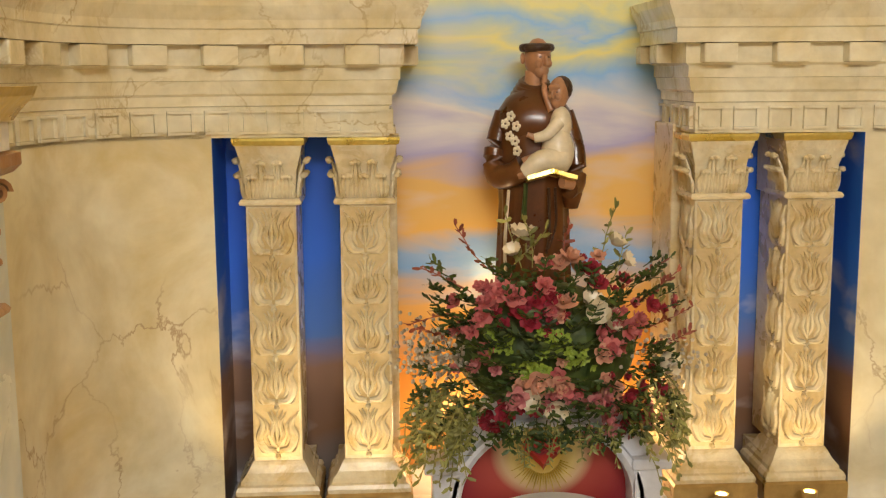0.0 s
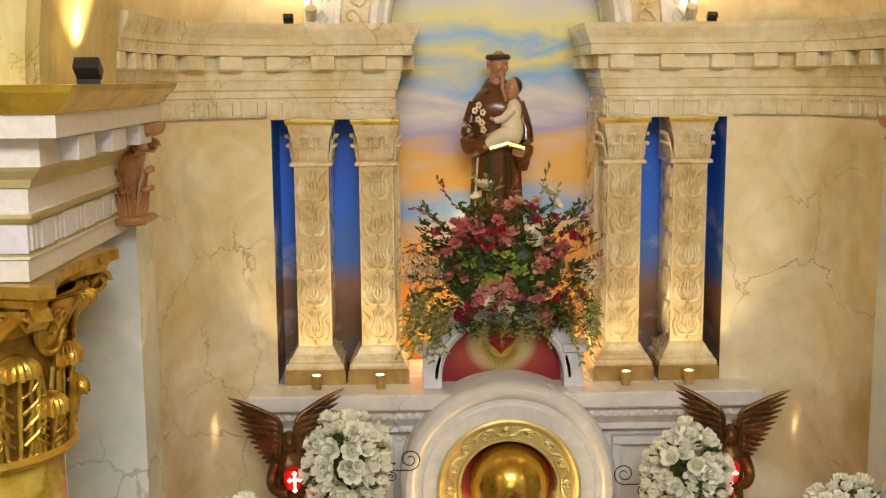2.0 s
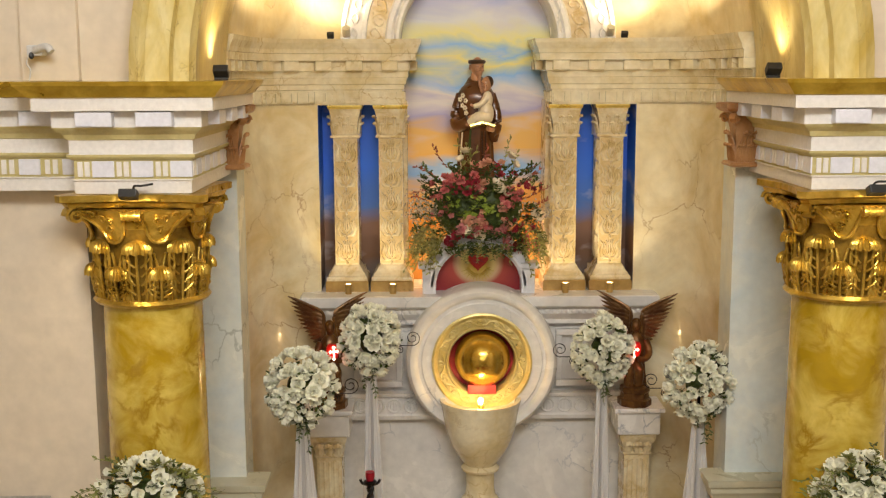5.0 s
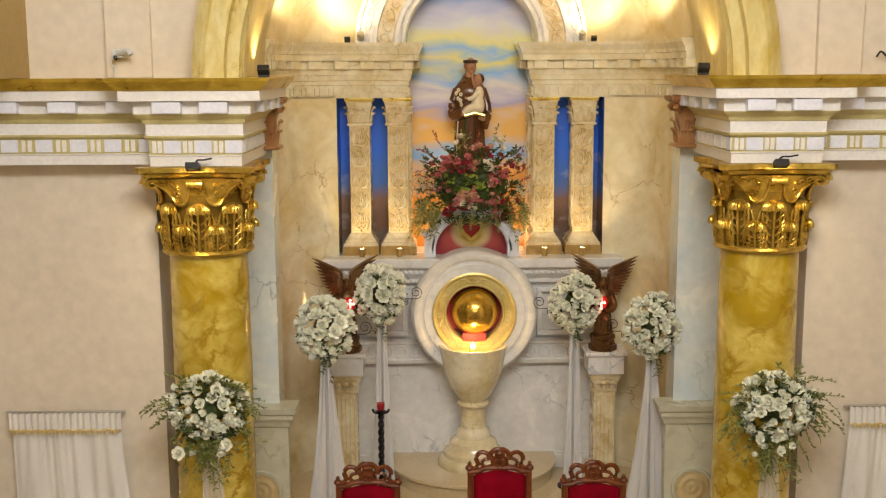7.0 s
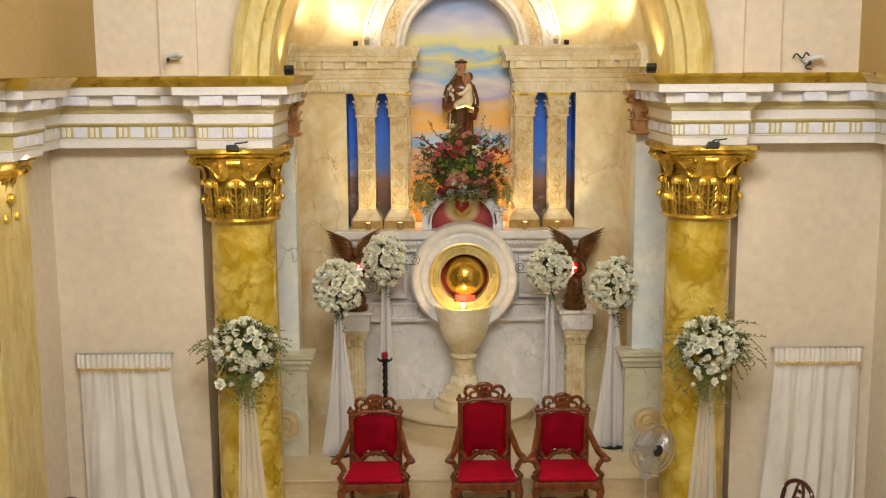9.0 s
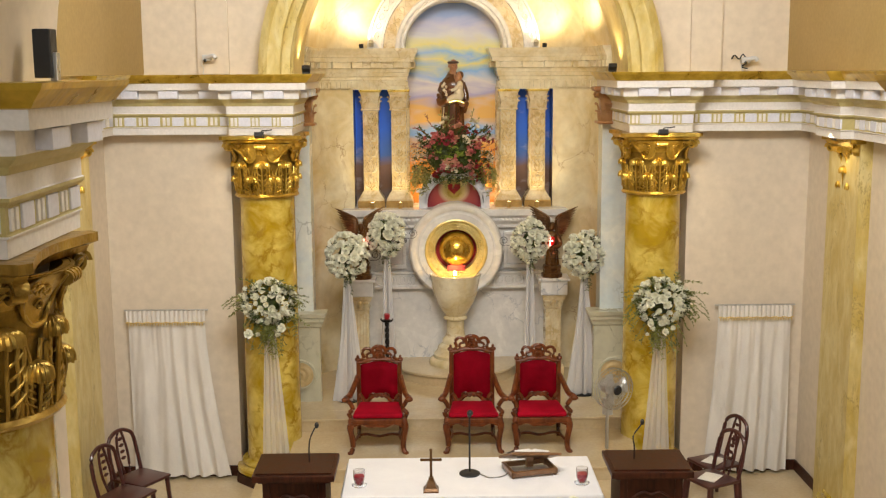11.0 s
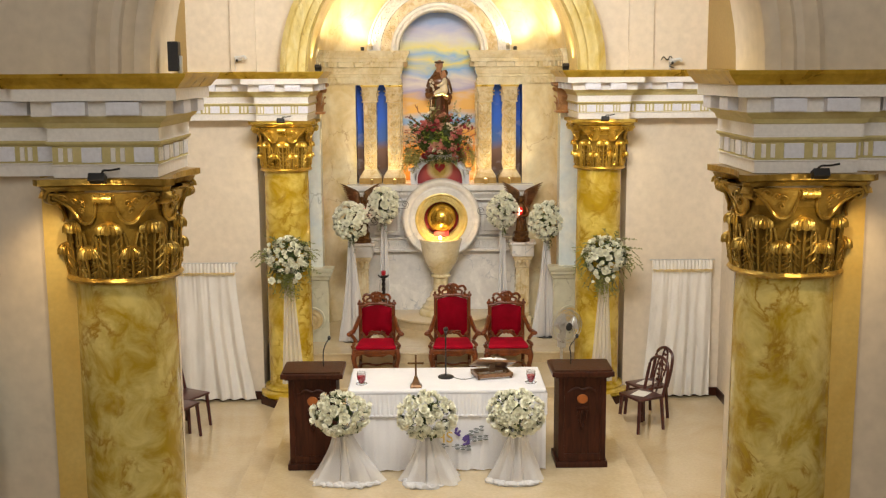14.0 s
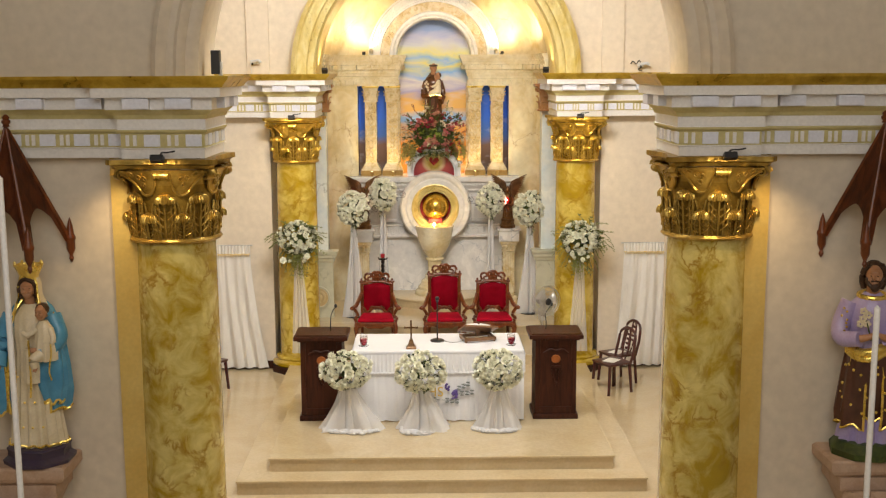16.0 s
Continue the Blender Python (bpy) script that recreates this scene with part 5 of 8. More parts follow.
def tabernacle():
    ob = thing("tabernacle", "round marble tabernacle with gilded ring and golden globe", "tabernacle", pose(0.022, 4.76, 2.238) @ Matrix.Scale(0.955, 4))
    part("marble_disc", facing([(0.405, -0.10), (0.405, 0.17), (0.42, 0.195), (0.50, 0.20), (0.51, 0.19), (0.535, 0.19), (0.55, 0.21), (0.575, 0.225), (0.60, 0.225), (0.625, 0.20), (0.635, 0.16), (0.635, -0.10)], 96), M_GREYMARBLE, ob, "grey-white marble disc", True)
    part("gilded_ring", facing([(0.275, 0.02), (0.275, 0.17), (0.285, 0.195), (0.298, 0.195), (0.305, 0.18), (0.375, 0.185), (0.385, 0.20), (0.405, 0.215), (0.42, 0.21), (0.425, 0.18)], 96), M_GOLDLIGHT, ob, "pale gilded ring with scrollwork", True)
    bm = bmesh.new()

    def polar(r, a):
        return (r * math.cos(a), -0.186, r * math.sin(a))
    count = 16
    for k in range(count):
        a, flip = 2 * math.pi * k / count, 1 if k % 2 else -1
        pts = []
        for i in range(22):
            u = i / 21
            th = u * 3.6 * math.pi
            q = 0.027 * (1 - 0.82 * u)
            pts.append(polar(0.341 + flip * q * math.cos(th), a + (q * math.sin(th) + 0.012) / 0.341))
        tube(bm, pts, 0.0095, 6, 0.7)
        tube(bm, [polar(0.341 + flip * 0.027, a - 0.02), polar(0.341 + flip * 0.018, a - 0.12), polar(0.341 - flip * 0.010, a - 0.20), polar(0.341 - flip * 0.027, a - 0.33)], 0.0095, 6)
        for j in (-0.22, -0.10):
            tube(bm, [polar(0.341, a + j), polar(0.341 - flip * 0.018, a + j + 0.04), polar(0.341 - flip * 0.026, a + j + 0.075)], 0.008, 5, 0.3)
    tagged(part("scrollwork", bm, M_GOLDLIGHT, ob, "", True), kind="stuff")
    part("recess", facing([(0, 0.0), (0.24, 0.01), (0.28, 0.03)], 40), M_REDPAINT, ob, "deep red recess", True)
    bm = bmesh.new()
    blob(bm, (0.005, -0.14, 0.02), (0.234, 0.234, 0.234), seg=40)
    part("globe", bm, M_BRIGHTGOLD2, ob, "polished golden globe", True)
    bm = boxed(-0.12, -0.22, -0.27, 0.12, -0.07, -0.190, bevel=0.008)
    part("red_stand", bm, M_REDPAINT, ob, "red lacquered stand")
    return ob


M_GOLDLIGHT = mat("pale_gilding", (0.62, 0.48, 0.16), 0.35, 0.35, other=(0.74, 0.62, 0.28), scale=8, bump=0.15, bump_scale=30)
M_BRIGHTGOLD2 = mat("brushed_gold_leaf", (0.60, 0.38, 0.06), 0.22, 0.95, other=(0.78, 0.54, 0.12), scale=6, fine=60, bump=0.12, bump_scale=18)
tabernacle()
ob = thing("small_light", "tiny glowing flame lamp before the globe", "lamp", pose(0.0, 4.36, 1.925))
part("cup", turned([(0, -0.060), (0.03, -0.060), (0.022, -0.01), (0.03, 0.03), (0.02, 0.035), (0, 0.03)], 14), M_BRIGHTGOLD, ob, "", True)
bm = bmesh.new()
blob(bm, (0, 0, 0.055), (0.022, 0.022, 0.032))
part("flame", bm, G_BULB, ob, "glowing flame bulb", True)

# chalice-shaped pedestal
ob = thing("stone_chalice", "large cream stone chalice carved before the altar wall", "chalice", pose(0.008, 4.56, 0))
prof = [(0, 0.77), (0.34, 0.77), (0.345, 0.80), (0.325, 0.84), (0.29, 0.86), (0.285, 0.90), (0.24, 0.94), (0.225, 1.0), (0.17, 1.04), (0.165, 1.09), (0.15, 1.11), (0.125, 1.14)]
part("foot", turned(prof, 40), M_ENTMARBLE, ob, "", True)
part("stem", turned([(0.125, 1.14), (0.115, 1.2), (0.115, 1.34), (0.15, 1.355), (0.155, 1.375), (0.14, 1.39), (0.12, 1.40)], 32), M_ENTMARBLE, ob, "", True)
part("bowl", turned([(0.12, 1.40), (0.17, 1.46), (0.24, 1.58), (0.28, 1.70), (0.295, 1.80), (0.31, 1.88), (0.325, 1.925), (0.325, 1.945), (0.29, 1.945), (0.27, 1.90), (0, 1.86)], 48), M_ENTMARBLE, ob, "", True)
ob = thing("round_step", "round cream stone step under the chalice", "step", pose(0.0, 4.75, 0))
part("step_body", turned([(0, 0.62), (0.80, 0.62), (0.80, 0.73)], 64), M_RISER, ob, "", True)
part("step_top", turned([(0.0, 0.732), (0.82, 0.732), (0.83, 0.74), (0.83, 0.765), (0.82, 0.77), (0, 0.77)], 64), M_FLOOR, ob, "", True)


# ---- painted heart shrine ----
def heart_shrine():
    ob = thing("heart_shrine", "white marble arched shrine with a painted red heart", "shrine", pose(0.005, 4.80, 2.757))
    seg = 24
    inner = [(0.345 * math.cos(math.pi * k / seg), 0.06 + 0.32 * math.sin(math.pi * k / seg)) for k in range(seg + 1)]
    outer = []
    for k in range(seg + 1):
        a = math.pi * k / seg
        dx, dz = math.cos(a), math.sin(a)
        t = min(0.40 / max(1e-6, abs(dx)), 0.44 / max(1e-6, dz), 0.60 / max(1e-6, abs(dx) * 0.72 + dz * 0.85) * 0.86)
        outer.append((dx * t, 0.06 + dz * t))
    bm = bmesh.new()
    loops = [[bm.verts.new((x, y, z)) for x, z in pts] for pts, y in ((inner, 0.0), (outer, 0.0), (outer, 0.16), (inner, 0.16))]
    for a, b in zip(loops, loops[1:] + loops[:1]):
        for k in range(seg):
            bm.faces.new((a[k], a[k + 1], b[k + 1], b[k]))
    part("arch_frame", bm, M_SHRINE, ob)
    bm = bmesh.new()
    loops = [[bm.verts.new((x * f, y, 0.06 + (z - 0.06) * f)) for x, z in inner] for f, y in ((1.0, -0.004), (1.07, -0.03), (1.12, -0.03), (1.14, -0.002))]
    for a, b in zip(loops, loops[1:]):
        for k in range(seg):
            bm.faces.new((a[k], a[k + 1], b[k + 1], b[k]))
    part("arch_moulding", bm, M_SHRINE, ob)
    for s in (-1, 1):
        bm = boxed(s * 0.40 - 0.055, -0.03, 0.0, s * 0.40 + 0.055, 0.15, 0.20, bevel=0.008)
        part("post", bm, M_SHRINE, ob)
        bm = boxed(s * 0.41 - 0.08, -0.05, 0.205, s * 0.41 + 0.08, 0.15, 0.25, bevel=0.012)
        part("post_cap", bm, M_SHRINE, ob)
    part("painted_panel", boxed(-0.36, 0.13, 0.0, 0.36, 0.15, 0.40), M_GLORY, ob, "dark red panel painted with a yellow glory")
    bm = bmesh.new()
    for k in range(25):
        a = math.pi * (1.08 + 0.84 * k / 24)
        p, q = (0.07 * math.cos(a), 0.112, 0.215 + 0.07 * math.sin(a)), ((0.11 + 0.03 * (k % 2)) * math.cos(a), 0.112, 0.215 + (0.12 + 0.04 * (k % 2)) * math.sin(a))
        tube(bm, [p, q], 0.003, 4, 0.3)
    part("glory", bm, M_GOLDPAINT, ob, "thin golden rays")
    bm = bmesh.new()
    pts = []
    for k in range(40):
        u = 2 * math.pi * k / 40
        pts.append((16 * math.sin(u) ** 3, 13 * math.cos(u) - 5 * math.cos(2 * u) - 2 * math.cos(3 * u) - math.cos(4 * u)))
    rim = [bm.verts.new((x * 0.0052, 0.112, 0.245 + z * 0.0052)) for x, z in pts]
    mid = [bm.verts.new((x * 0.0036, 0.092, 0.247 + z * 0.0036)) for x, z in pts]
    for k in range(40):
        bm.faces.new((rim[k], rim[(k + 1) % 40], mid[(k + 1) % 40], mid[k]))
    bm.faces.new(mid)
    part("heart", bm, M_HEART, ob, "raised crimson heart", True)
    bm = bmesh.new()
    tube(bm, [(-0.05, 0.09, 0.26), (-0.02, 0.086, 0.235), (0.02, 0.086, 0.25), (0.05, 0.09, 0.235)], 0.005, 5)
    tube(bm, [(-0.03, 0.09, 0.235), (0.0, 0.086, 0.255), (0.04, 0.088, 0.26)], 0.005, 5)
    part("thorn_band", bm, M_CRIMSON, ob)
    return ob


M_GLORY = mat("painted_glory", (0.5, 0.1, 0.1), 0.45, bump=0.05)
_n, _l = M_GLORY.node_tree.nodes, M_GLORY.node_tree.links
_tc, _mp, _len, _rp = _n.new("ShaderNodeTexCoord"), _n.new("ShaderNodeMapping"), _n.new("ShaderNodeVectorMath"), _n.new("ShaderNodeValToRGB")
_mp.inputs["Location"].default_value = (0, 0, -0.225 * 2.9)
_mp.inputs["Scale"].default_value = (2.6, 0, 2.9)
_len.operation = "LENGTH"
_l.new(_tc.outputs["Object"], _mp.inputs["Vector"])
_l.new(_mp.outputs[0], _len.inputs[0])
_l.new(_len.outputs["Value"], _rp.inputs["Fac"])
while len(_rp.color_ramp.elements) < 5:
    _rp.color_ramp.elements.new(0.5)
for _e, (_p, _c) in zip(_rp.color_ramp.elements, ((0.18, (0.62, 0.40, 0.06)), (0.34, (0.72, 0.56, 0.20)), (0.44, (0.66, 0.44, 0.24)), (0.56, (0.42, 0.06, 0.04)), (0.95, (0.26, 0.012, 0.018)))):
    _e.position, _e.color = _p, (*_c, 1)
_l.new(_rp.outputs[0], _n["Principled BSDF"].inputs["Base Color"])
M_HEART = mat("crimson_gloss_paint", (0.42, 0.012, 0.012), 0.3, other=(0.5, 0.03, 0.02), scale=12, bump=0.05, coat=0.4)
M_SHRINE = mat("white_painted_plaster", (0.66, 0.66, 0.70), 0.4, other=(0.74, 0.74, 0.77), scale=5, fine=30, bump=0.08)
heart_shrine()
ob = thing("statue_plinth", "plain cream plinth hidden under the flowers", "plinth", pose(0.03, 5.2, 0))
part("block", boxed(-0.22, -0.18, 2.757, 0.22, 0.18, 3.12, bevel=0.012), M_CARVED, ob)


# ---- statue of a friar with a child ----
def friar_statue():
    bm = bmesh.new()
    H, S, A, W, G = 0, 1, 2, 3, 4
    robe(bm, [(0.190, 0.0), (0.185, 0.15), (0.174, 0.4), (0.164, 0.7), (0.158, 0.86), (0.168, 1.0), (0.175, 1.14), (0.165, 1.22), (0.13, 1.285), (0.075, 1.315)], 0.72, 13, H, amp=0.13)
    robe(bm, [(0.165, 1.14), (0.185, 1.17), (0.175, 1.23), (0.13, 1.29), (0.07, 1.33)], 0.78, 5, H, amp=0.04)
    for k in range(4):
        lathe_r = 0.092 - 0.012 * k
        limb(bm, [(lathe_r * math.cos(a), 0.01 + lathe_r * 0.85 * math.sin(a), 1.295 + 0.016 * k + 0.02 * math.sin(a)) for a in (2 * math.pi * i / 20 for i in range(21))], 0.022, 0.022, H, 8)
    limb(bm, [(0, 0.0, 1.29), (0.0, -0.008, 1.40)], 0.050, 0.045, S)
    face(bm, 0.012, -0.018, 1.450, 1.0, S, A, 22)
    blob(bm, (-0.055, -0.005, 1.45), (0.012, 0.018, 0.024), S, 8)
    limb(bm, [(0.008 + 0.066 * math.cos(a), -0.012 + 0.072 * math.sin(a), 1.492) for a in (2 * math.pi * i / 20 for i in range(21))], 0.017, 0.017, A, 8)
    # sleeves and arms
    limb(bm, [(-0.135, 0.0, 1.225), (-0.185, -0.02, 1.08), (-0.185, -0.06, 0.98), (-0.12, -0.13, 0.985), (-0.07, -0.155, 1.02)], 0.050, 0.050, H, 16)
    limb(bm, [(-0.07, -0.175, 1.03), (-0.01, -0.185, 1.06), (0.05, -0.18, 1.09)], 0.028, 0.016, S)
    limb(bm, [(0.135, 0.0, 1.225), (0.185, -0.02, 1.08), (0.185, -0.06, 0.95), (0.14, -0.12, 0.93)], 0.050, 0.048, H, 16)
    limb(bm, [(0.15, -0.14, 0.95), (0.10, -0.18, 0.955)], 0.03, 0.022, S)
    robe(bm, [(0.03, 0.84), (0.05, 0.90), (0.045, 0.97)], 0.9, 5, H, cx=0.165, cy=-0.075)
    # child in a pale gown
    blob(bm, (0.085, -0.155, 1.08), (0.075, 0.06, 0.10), W)
    blob(bm, (0.10, -0.14, 1.185), (0.050, 0.046, 0.075), W)
    limb(bm, [(0.10, -0.17, 1.05), (0.0, -0.20, 1.045), (-0.07, -0.185, 0.995)], 0.052, 0.035, W)
    limb(bm, [(-0.06, -0.185, 1.0), (-0.10, -0.18, 0.985)], 0.022, 0.016, S)
    limb(bm, [(0.085, -0.18, 1.20), (0.03, -0.20, 1.15), (-0.03, -0.20, 1.135)], 0.030, 0.018, W)
    limb(bm, [(-0.02, -0.20, 1.137), (-0.06, -0.20, 1.15)], 0.014, 0.010, S)
    face(bm, 0.092, -0.130, 1.312, 0.76, S, A, -40)
    blob(bm, (0.108, -0.110, 1.328), (0.050, 0.054, 0.052), A)
    limb(bm, [(0.06, -0.13, 1.24), (0.03, -0.11, 1.32), (0.035, -0.09, 1.38)], 0.018, 0.012, S)
    # open book, cord and lilies
    for s, dx in ((-1, -0.045), (1, 0.055)):
        v = box(bm, -0.062, -0.05, -0.008, 0.062, 0.05, 0.008)
        bmesh.ops.transform(bm, verts=v, matrix=pose(0.045 + dx, -0.185, 0.985, -12, s * 14, 0))
        for f in {f for x in v for f in x.link_faces}:
            f.material_index = G
    limb(bm, [(0.05, -0.125, 0.93), (0.055, -0.13, 0.75), (0.04, -0.13, 0.66)], 0.008, 0.006, A, 6)
    limb(bm, [(0.08, -0.12, 0.93), (0.085, -0.125, 0.78), (0.05, -0.13, 0.68)], 0.007, 0.005, A, 6)
    limb(bm, [(-0.13, -0.10, 0.92), (-0.145, -0.08, 0.7), (-0.14, -0.08, 0.55)], 0.008, 0.008, W, 6)
    limb(bm, [(-0.055, -0.13, 0.95), (-0.065, -0.125, 0.80)], 0.010, 0.014, 5, 6)
    for c in ((-0.10, 1.18), (-0.13, 1.14), (-0.105, 1.12), (-0.15, 1.19), (-0.125, 1.22), (-0.095, 1.08)):
        for k in range(5):
            a = 2 * math.pi * k / 5
            blob(bm, (c[0] + 0.013 * math.cos(a), -0.125, c[1] + 0.013 * math.sin(a)), (0.010, 0.006, 0.010), W, 6)
    ob = new("saint_statue", finish(bm, "saint_statue", [M_HABIT, M_SKIN, M_HAIR, M_CREAMROBE, M_BRIGHTGOLD, M_LEAF], True))
    ob.matrix_basis = pose(0.0, 5.20, 3.12) @ Matrix.Diagonal((0.89, 0.95, 1.0, 1))
    return tagged(ob, "painted plaster friar statue in brown habit holding a child", "statue")


friar_statue()


# ---- red and pink bouquet ----
def big_bouquet():
    ob = thing("flower_arrangement", "large arrangement of red, pink and lime flowers", "flowers", pose(0.0, 4.86, 3.47))
    rng = random.Random(4)
    kinds = [("rose", rose_mesh("rose", M_ROSE, 0.048), 20), ("peony", rose_mesh("peony", M_PEACH, 0.052), 20), ("dahlia", rose_mesh("dahlia", M_CRIMSON, 0.044), 22),
             ("carnation", rose_mesh("carnation", M_MAUVE, 0.044), 16)]
    lime = rose_mesh("hydrangea_floret", M_LIME, 0.021, rings=((4, 8, 1.0), (4, 40, 0.6)))
    star = rose_mesh("lily", M_CREAMROBE, 0.06, rings=((6, 22, 1.0),))

    def place(a, b, out):
        """On the swelling front of the arrangement: a across, b up, both about -1 to 1."""
        x = 0.46 * a
        z = 0.33 * b - 0.07 * a * a * (b < 0.2)
        y = -0.26 * math.sqrt(max(0.02, 1 - 0.8 * a * a - 0.6 * b * b)) - out
        return Vector((x, y, z))

    def put(name, mesh, a, b, f=1.0, out=0.0):
        p = place(a, b, out)
        n = Vector((p.x * 1.2, p.y * 1.3 - 0.12, p.z * 1.2 + 0.10)).normalized()
        q = n.to_track_quat("Z", "X").to_matrix().to_4x4()
        share(name, mesh, ob, Matrix.Translation(p) @ q @ pose(0, 0, 0, rng.uniform(-25, 25), rng.uniform(-25, 25), rng.uniform(0, 360)) @ Matrix.Scale(f, 4))

    spots = [("dahlia", 2, -0.15, 0.62), ("dahlia", 2, -0.28, 0.50), ("rose", 0, -0.42, 0.72), ("dahlia", 2, -0.02, 0.66), ("peony", 1, 0.08, 0.60), ("rose", 0, -0.08, 0.78),
             ("peony", 1, 0.15, 1.05), ("dahlia", 2, 0.32, 0.95), ("dahlia", 2, 0.36, 0.78), ("rose", 0, -0.33, 0.66), ("dahlia", 2, -0.20, 0.40), ("rose", 0, -0.52, 0.6),
             ("peony", 1, 0.38, 0.05), ("rose", 0, 0.45, 0.12), ("peony", 1, 0.05, -0.30), ("rose", 0, 0.08, -0.36), ("peony", 1, -0.15, -0.25), ("carnation", 3, -0.30, -0.45),
             ("carnation", 3, 0.34, -0.52), ("carnation", 3, 0.42, -0.42), ("peony", 1, 0.50, -0.36), ("carnation", 3, 0.46, -0.72), ("dahlia", 2, 0.62, -0.40), ("dahlia", 2, 0.72, -0.30),
             ("rose", 0, 0.82, -0.62), ("carnation", 3, 0.50, -0.90), ("dahlia", 2, -0.46, -0.78), ("dahlia", 2, -0.40, -0.66), ("carnation", 3, -0.62, -0.02), ("rose", 0, 0.60, 0.30),
             ("rose", 0, 0.70, 0.36), ("dahlia", 2, 0.82, 0.52), ("rose", 0, -0.66, 0.30), ("rose", 0, -0.58, 0.45), ("dahlia", 2, 0.75, -0.66), ("dahlia", 2, 0.90, -0.30), ("carnation", 3, 0.86, -0.80)]
    for nm, k, a, b in spots:
        put(nm, kinds[k][1], a, b, rng.uniform(0.75, 1.0), 0.02)
    for nm, k, a, b in spots * 4:
        put(nm, kinds[k][1], a + rng.gauss(0, 0.13), b + rng.gauss(0, 0.13), rng.uniform(0.35, 0.75), rng.uniform(-0.03, 0.01))
    for ca, cb, n in ((-0.45, 0.16, 10), (0.0, 0.14, 26), (0.16, 0.04, 16), (-0.18, -0.10, 12)):
        for _ in range(n):
            put("hydrangea_floret", lime, ca + rng.gauss(0, 0.07), cb + rng.gauss(0, 0.07), rng.uniform(0.8, 1.2), rng.uniform(-0.02, 0.02))
    for a, b in ((-0.22, 1.25), (-0.30, 1.1), (0.55, 1.15), (0.62, 0.98), (0.35, 0.45), (0.42, 0.38), (0.9, 0.05), (1.0, -0.02), (0.02, -0.55), (-0.16, -0.5), (0.3, 0.55), (-0.75, -0.75)):
        put("lily", star, a, b, rng.uniform(0.7, 1.0))
    random.seed(11)
    bm = bmesh.new()
    blob(bm, (0, -0.02, -0.02), (0.36, 0.18, 0.26), seg=16)
    for _ in range(300):
        a, b = rng.uniform(-1, 1), rng.uniform(-1, 0.9)
        p = place(a, b, rng.uniform(-0.04, 0.005))
        sprig(bm, p, (p.x, -0.25, p.z + 0.1), 0.075, 0.036, 3)
    part("foliage", bm, M_LEAF, ob, "dark green leaves").matrix_basis = Matrix()
    bm = bmesh.new()
    for _ in range(64):
        s = rng.choice((-1, -1, 1))
        a = s * rng.uniform(0.55, 1.05)
        p = place(a, rng.uniform(-0.7, -0.1), -0.02)
        sprig(bm, p, (s * 0.5, -0.3, -0.6), rng.uniform(0.14, 0.34), 0.034, 8, droop=0.14)
    for _ in range(14):
        p = place(rng.uniform(-0.4, 0.5), -0.8, 0)
        sprig(bm, p, (rng.uniform(-0.3, 0.3), -0.3, -0.8), rng.uniform(0.1, 0.2), 0.025, 6, droop=0.1)
    part("trailing_leaves", bm, M_OLIVELEAF, ob, "yellow-green trailing leaves")
    bm = bmesh.new()
    for _ in range(420):
        s = rng.choice((-1, -1, -1, 1))
        c = (-0.44 if s < 0 else 0.46) + rng.gauss(0, 0.08)
        blob(bm, (c, -0.10 + rng.gauss(0, 0.05), (-0.02 if s < 0 else -0.06) + rng.gauss(0, 0.06)), (0.008, 0.008, 0.008), seg=4)
    tagged(part("bud_spray", bm, M_TINY, ob, "dried cream buds"), kind="stuff")
    bm = bmesh.new()
    for p, w, ln in (((-0.30, -0.12, 0.22), (-0.8, -0.1, 0.5), 0.22), ((-0.34, -0.1, 0.12), (-1, -0.1, 0.35), 0.20), ((-0.2, -0.1, 0.28), (-0.7, -0.1, 0.6), 0.26), ((0.30, -0.1, 0.15), (1, -0.1, 0.4), 0.24),
                     ((0.32, -0.1, 0.05), (1, -0.1, 0.3), 0.26), ((0.26, -0.1, 0.2), (0.8, -0.1, 0.5), 0.22), ((0.34, -0.12, -0.02), (1, -0.1, 0.12), 0.22), ((-0.36, -0.1, 0.05), (-1, -0.1, 0.15), 0.16), ((0.05, -0.1, 0.33), (0.2, 0, 1), 0.14)):
        sprig(bm, p, w, ln, 0.036, 9)
    part("red_sprays", bm, M_RUSTLEAF, ob, "rust red leafy sprays")
    bm = bmesh.new()
    for p, w, ln in (((-0.10, -0.05, 0.30), (-0.3, 0, 1), 0.22), ((-0.06, -0.06, 0.30), (0.1, 0, 1), 0.2), ((0.20, -0.05, 0.28), (0.35, 0, 1), 0.26), ((0.24, -0.05, 0.22), (0.6, 0, 0.8), 0.22), ((-0.14, -0.05, 0.30), (0.5, -0.1, 0.7), 0.2), ((0.42, -0.08, 0.12), (0.3, 0, 1), 0.14)):
        sprig(bm, p, w, ln, 0.04, 7)
    part("tall_sprays", bm, M_OLIVELEAF, ob, "pale green tall sprays")
    return ob


big_bouquet()


# ---- white flower balls on tulle stands ----
WHITE_ROSES = [rose_mesh("white_rose", M_PETAL, 0.050, rings=((5, 22, 1.0), (5, 46, 0.86), (4, 66, 0.70), (3, 82, 0.5))),
               rose_mesh("white_rose", M_PETAL, 0.054, rings=((6, 12, 1.0), (5, 40, 0.85), (4, 64, 0.68), (3, 82, 0.48))),
               rose_mesh("white_rose", M_PETAL, 0.046, rings=((4, 35, 1.0), (4, 58, 0.9), (3, 78, 0.7)))]


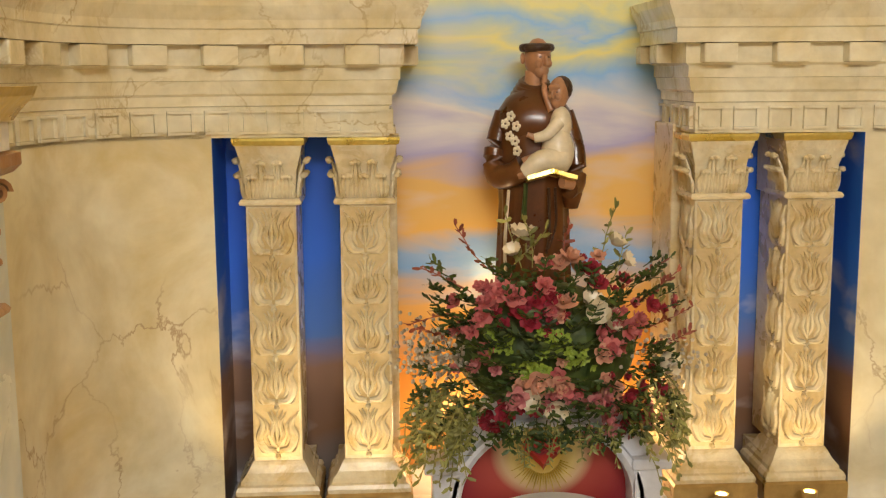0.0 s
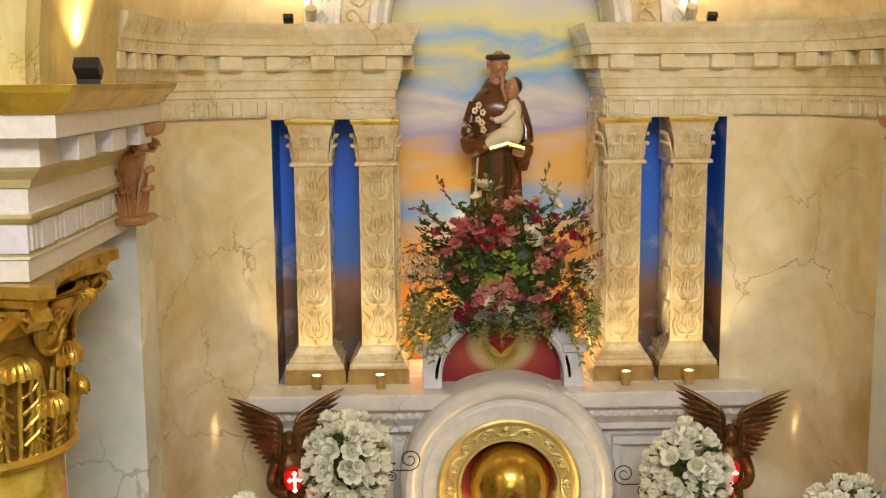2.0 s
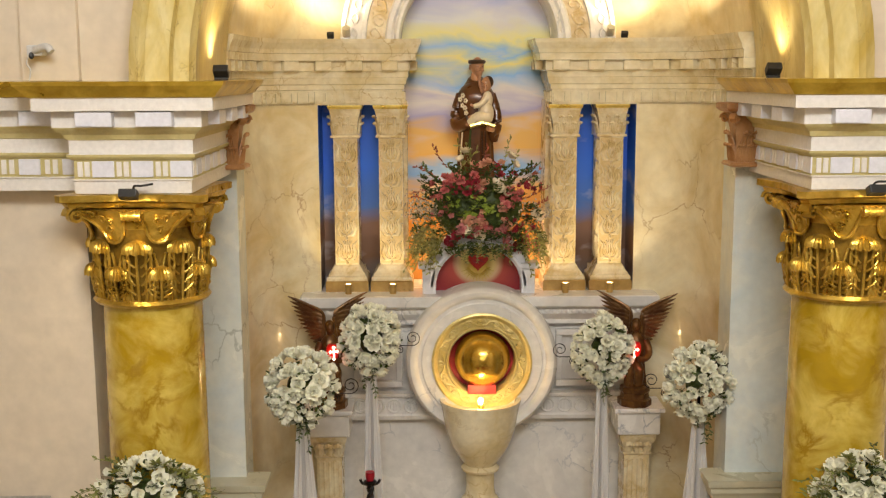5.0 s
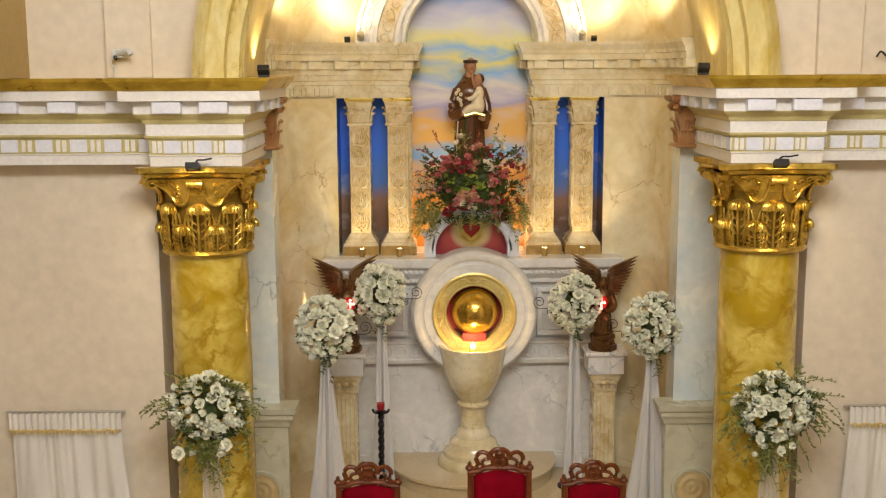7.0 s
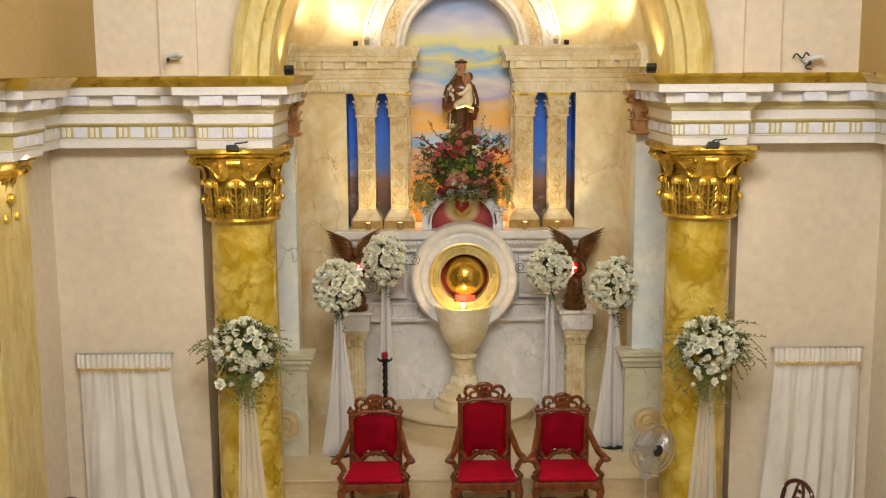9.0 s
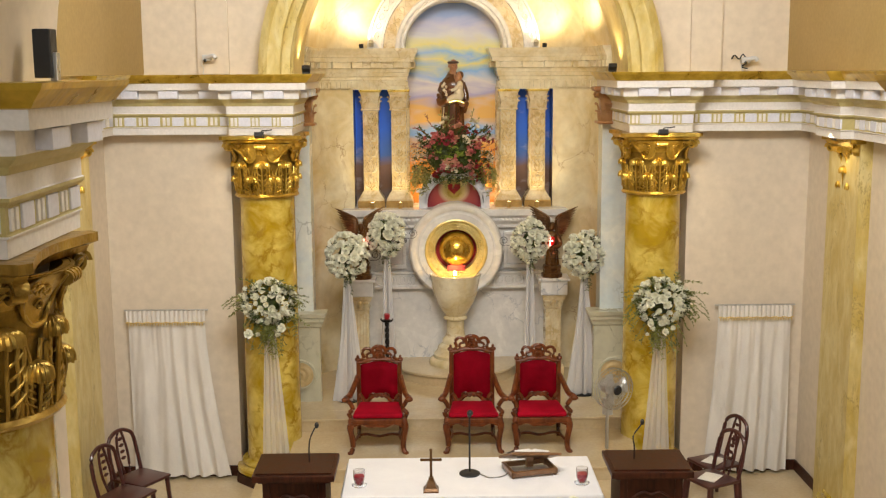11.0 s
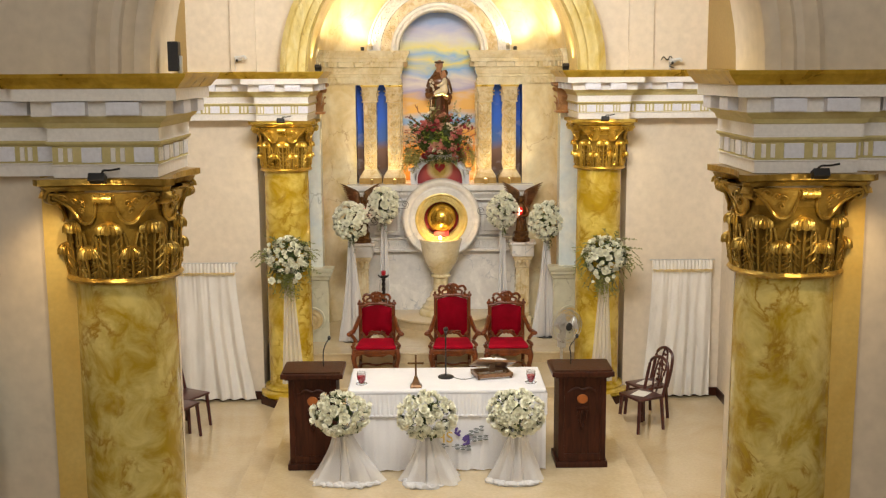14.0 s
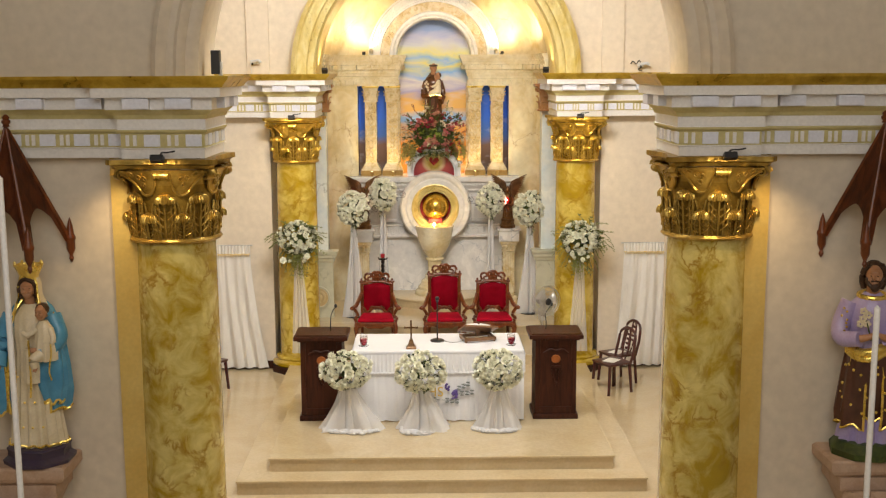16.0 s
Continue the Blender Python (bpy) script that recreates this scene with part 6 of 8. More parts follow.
def rose_ball(ob, centre, radii, count, rng, size=1.0, gap=0.35):
    c = Vector(centre)
    pts = []
    total = int(count * 2 / (1 + gap)) + 1
    turn = rng.uniform(0, 6)
    for k in range(total):
        # even spiral about the forward axis, loosened by hand
        y = -1 + (k + 0.5) * 2 / total
        if y > gap:
            break
        a = turn + k * 2.39996
        w = math.sqrt(1 - y * y)
        v = Vector((w * math.cos(a), y, w * math.sin(a))) + Vector((rng.gauss(0, 0.06), rng.gauss(0, 0.06), rng.gauss(0, 0.06)))
        pts.append(v.normalized())
    for v in pts:
        p = c + Vector((v.x * radii[0], v.y * radii[1], v.z * radii[2])) * rng.uniform(0.84, 1.08)
        q = (v + Vector((rng.uniform(-0.3, 0.3), rng.uniform(-0.3, 0.1), rng.uniform(-0.3, 0.3)))).to_track_quat("Z", "X").to_matrix().to_4x4()
        share("white_rose", rng.choice(WHITE_ROSES), ob, Matrix.Translation(p) @ q @ pose(0, 0, 0, 0, 0, rng.uniform(0, 360)) @ Matrix.Scale(size * rng.uniform(0.8, 1.2), 4))
    return pts


def ball_foliage(ob, centre, radii, rng, sprays, long_leaf=0.0):
    random.seed(rng.randint(0, 9999))
    c = Vector(centre)
    bm = bmesh.new()
    blob(bm, c, (radii[0] * 0.5, radii[1] * 0.5, radii[2] * 0.5), seg=12)
    for _ in range(sprays):
        v = Vector((rng.gauss(0, 1), -abs(rng.gauss(0, 0.6)), rng.gauss(0, 1))).normalized()
        p = c + Vector((v.x * radii[0], v.y * radii[1], v.z * radii[2])) * 0.78
        sprig(bm, p * 0.85 + c * 0.15, v + Vector((0, 0, -0.25)), 0.09, 0.045, 3)
    part("foliage", bm, M_LEAF, ob, "dark green leaves")
    if long_leaf:
        bm = bmesh.new()
        for k in range(46):
            a = rng.uniform(0, 2 * math.pi)
            v = Vector((math.cos(a), rng.uniform(-0.5, -0.1), math.sin(a)))
            p = c + Vector((v.x * radii[0], -radii[1] * 0.4, v.z * radii[2])) * 0.85
            sprig(bm, p, v, long_leaf * rng.uniform(0.35, 1.0), 0.034, 9, droop=0.12)
        for k in range(16):
            sprig(bm, c + Vector((rng.uniform(-0.08, 0.08), -radii[1] * 0.6, -radii[2] * 0.8)), (rng.uniform(-0.4, 0.4), -0.1, -1), long_leaf * rng.uniform(0.6, 1.3), 0.034, 8)
        part("trailing_sprays", bm, M_OLIVELEAF2, ob, "thin olive green sprays")


M_OLIVELEAF2 = mat("olive_green_leaf", (0.13, 0.15, 0.03), 0.5, other=(0.22, 0.23, 0.06), scale=12, bump=0.1, island=0.3)


def tulle_cone(ob, x, y, top, low, r0, r1, folds=9, puddle=0.0, material=None, depth=0.6, lean=0.0):
    """Gathered tulle that falls from a knot and widens to the floor in soft folds."""
    bm = bmesh.new()
    n, seg = 18, 72
    rings = []
    for i in range(n + 1):
        u = i / n
        z = top + (low - top) * u
        r = r0 + (r1 - r0) * u ** 1.35
        row = []
        for k in range(seg):
            a = 2 * math.pi * k / seg
            f = 1 + (0.10 + 0.12 * u) * math.sin(folds * a + 2 * u) + 0.07 * math.sin((folds * 2 + 1) * a) + 0.16 * u * math.sin(2 * a + x * 5) + 0.10 * u * math.sin(3 * a + x * 9)
            row.append(bm.verts.new((x + lean * u + math.cos(a) * r * f, y + math.sin(a) * r * f * depth, z + 0.012 * math.sin(5 * a) * u)))
        rings.append(row)
    for a, b in zip(rings, rings[1:]):
        for k in range(seg):
            bm.faces.new((a[k], a[(k + 1) % seg], b[(k + 1) % seg], b[k]))
    part("tulle", bm, material or M_TULLE, ob, "sheer white tulle drape", True)
    if puddle:
        # the hem lies on the floor in rumpled rolls
        bm = bmesh.new()
        rng = random.Random(int(abs(x) * 1000))
        for k in range(7):
            a0 = math.pi + rng.uniform(-0.2, 2.2)
            span, rr = rng.uniform(0.5, 1.1), rng.uniform(0.92, 1.3)
            pts = []
            for i in range(9):
                a = a0 + span * i / 8
                q = r1 * rr * (1 + 0.10 * math.sin(3.7 * i + k))
                pts.append((x + lean + math.cos(a) * q, y + math.sin(a) * q * depth, low + 0.02 + 0.012 * math.sin(2.3 * i + k)))
            tube(bm, pts, rng.uniform(0.022, 0.04), 10, rng.uniform(0.4, 0.9))
        bmesh.ops.scale(bm, vec=(1, 1, 0.8), space=Matrix.Translation((0, 0, -low)), verts=bm.verts)
        part("tulle_puddle", bm, M_TULLE, ob, "bunched tulle on the floor", True)


def wire_scroll(ob, x, y, z, s):
    """A wire that leaves the ball in a long bow and ends in a spiral, with a smaller curl on its stem."""
    def spiral(cx, cz, r, a0, turns, way):
        out = []
        for k in range(26):
            u = k / 25
            a = a0 + way * u * turns * 2 * math.pi
            q = r * (1 - 0.78 * u)
            out.append((s * (cx + math.cos(a) * q), 0, cz + math.sin(a) * q))
        return out
    bm = bmesh.new()
    main = [(0.0, 0, -0.01), (s * 0.06, 0, -0.035), (s * 0.12, 0, -0.04)] + spiral(0.175, 0.02, 0.062, -1.9, 1.7, 1)
    curl = [(s * 0.02, 0, -0.02), (s * 0.06, 0, -0.045)] + spiral(0.075, -0.075, 0.028, 1.2, 1.4, -1)
    for pts in (main, curl):
        tube(bm, [(x + p[0], y, z + p[2]) for p in pts], 0.0035, 5)
    part("wire_scroll", bm, M_IRON, ob, "thin curled iron wire")


def flower_stand(x, y, z, radii, seed, s, floor, wide):
    ob = thing("flower_stand", "ball of white roses on a tulle-draped stand", "flowers", group="white flower stands of the altar")
    rng = random.Random(seed)
    rose_ball(ob, (x, y, z), radii, 78, rng, 1.12)
    ball_foliage(ob, (x, y, z), radii, rng, 46)
    bm = bmesh.new()
    tube(bm, [(x, y, floor), (x, y, z - radii[2] * 0.5)], 0.012, 8)
    part("pole", bm, M_IRON, ob, "thin dark pole")
    bm = turned([(0, floor), (0.14, floor), (0.14, floor + 0.012), (0.02, floor + 0.03), (0, floor + 0.03)], 20, cx=x, cy=y)
    part("foot", bm, M_IRON, ob, "", True)
    tulle_cone(ob, x, y, z - radii[2] * 0.8, floor + 0.008, 0.035, wide)
    wire_scroll(ob, x + s * radii[0] * 0.8, y + 0.03, z - 0.02, s)
    bm = bmesh.new()
    random.seed(seed)
    for k in range(3):
        sprig(bm, (x + rng.uniform(-0.05, 0.08), y - 0.1, z - radii[2] * 0.8), (0.1, -0.1, -1), rng.uniform(0.1, 0.28), 0.03, 7)
    part("trailing_leaf", bm, M_LEAF, ob)


flower_stand(-1.29, 3.45, 2.37, (0.205, 0.19, 0.235), 1, 1, 0.62, 0.17)
flower_stand(-0.85, 4.30, 2.50, (0.185, 0.17, 0.235), 2, 1, 0.62, 0.09)
flower_stand(0.94, 4.30, 2.40, (0.185, 0.17, 0.235), 3, -1, 0.62, 0.09)
flower_stand(1.53, 3.62, 2.34, (0.205, 0.19, 0.235), 4, -1, 0.62, 0.17)


def column_bouquet(x, y, z, seed, lean):
    ob = thing("column_bouquet", "white rose bouquet with wild sprays tied to a column", "flowers", group="bouquets on the columns")
    rng = random.Random(seed)
    rose_ball(ob, (x, y, z + 0.02), (0.25, 0.17, 0.205), 74, rng, 1.08)
    for k in range(7):
        p = Vector((x + rng.uniform(-0.22, 0.22), y - rng.uniform(0.06, 0.14), z - rng.uniform(0.17, 0.30)))
        share("white_rose", rng.choice(WHITE_ROSES), ob, Matrix.Translation(p) @ pose(0, 0, 0, rng.uniform(60, 130), 0, rng.uniform(-40, 40)) @ Matrix.Scale(rng.uniform(0.7, 1.0), 4))
    ball_foliage(ob, (x, y, z), (0.27, 0.17, 0.235), rng, 110, 0.30)
    bm = bmesh.new()
    n, seg = 16, 14
    rows = []
    for i in range(n + 1):
        u = i / n
        w = 0.05 + 0.10 * u
        rows.append([bm.verts.new((x + lean * u + (k / seg - 0.5) * 2 * w, y + 0.02 + 0.012 * math.sin(k * 1.9 + u), z - 0.2 - (z - 0.55) * u)) for k in range(seg + 1)])
    for a, b in zip(rows, rows[1:]):
        for k in range(seg):
            bm.faces.new((a[k], a[k + 1], b[k + 1], b[k]))
    bmesh.ops.recalc_face_normals(bm, faces=bm.faces)
    part("tulle", bm, M_TULLE, ob, "hanging white tulle", True)


column_bouquet(-2.03, 2.14, 2.08, 21, 0.03)
column_bouquet(2.15, 2.14, 2.05, 22, -0.02)


# ---- altar table ----
def frill(path, z0, z1, amp, waves, bm=None, flare=0.0):
    """A gathered cloth hanging along a plan polyline."""
    bm = bm or bmesh.new()
    pts, dist = [], 0.0
    for a, b in zip(path, path[1:]):
        d = Vector((b[0] - a[0], b[1] - a[1]))
        n = max(2, int(d.length / 0.012))
        nor = Vector((-d.y, d.x)).normalized()
        for k in range(n):
            pts.append((Vector(a) + d * k / n, nor, dist + d.length * k / n))
        dist += d.length
    rows = []
    m = 7
    for i in range(m + 1):
        u = i / m
        row = []
        for p, nor, s in pts:
            w = amp * (0.35 + 0.65 * u) * (math.sin(s * waves) + 0.5 * math.sin(s * waves * 1.73 + 1) + 0.4 * math.sin(s * waves * 0.37))
            q = p + nor * (w + flare * u)
            row.append(bm.verts.new((q.x, q.y, z0 + (z1 - z0) * u + 0.006 * math.sin(s * waves * 0.5) * u)))
        rows.append(row)
    for a, b in zip(rows, rows[1:]):
        for k in range(len(pts) - 1):
            bm.faces.new((a[k], a[k + 1], b[k + 1], b[k]))
    return bm


def altar_table():
    ob = thing("altar_table", "altar table under a white cloth with a gathered skirt", "table")
    x0, x1, y0, y1 = -1.03, 1.04, -1.10, -0.20
    part("tabletop", boxed(x0 + 0.03, y0 + 0.03, 1.15, x1 - 0.03, y1 - 0.03, 1.188), M_DARKWOOD, ob)
    for lx, ly in ((x0 + 0.1, y0 + 0.1), (x1 - 0.1, y0 + 0.1), (x0 + 0.1, y1 - 0.1), (x1 - 0.1, y1 - 0.1)):
        part("leg", boxed(lx - 0.04, ly - 0.04, 0.32, lx + 0.04, ly + 0.04, 1.15), M_DARKWOOD, ob)
    bm = boxed(x0, y0, 1.155, x1, y1, 1.205, bevel=0.018)
    part("tablecloth", bm, M_CLOTH, ob, "smooth white cloth top")
    ring = [(x0, y1), (x0, y0), (x1, y0), (x1, y1)]
    # outward is to the right of this run
    skirt = part("gathered_skirt", frill(ring[::-1], 1.14, 0.335, 0.004, 70), M_CLOTH, ob, "long gathered white skirt", True)
    ring2 = [(x0 - 0.012, y1), (x0 - 0.012, y0 - 0.012), (x1 + 0.012, y0 - 0.012), (x1 + 0.012, y1)]
    frilled = part("short_frill", frill(ring2[::-1], 1.165, 0.93, 0.006, 130), M_CLOTH, ob, "short frilled valance", True)
    bm = bmesh.new()
    for k in range(44):
        blob(bm, (x0 - 0.005 + (x1 - x0 + 0.01) * (k + 0.5) / 44, y0 - 0.016, 0.932), (0.024, 0.006, 0.018), seg=8)
    part("scalloped_hem", bm, M_CLOTH, frilled, "", True)
    # embroidery
    data = bpy.data.curves.new("letters", "FONT")
    data.body, data.size, data.extrude = "IHS", 0.17, 0.004
    data.align_x = "CENTER"
    tmp = bpy.data.objects.new("letters", data)
    scene.collection.objects.link(tmp)
    bpy.context.view_layer.update()
    mesh = bpy.data.meshes.new_from_object(tmp)
    bpy.data.objects.remove(tmp)
    mesh.materials.clear()
    mesh.materials.append(M_YELLOWPAINT)
    share("embroidered_letters", mesh, skirt, pose(-0.055, -1.128, 0.645, 90, 0, 0))
    bm = bmesh.new()
    rng = random.Random(6)
    for _ in range(22):
        blob(bm, (0.205 + rng.uniform(-0.03, 0.03), -1.122, 0.655 + rng.uniform(-0.06, 0.06)), (0.015, 0.006, 0.015), seg=8)
    for _ in range(12):
        blob(bm, (0.115 + rng.uniform(-0.025, 0.025), -1.122, 0.76 + rng.uniform(-0.04, 0.04)), (0.014, 0.006, 0.014), seg=8)
    part("embroidered_grapes", bm, M_GRAPE, skirt, "purple embroidered grapes", True)
    bm = bmesh.new()
    random.seed(3)
    for p, w in (((0.20, -1.122, 0.72), (1, 0, 0.45)), ((0.23, -1.122, 0.67), (1, 0, 0.12)), ((0.02, -1.122, 0.60), (-0.9, 0, 0.05)), ((0.05, -1.122, 0.60), (0.9, 0, -0.1))):
        q = Vector(w).normalized()
        pts = [Vector(p) + q * t * 0.2 for t in (0, 0.33, 0.66, 1)]
        tube(bm, pts, 0.004, 5)
        for t in (0.3, 0.6, 0.9):
            c = Vector(p) + q * t * 0.2
            blob(bm, c + Vector((0, 0, 0.02)), (0.026, 0.004, 0.010), seg=8)
            blob(bm, c + Vector((0, 0, -0.02)), (0.026, 0.004, 0.010), seg=8)
    part("embroidered_vine", bm, M_SAGE, skirt, "grey-green embroidered vine")
    return ob


M_GRAPE = mat("purple_thread", (0.10, 0.06, 0.25), 0.7, bump=0.2)
M_SAGE = mat("sage_thread", (0.18, 0.20, 0.20), 0.7, bump=0.2)
altar_table()


def altar_bouquet(x, y, z, seed, low, r1, lean):
    ob = thing("altar_bouquet", "round bouquet of white roses with a tulle skirt", "flowers", group="bouquets before the altar table")
    rng = random.Random(seed)
    rose_ball(ob, (x, y, z), (0.26, 0.19, 0.19), 80, rng, 1.08)
    ball_foliage(ob, (x, y, z), (0.25, 0.18, 0.19), rng, 50)
    bm = bmesh.new()
    tube(bm, [(x, y, 0.32), (x, y, z - 0.08)], 0.012, 8)
    part("pole", bm, M_IRON, ob, "thin dark pole")
    tulle_cone(ob, x, y, z - 0.14, low, 0.07, r1, 8, 0.035, lean=lean)


altar_bouquet(-1.08, -1.36, 1.05, 31, 0.33, 0.30, 0.05)
altar_bouquet(-0.21, -1.40, 1.03, 32, 0.33, 0.30, 0.06)
altar_bouquet(0.71, -1.38, 1.04, 33, 0.33, 0.25, 0.0)

# things on the altar table
for x in (-0.90, 0.90):
    ob = thing("votive_candle", "red candle in a clear glass on a saucer", "candle", pose(x, -0.86, 1.205), group="votive candles")
    part("saucer", turned([(0, 0.002), (0.055, 0.002), (0.062, 0.012), (0.05, 0.01), (0, 0.008)], 24), M_GLASS, ob, "clear glass saucer", True).visible_shadow = False
    part("glass", turned([(0, 0.010), (0.028, 0.012), (0.044, 0.05), (0.048, 0.09), (0.047, 0.135), (0.044, 0.135), (0.044, 0.09), (0.040, 0.052), (0.026, 0.018), (0, 0.016)], 28), M_GLASS, ob, "clear glass cup", True).visible_shadow = False
    part("wax", turned([(0, 0.020), (0.025, 0.021), (0.039, 0.053), (0.043, 0.088), (0, 0.09)], 24), M_REDWAX, ob, "red wax", True)
ob = thing("crucifix", "small bronze standing crucifix on a flared foot", "crucifix", pose(-0.32, -0.97, 1.205))
part("foot", square_rings(bmesh.new(), [(0.062, 0.0), (0.060, 0.012), (0.045, 0.03), (0.022, 0.09), (0.018, 0.11)]), M_BRONZE, ob)
bm = boxed(-0.010, -0.007, 0.11, 0.010, 0.007, 0.33, bevel=0.003)
box(bm, -0.075, -0.0068, 0.245, 0.075, 0.0068, 0.265, bevel=0.003)
for c in ((-0.075, 0.255), (0.075, 0.255), (0, 0.335)):
    blob(bm, (c[0], 0, c[1]), (0.013, 0.009, 0.013), seg=8)
part("cross", bm, M_BRONZE, ob)


def desk_microphone(x, y, z, h, label):
    ob = thing("microphone", label, "microphone", pose(x, y, z))
    part("stand_base", turned([(0, 0.0), (0.085, 0.0), (0.087, 0.012), (0.07, 0.022), (0, 0.025)], 28), M_BLACK, ob, "", True)
    bm = bmesh.new()
    tube(bm, [(0, 0, 0.02), (0, 0, h)], 0.008, 8)
    part("rod", bm, M_BLACK, ob)
    bm = bmesh.new()
    tube(bm, [(0, 0.0, h), (0, -0.03, h + 0.03), (0, -0.11, h + 0.06)], 0.016, 10, 1.4)
    blob(bm, (0, -0.12, h + 0.064), (0.026, 0.03, 0.026), seg=12)
    part("capsule", bm, M_BLACK, ob, "", True)


desk_microphone(0.0, -0.62, 1.205, 0.50, "black microphone on a round table stand")
ob = thing("cable", "thin grey microphone cable lying on the cloth", "cable")
bm = bmesh.new()
tube(bm, [(0.06, -0.60, 1.212), (0.16, -0.72, 1.212), (0.28, -0.68, 1.212), (0.36, -0.52, 1.212), (0.34, -0.36, 1.212), (0.40, -0.22, 1.212)], 0.005, 6)
part("cord", bm, M_STEEL, ob)


def book_stand():
    ob = thing("book_stand", "varnished wooden missal stand tilted open", "book stand", pose(0.50, -0.58, 1.205, 0, 0, 14))
    bm = bmesh.new()
    for a in ((-0.20, -0.14, 0.02, 0.20, -0.11, 0.06), (-0.20, 0.11, 0.02, 0.20, 0.14, 0.06), (-0.20, -0.14, 0.021, -0.17, 0.14, 0.059), (0.17, -0.14, 0.021, 0.20, 0.14, 0.059)):
        box(bm, *a, bevel=0.004)
    part("base_frame", bm, M_BOOKWOOD, ob)
    for lx, ly in ((-0.18, -0.12), (0.18, -0.12), (-0.18, 0.12), (0.18, 0.12)):
        bm = bmesh.new()
        blob(bm, (lx, ly, 0.012), (0.016, 0.016, 0.012), seg=10)
        part("foot", bm, M_BOOKWOOD, ob, "", True)
    bm = boxed(-0.22, -0.16, -0.012, 0.22, 0.16, 0.012, bevel=0.006)
    part("rest", bm, M_BOOKWOOD, ob, m=pose(0.0, -0.01, 0.145, -24, 6, 0))
    bm = boxed(-0.03, -0.02, 0.05, 0.03, 0.02, 0.14, bevel=0.005)
    part("prop", bm, M_BOOKWOOD, ob)
    book = thing("open_book", "open missal with pale pages on the stand", "book", pose(0.50, -0.58, 1.205, 0, 0, 14) @ pose(-0.02, -0.005, 0.166, -24, 6, 0))
    bm = bmesh.new()
    rows = []
    for i in range(13):
        u = i / 12 * 2 - 1
        rows.append([bm.verts.new((u * 0.15, y, z)) for y, z in ((-0.11, 0), (-0.11, 0.012 + 0.018 * (1 - abs(u)) * (abs(u) > 0.05)), (0.11, 0.012 + 0.018 * (1 - abs(u)) * (abs(u) > 0.05)), (0.11, 0))])
    for a, b in zip(rows, rows[1:]):
        for k in range(3):
            bm.faces.new((a[k], a[k + 1], b[k + 1], b[k]))
    part("pages", bm, M_PAPER, book)
    part("cover", boxed(-0.158, -0.116, -0.006, 0.158, 0.116, 0.0), M_CHAIRPLASTIC, book, "dark cover")


book_stand()


# ---- lecterns ----
def lectern(x, s):
    ob = thing("lectern", "dark varnished wooden lectern with a copper medallion", "lectern", pose(x, -0.80, 0.32) @ Matrix.Diagonal((1, 1, 0.915, 1)), group="lecterns")
    part("base_moulding", boxed(-0.275, -0.245, 0, 0.275, 0.22, 0.075, bevel=0.012), M_DARKWOOD, ob)
    body = part("body", boxed(-0.25, -0.22, 0.075, 0.25, 0.20, 1.08), M_DARKWOOD, ob)
    for q in (-1, 1):
        part("stile", boxed(q * 0.22 - 0.03, -0.232, 0.08, q * 0.22 + 0.03, -0.218, 1.075, bevel=0.003), M_DARKWOOD, body)
    part("rail", boxed(-0.19, -0.232, 0.98, 0.19, -0.218, 1.075, bevel=0.003), M_DARKWOOD, body)
    part("rail", boxed(-0.19, -0.232, 0.08, 0.19, -0.218, 0.17, bevel=0.003), M_DARKWOOD, body)
    bm = bmesh.new()
    tube(bm, [(-0.15, -0.225, 0.90), (-0.07, -0.228, 0.955), (0, -0.23, 0.935), (0.07, -0.228, 0.955), (0.15, -0.225, 0.90)], 0.012, 6)
    part("carved_arch", bm, M_DARKWOOD, body)
    bm = boxed(-0.06, -0.236, 0.70, 0.06, -0.22, 0.73, bevel=0.003)
    tube(bm, [(-0.05, -0.23, 0.68), (0, -0.236, 0.48), (0.05, -0.23, 0.68)], 0.011, 6)
    tube(bm, [(0, -0.236, 0.68), (0, -0.236, 0.44)], 0.012, 6, 0.4)
    part("carved_drop", bm, M_DARKWOOD, body)
    part("medallion", facing([(0, 0.012), (0.05, 0.012), (0.058, 0.0)], 28), M_COPPER, body, "round copper medallion", m=pose(0, -0.222, 0.82))
    part("top_slab", boxed(-0.325, -0.29, 1.10, 0.325, 0.25, 1.155, bevel=0.008), M_DARKWOOD, ob)
    part("reading_desk", boxed(-0.30, -0.25, 1.157, 0.30, 0.22, 1.168, bevel=0.004), M_DARKWOOD, ob)
    part("cornice_strip", boxed(-0.285, -0.252, 1.075, 0.285, 0.225, 1.10, bevel=0.008), M_DARKWOOD, ob)
    mic = thing("gooseneck_microphone", "thin black gooseneck microphone on a lectern", "microphone", pose(x + s * 0.10, -0.80, 1.403), group="gooseneck microphones")
    bm = bmesh.new()
    tube(bm, [(0, 0, -0.015), (0, 0, 0.09), (0.01 * s, 0.0, 0.18), (0.04, 0.01, 0.25), (0.06, 0.02, 0.28)], 0.006, 8)
    part("neck", bm, M_BLACK, mic)
    bm = bmesh.new()
    blob(bm, (0.065, 0.02, 0.29), (0.018, 0.018, 0.026), seg=12)
    part("head", bm, M_BLACK, mic, "", True)


lectern(-1.405, 1)
lectern(1.43, -1)


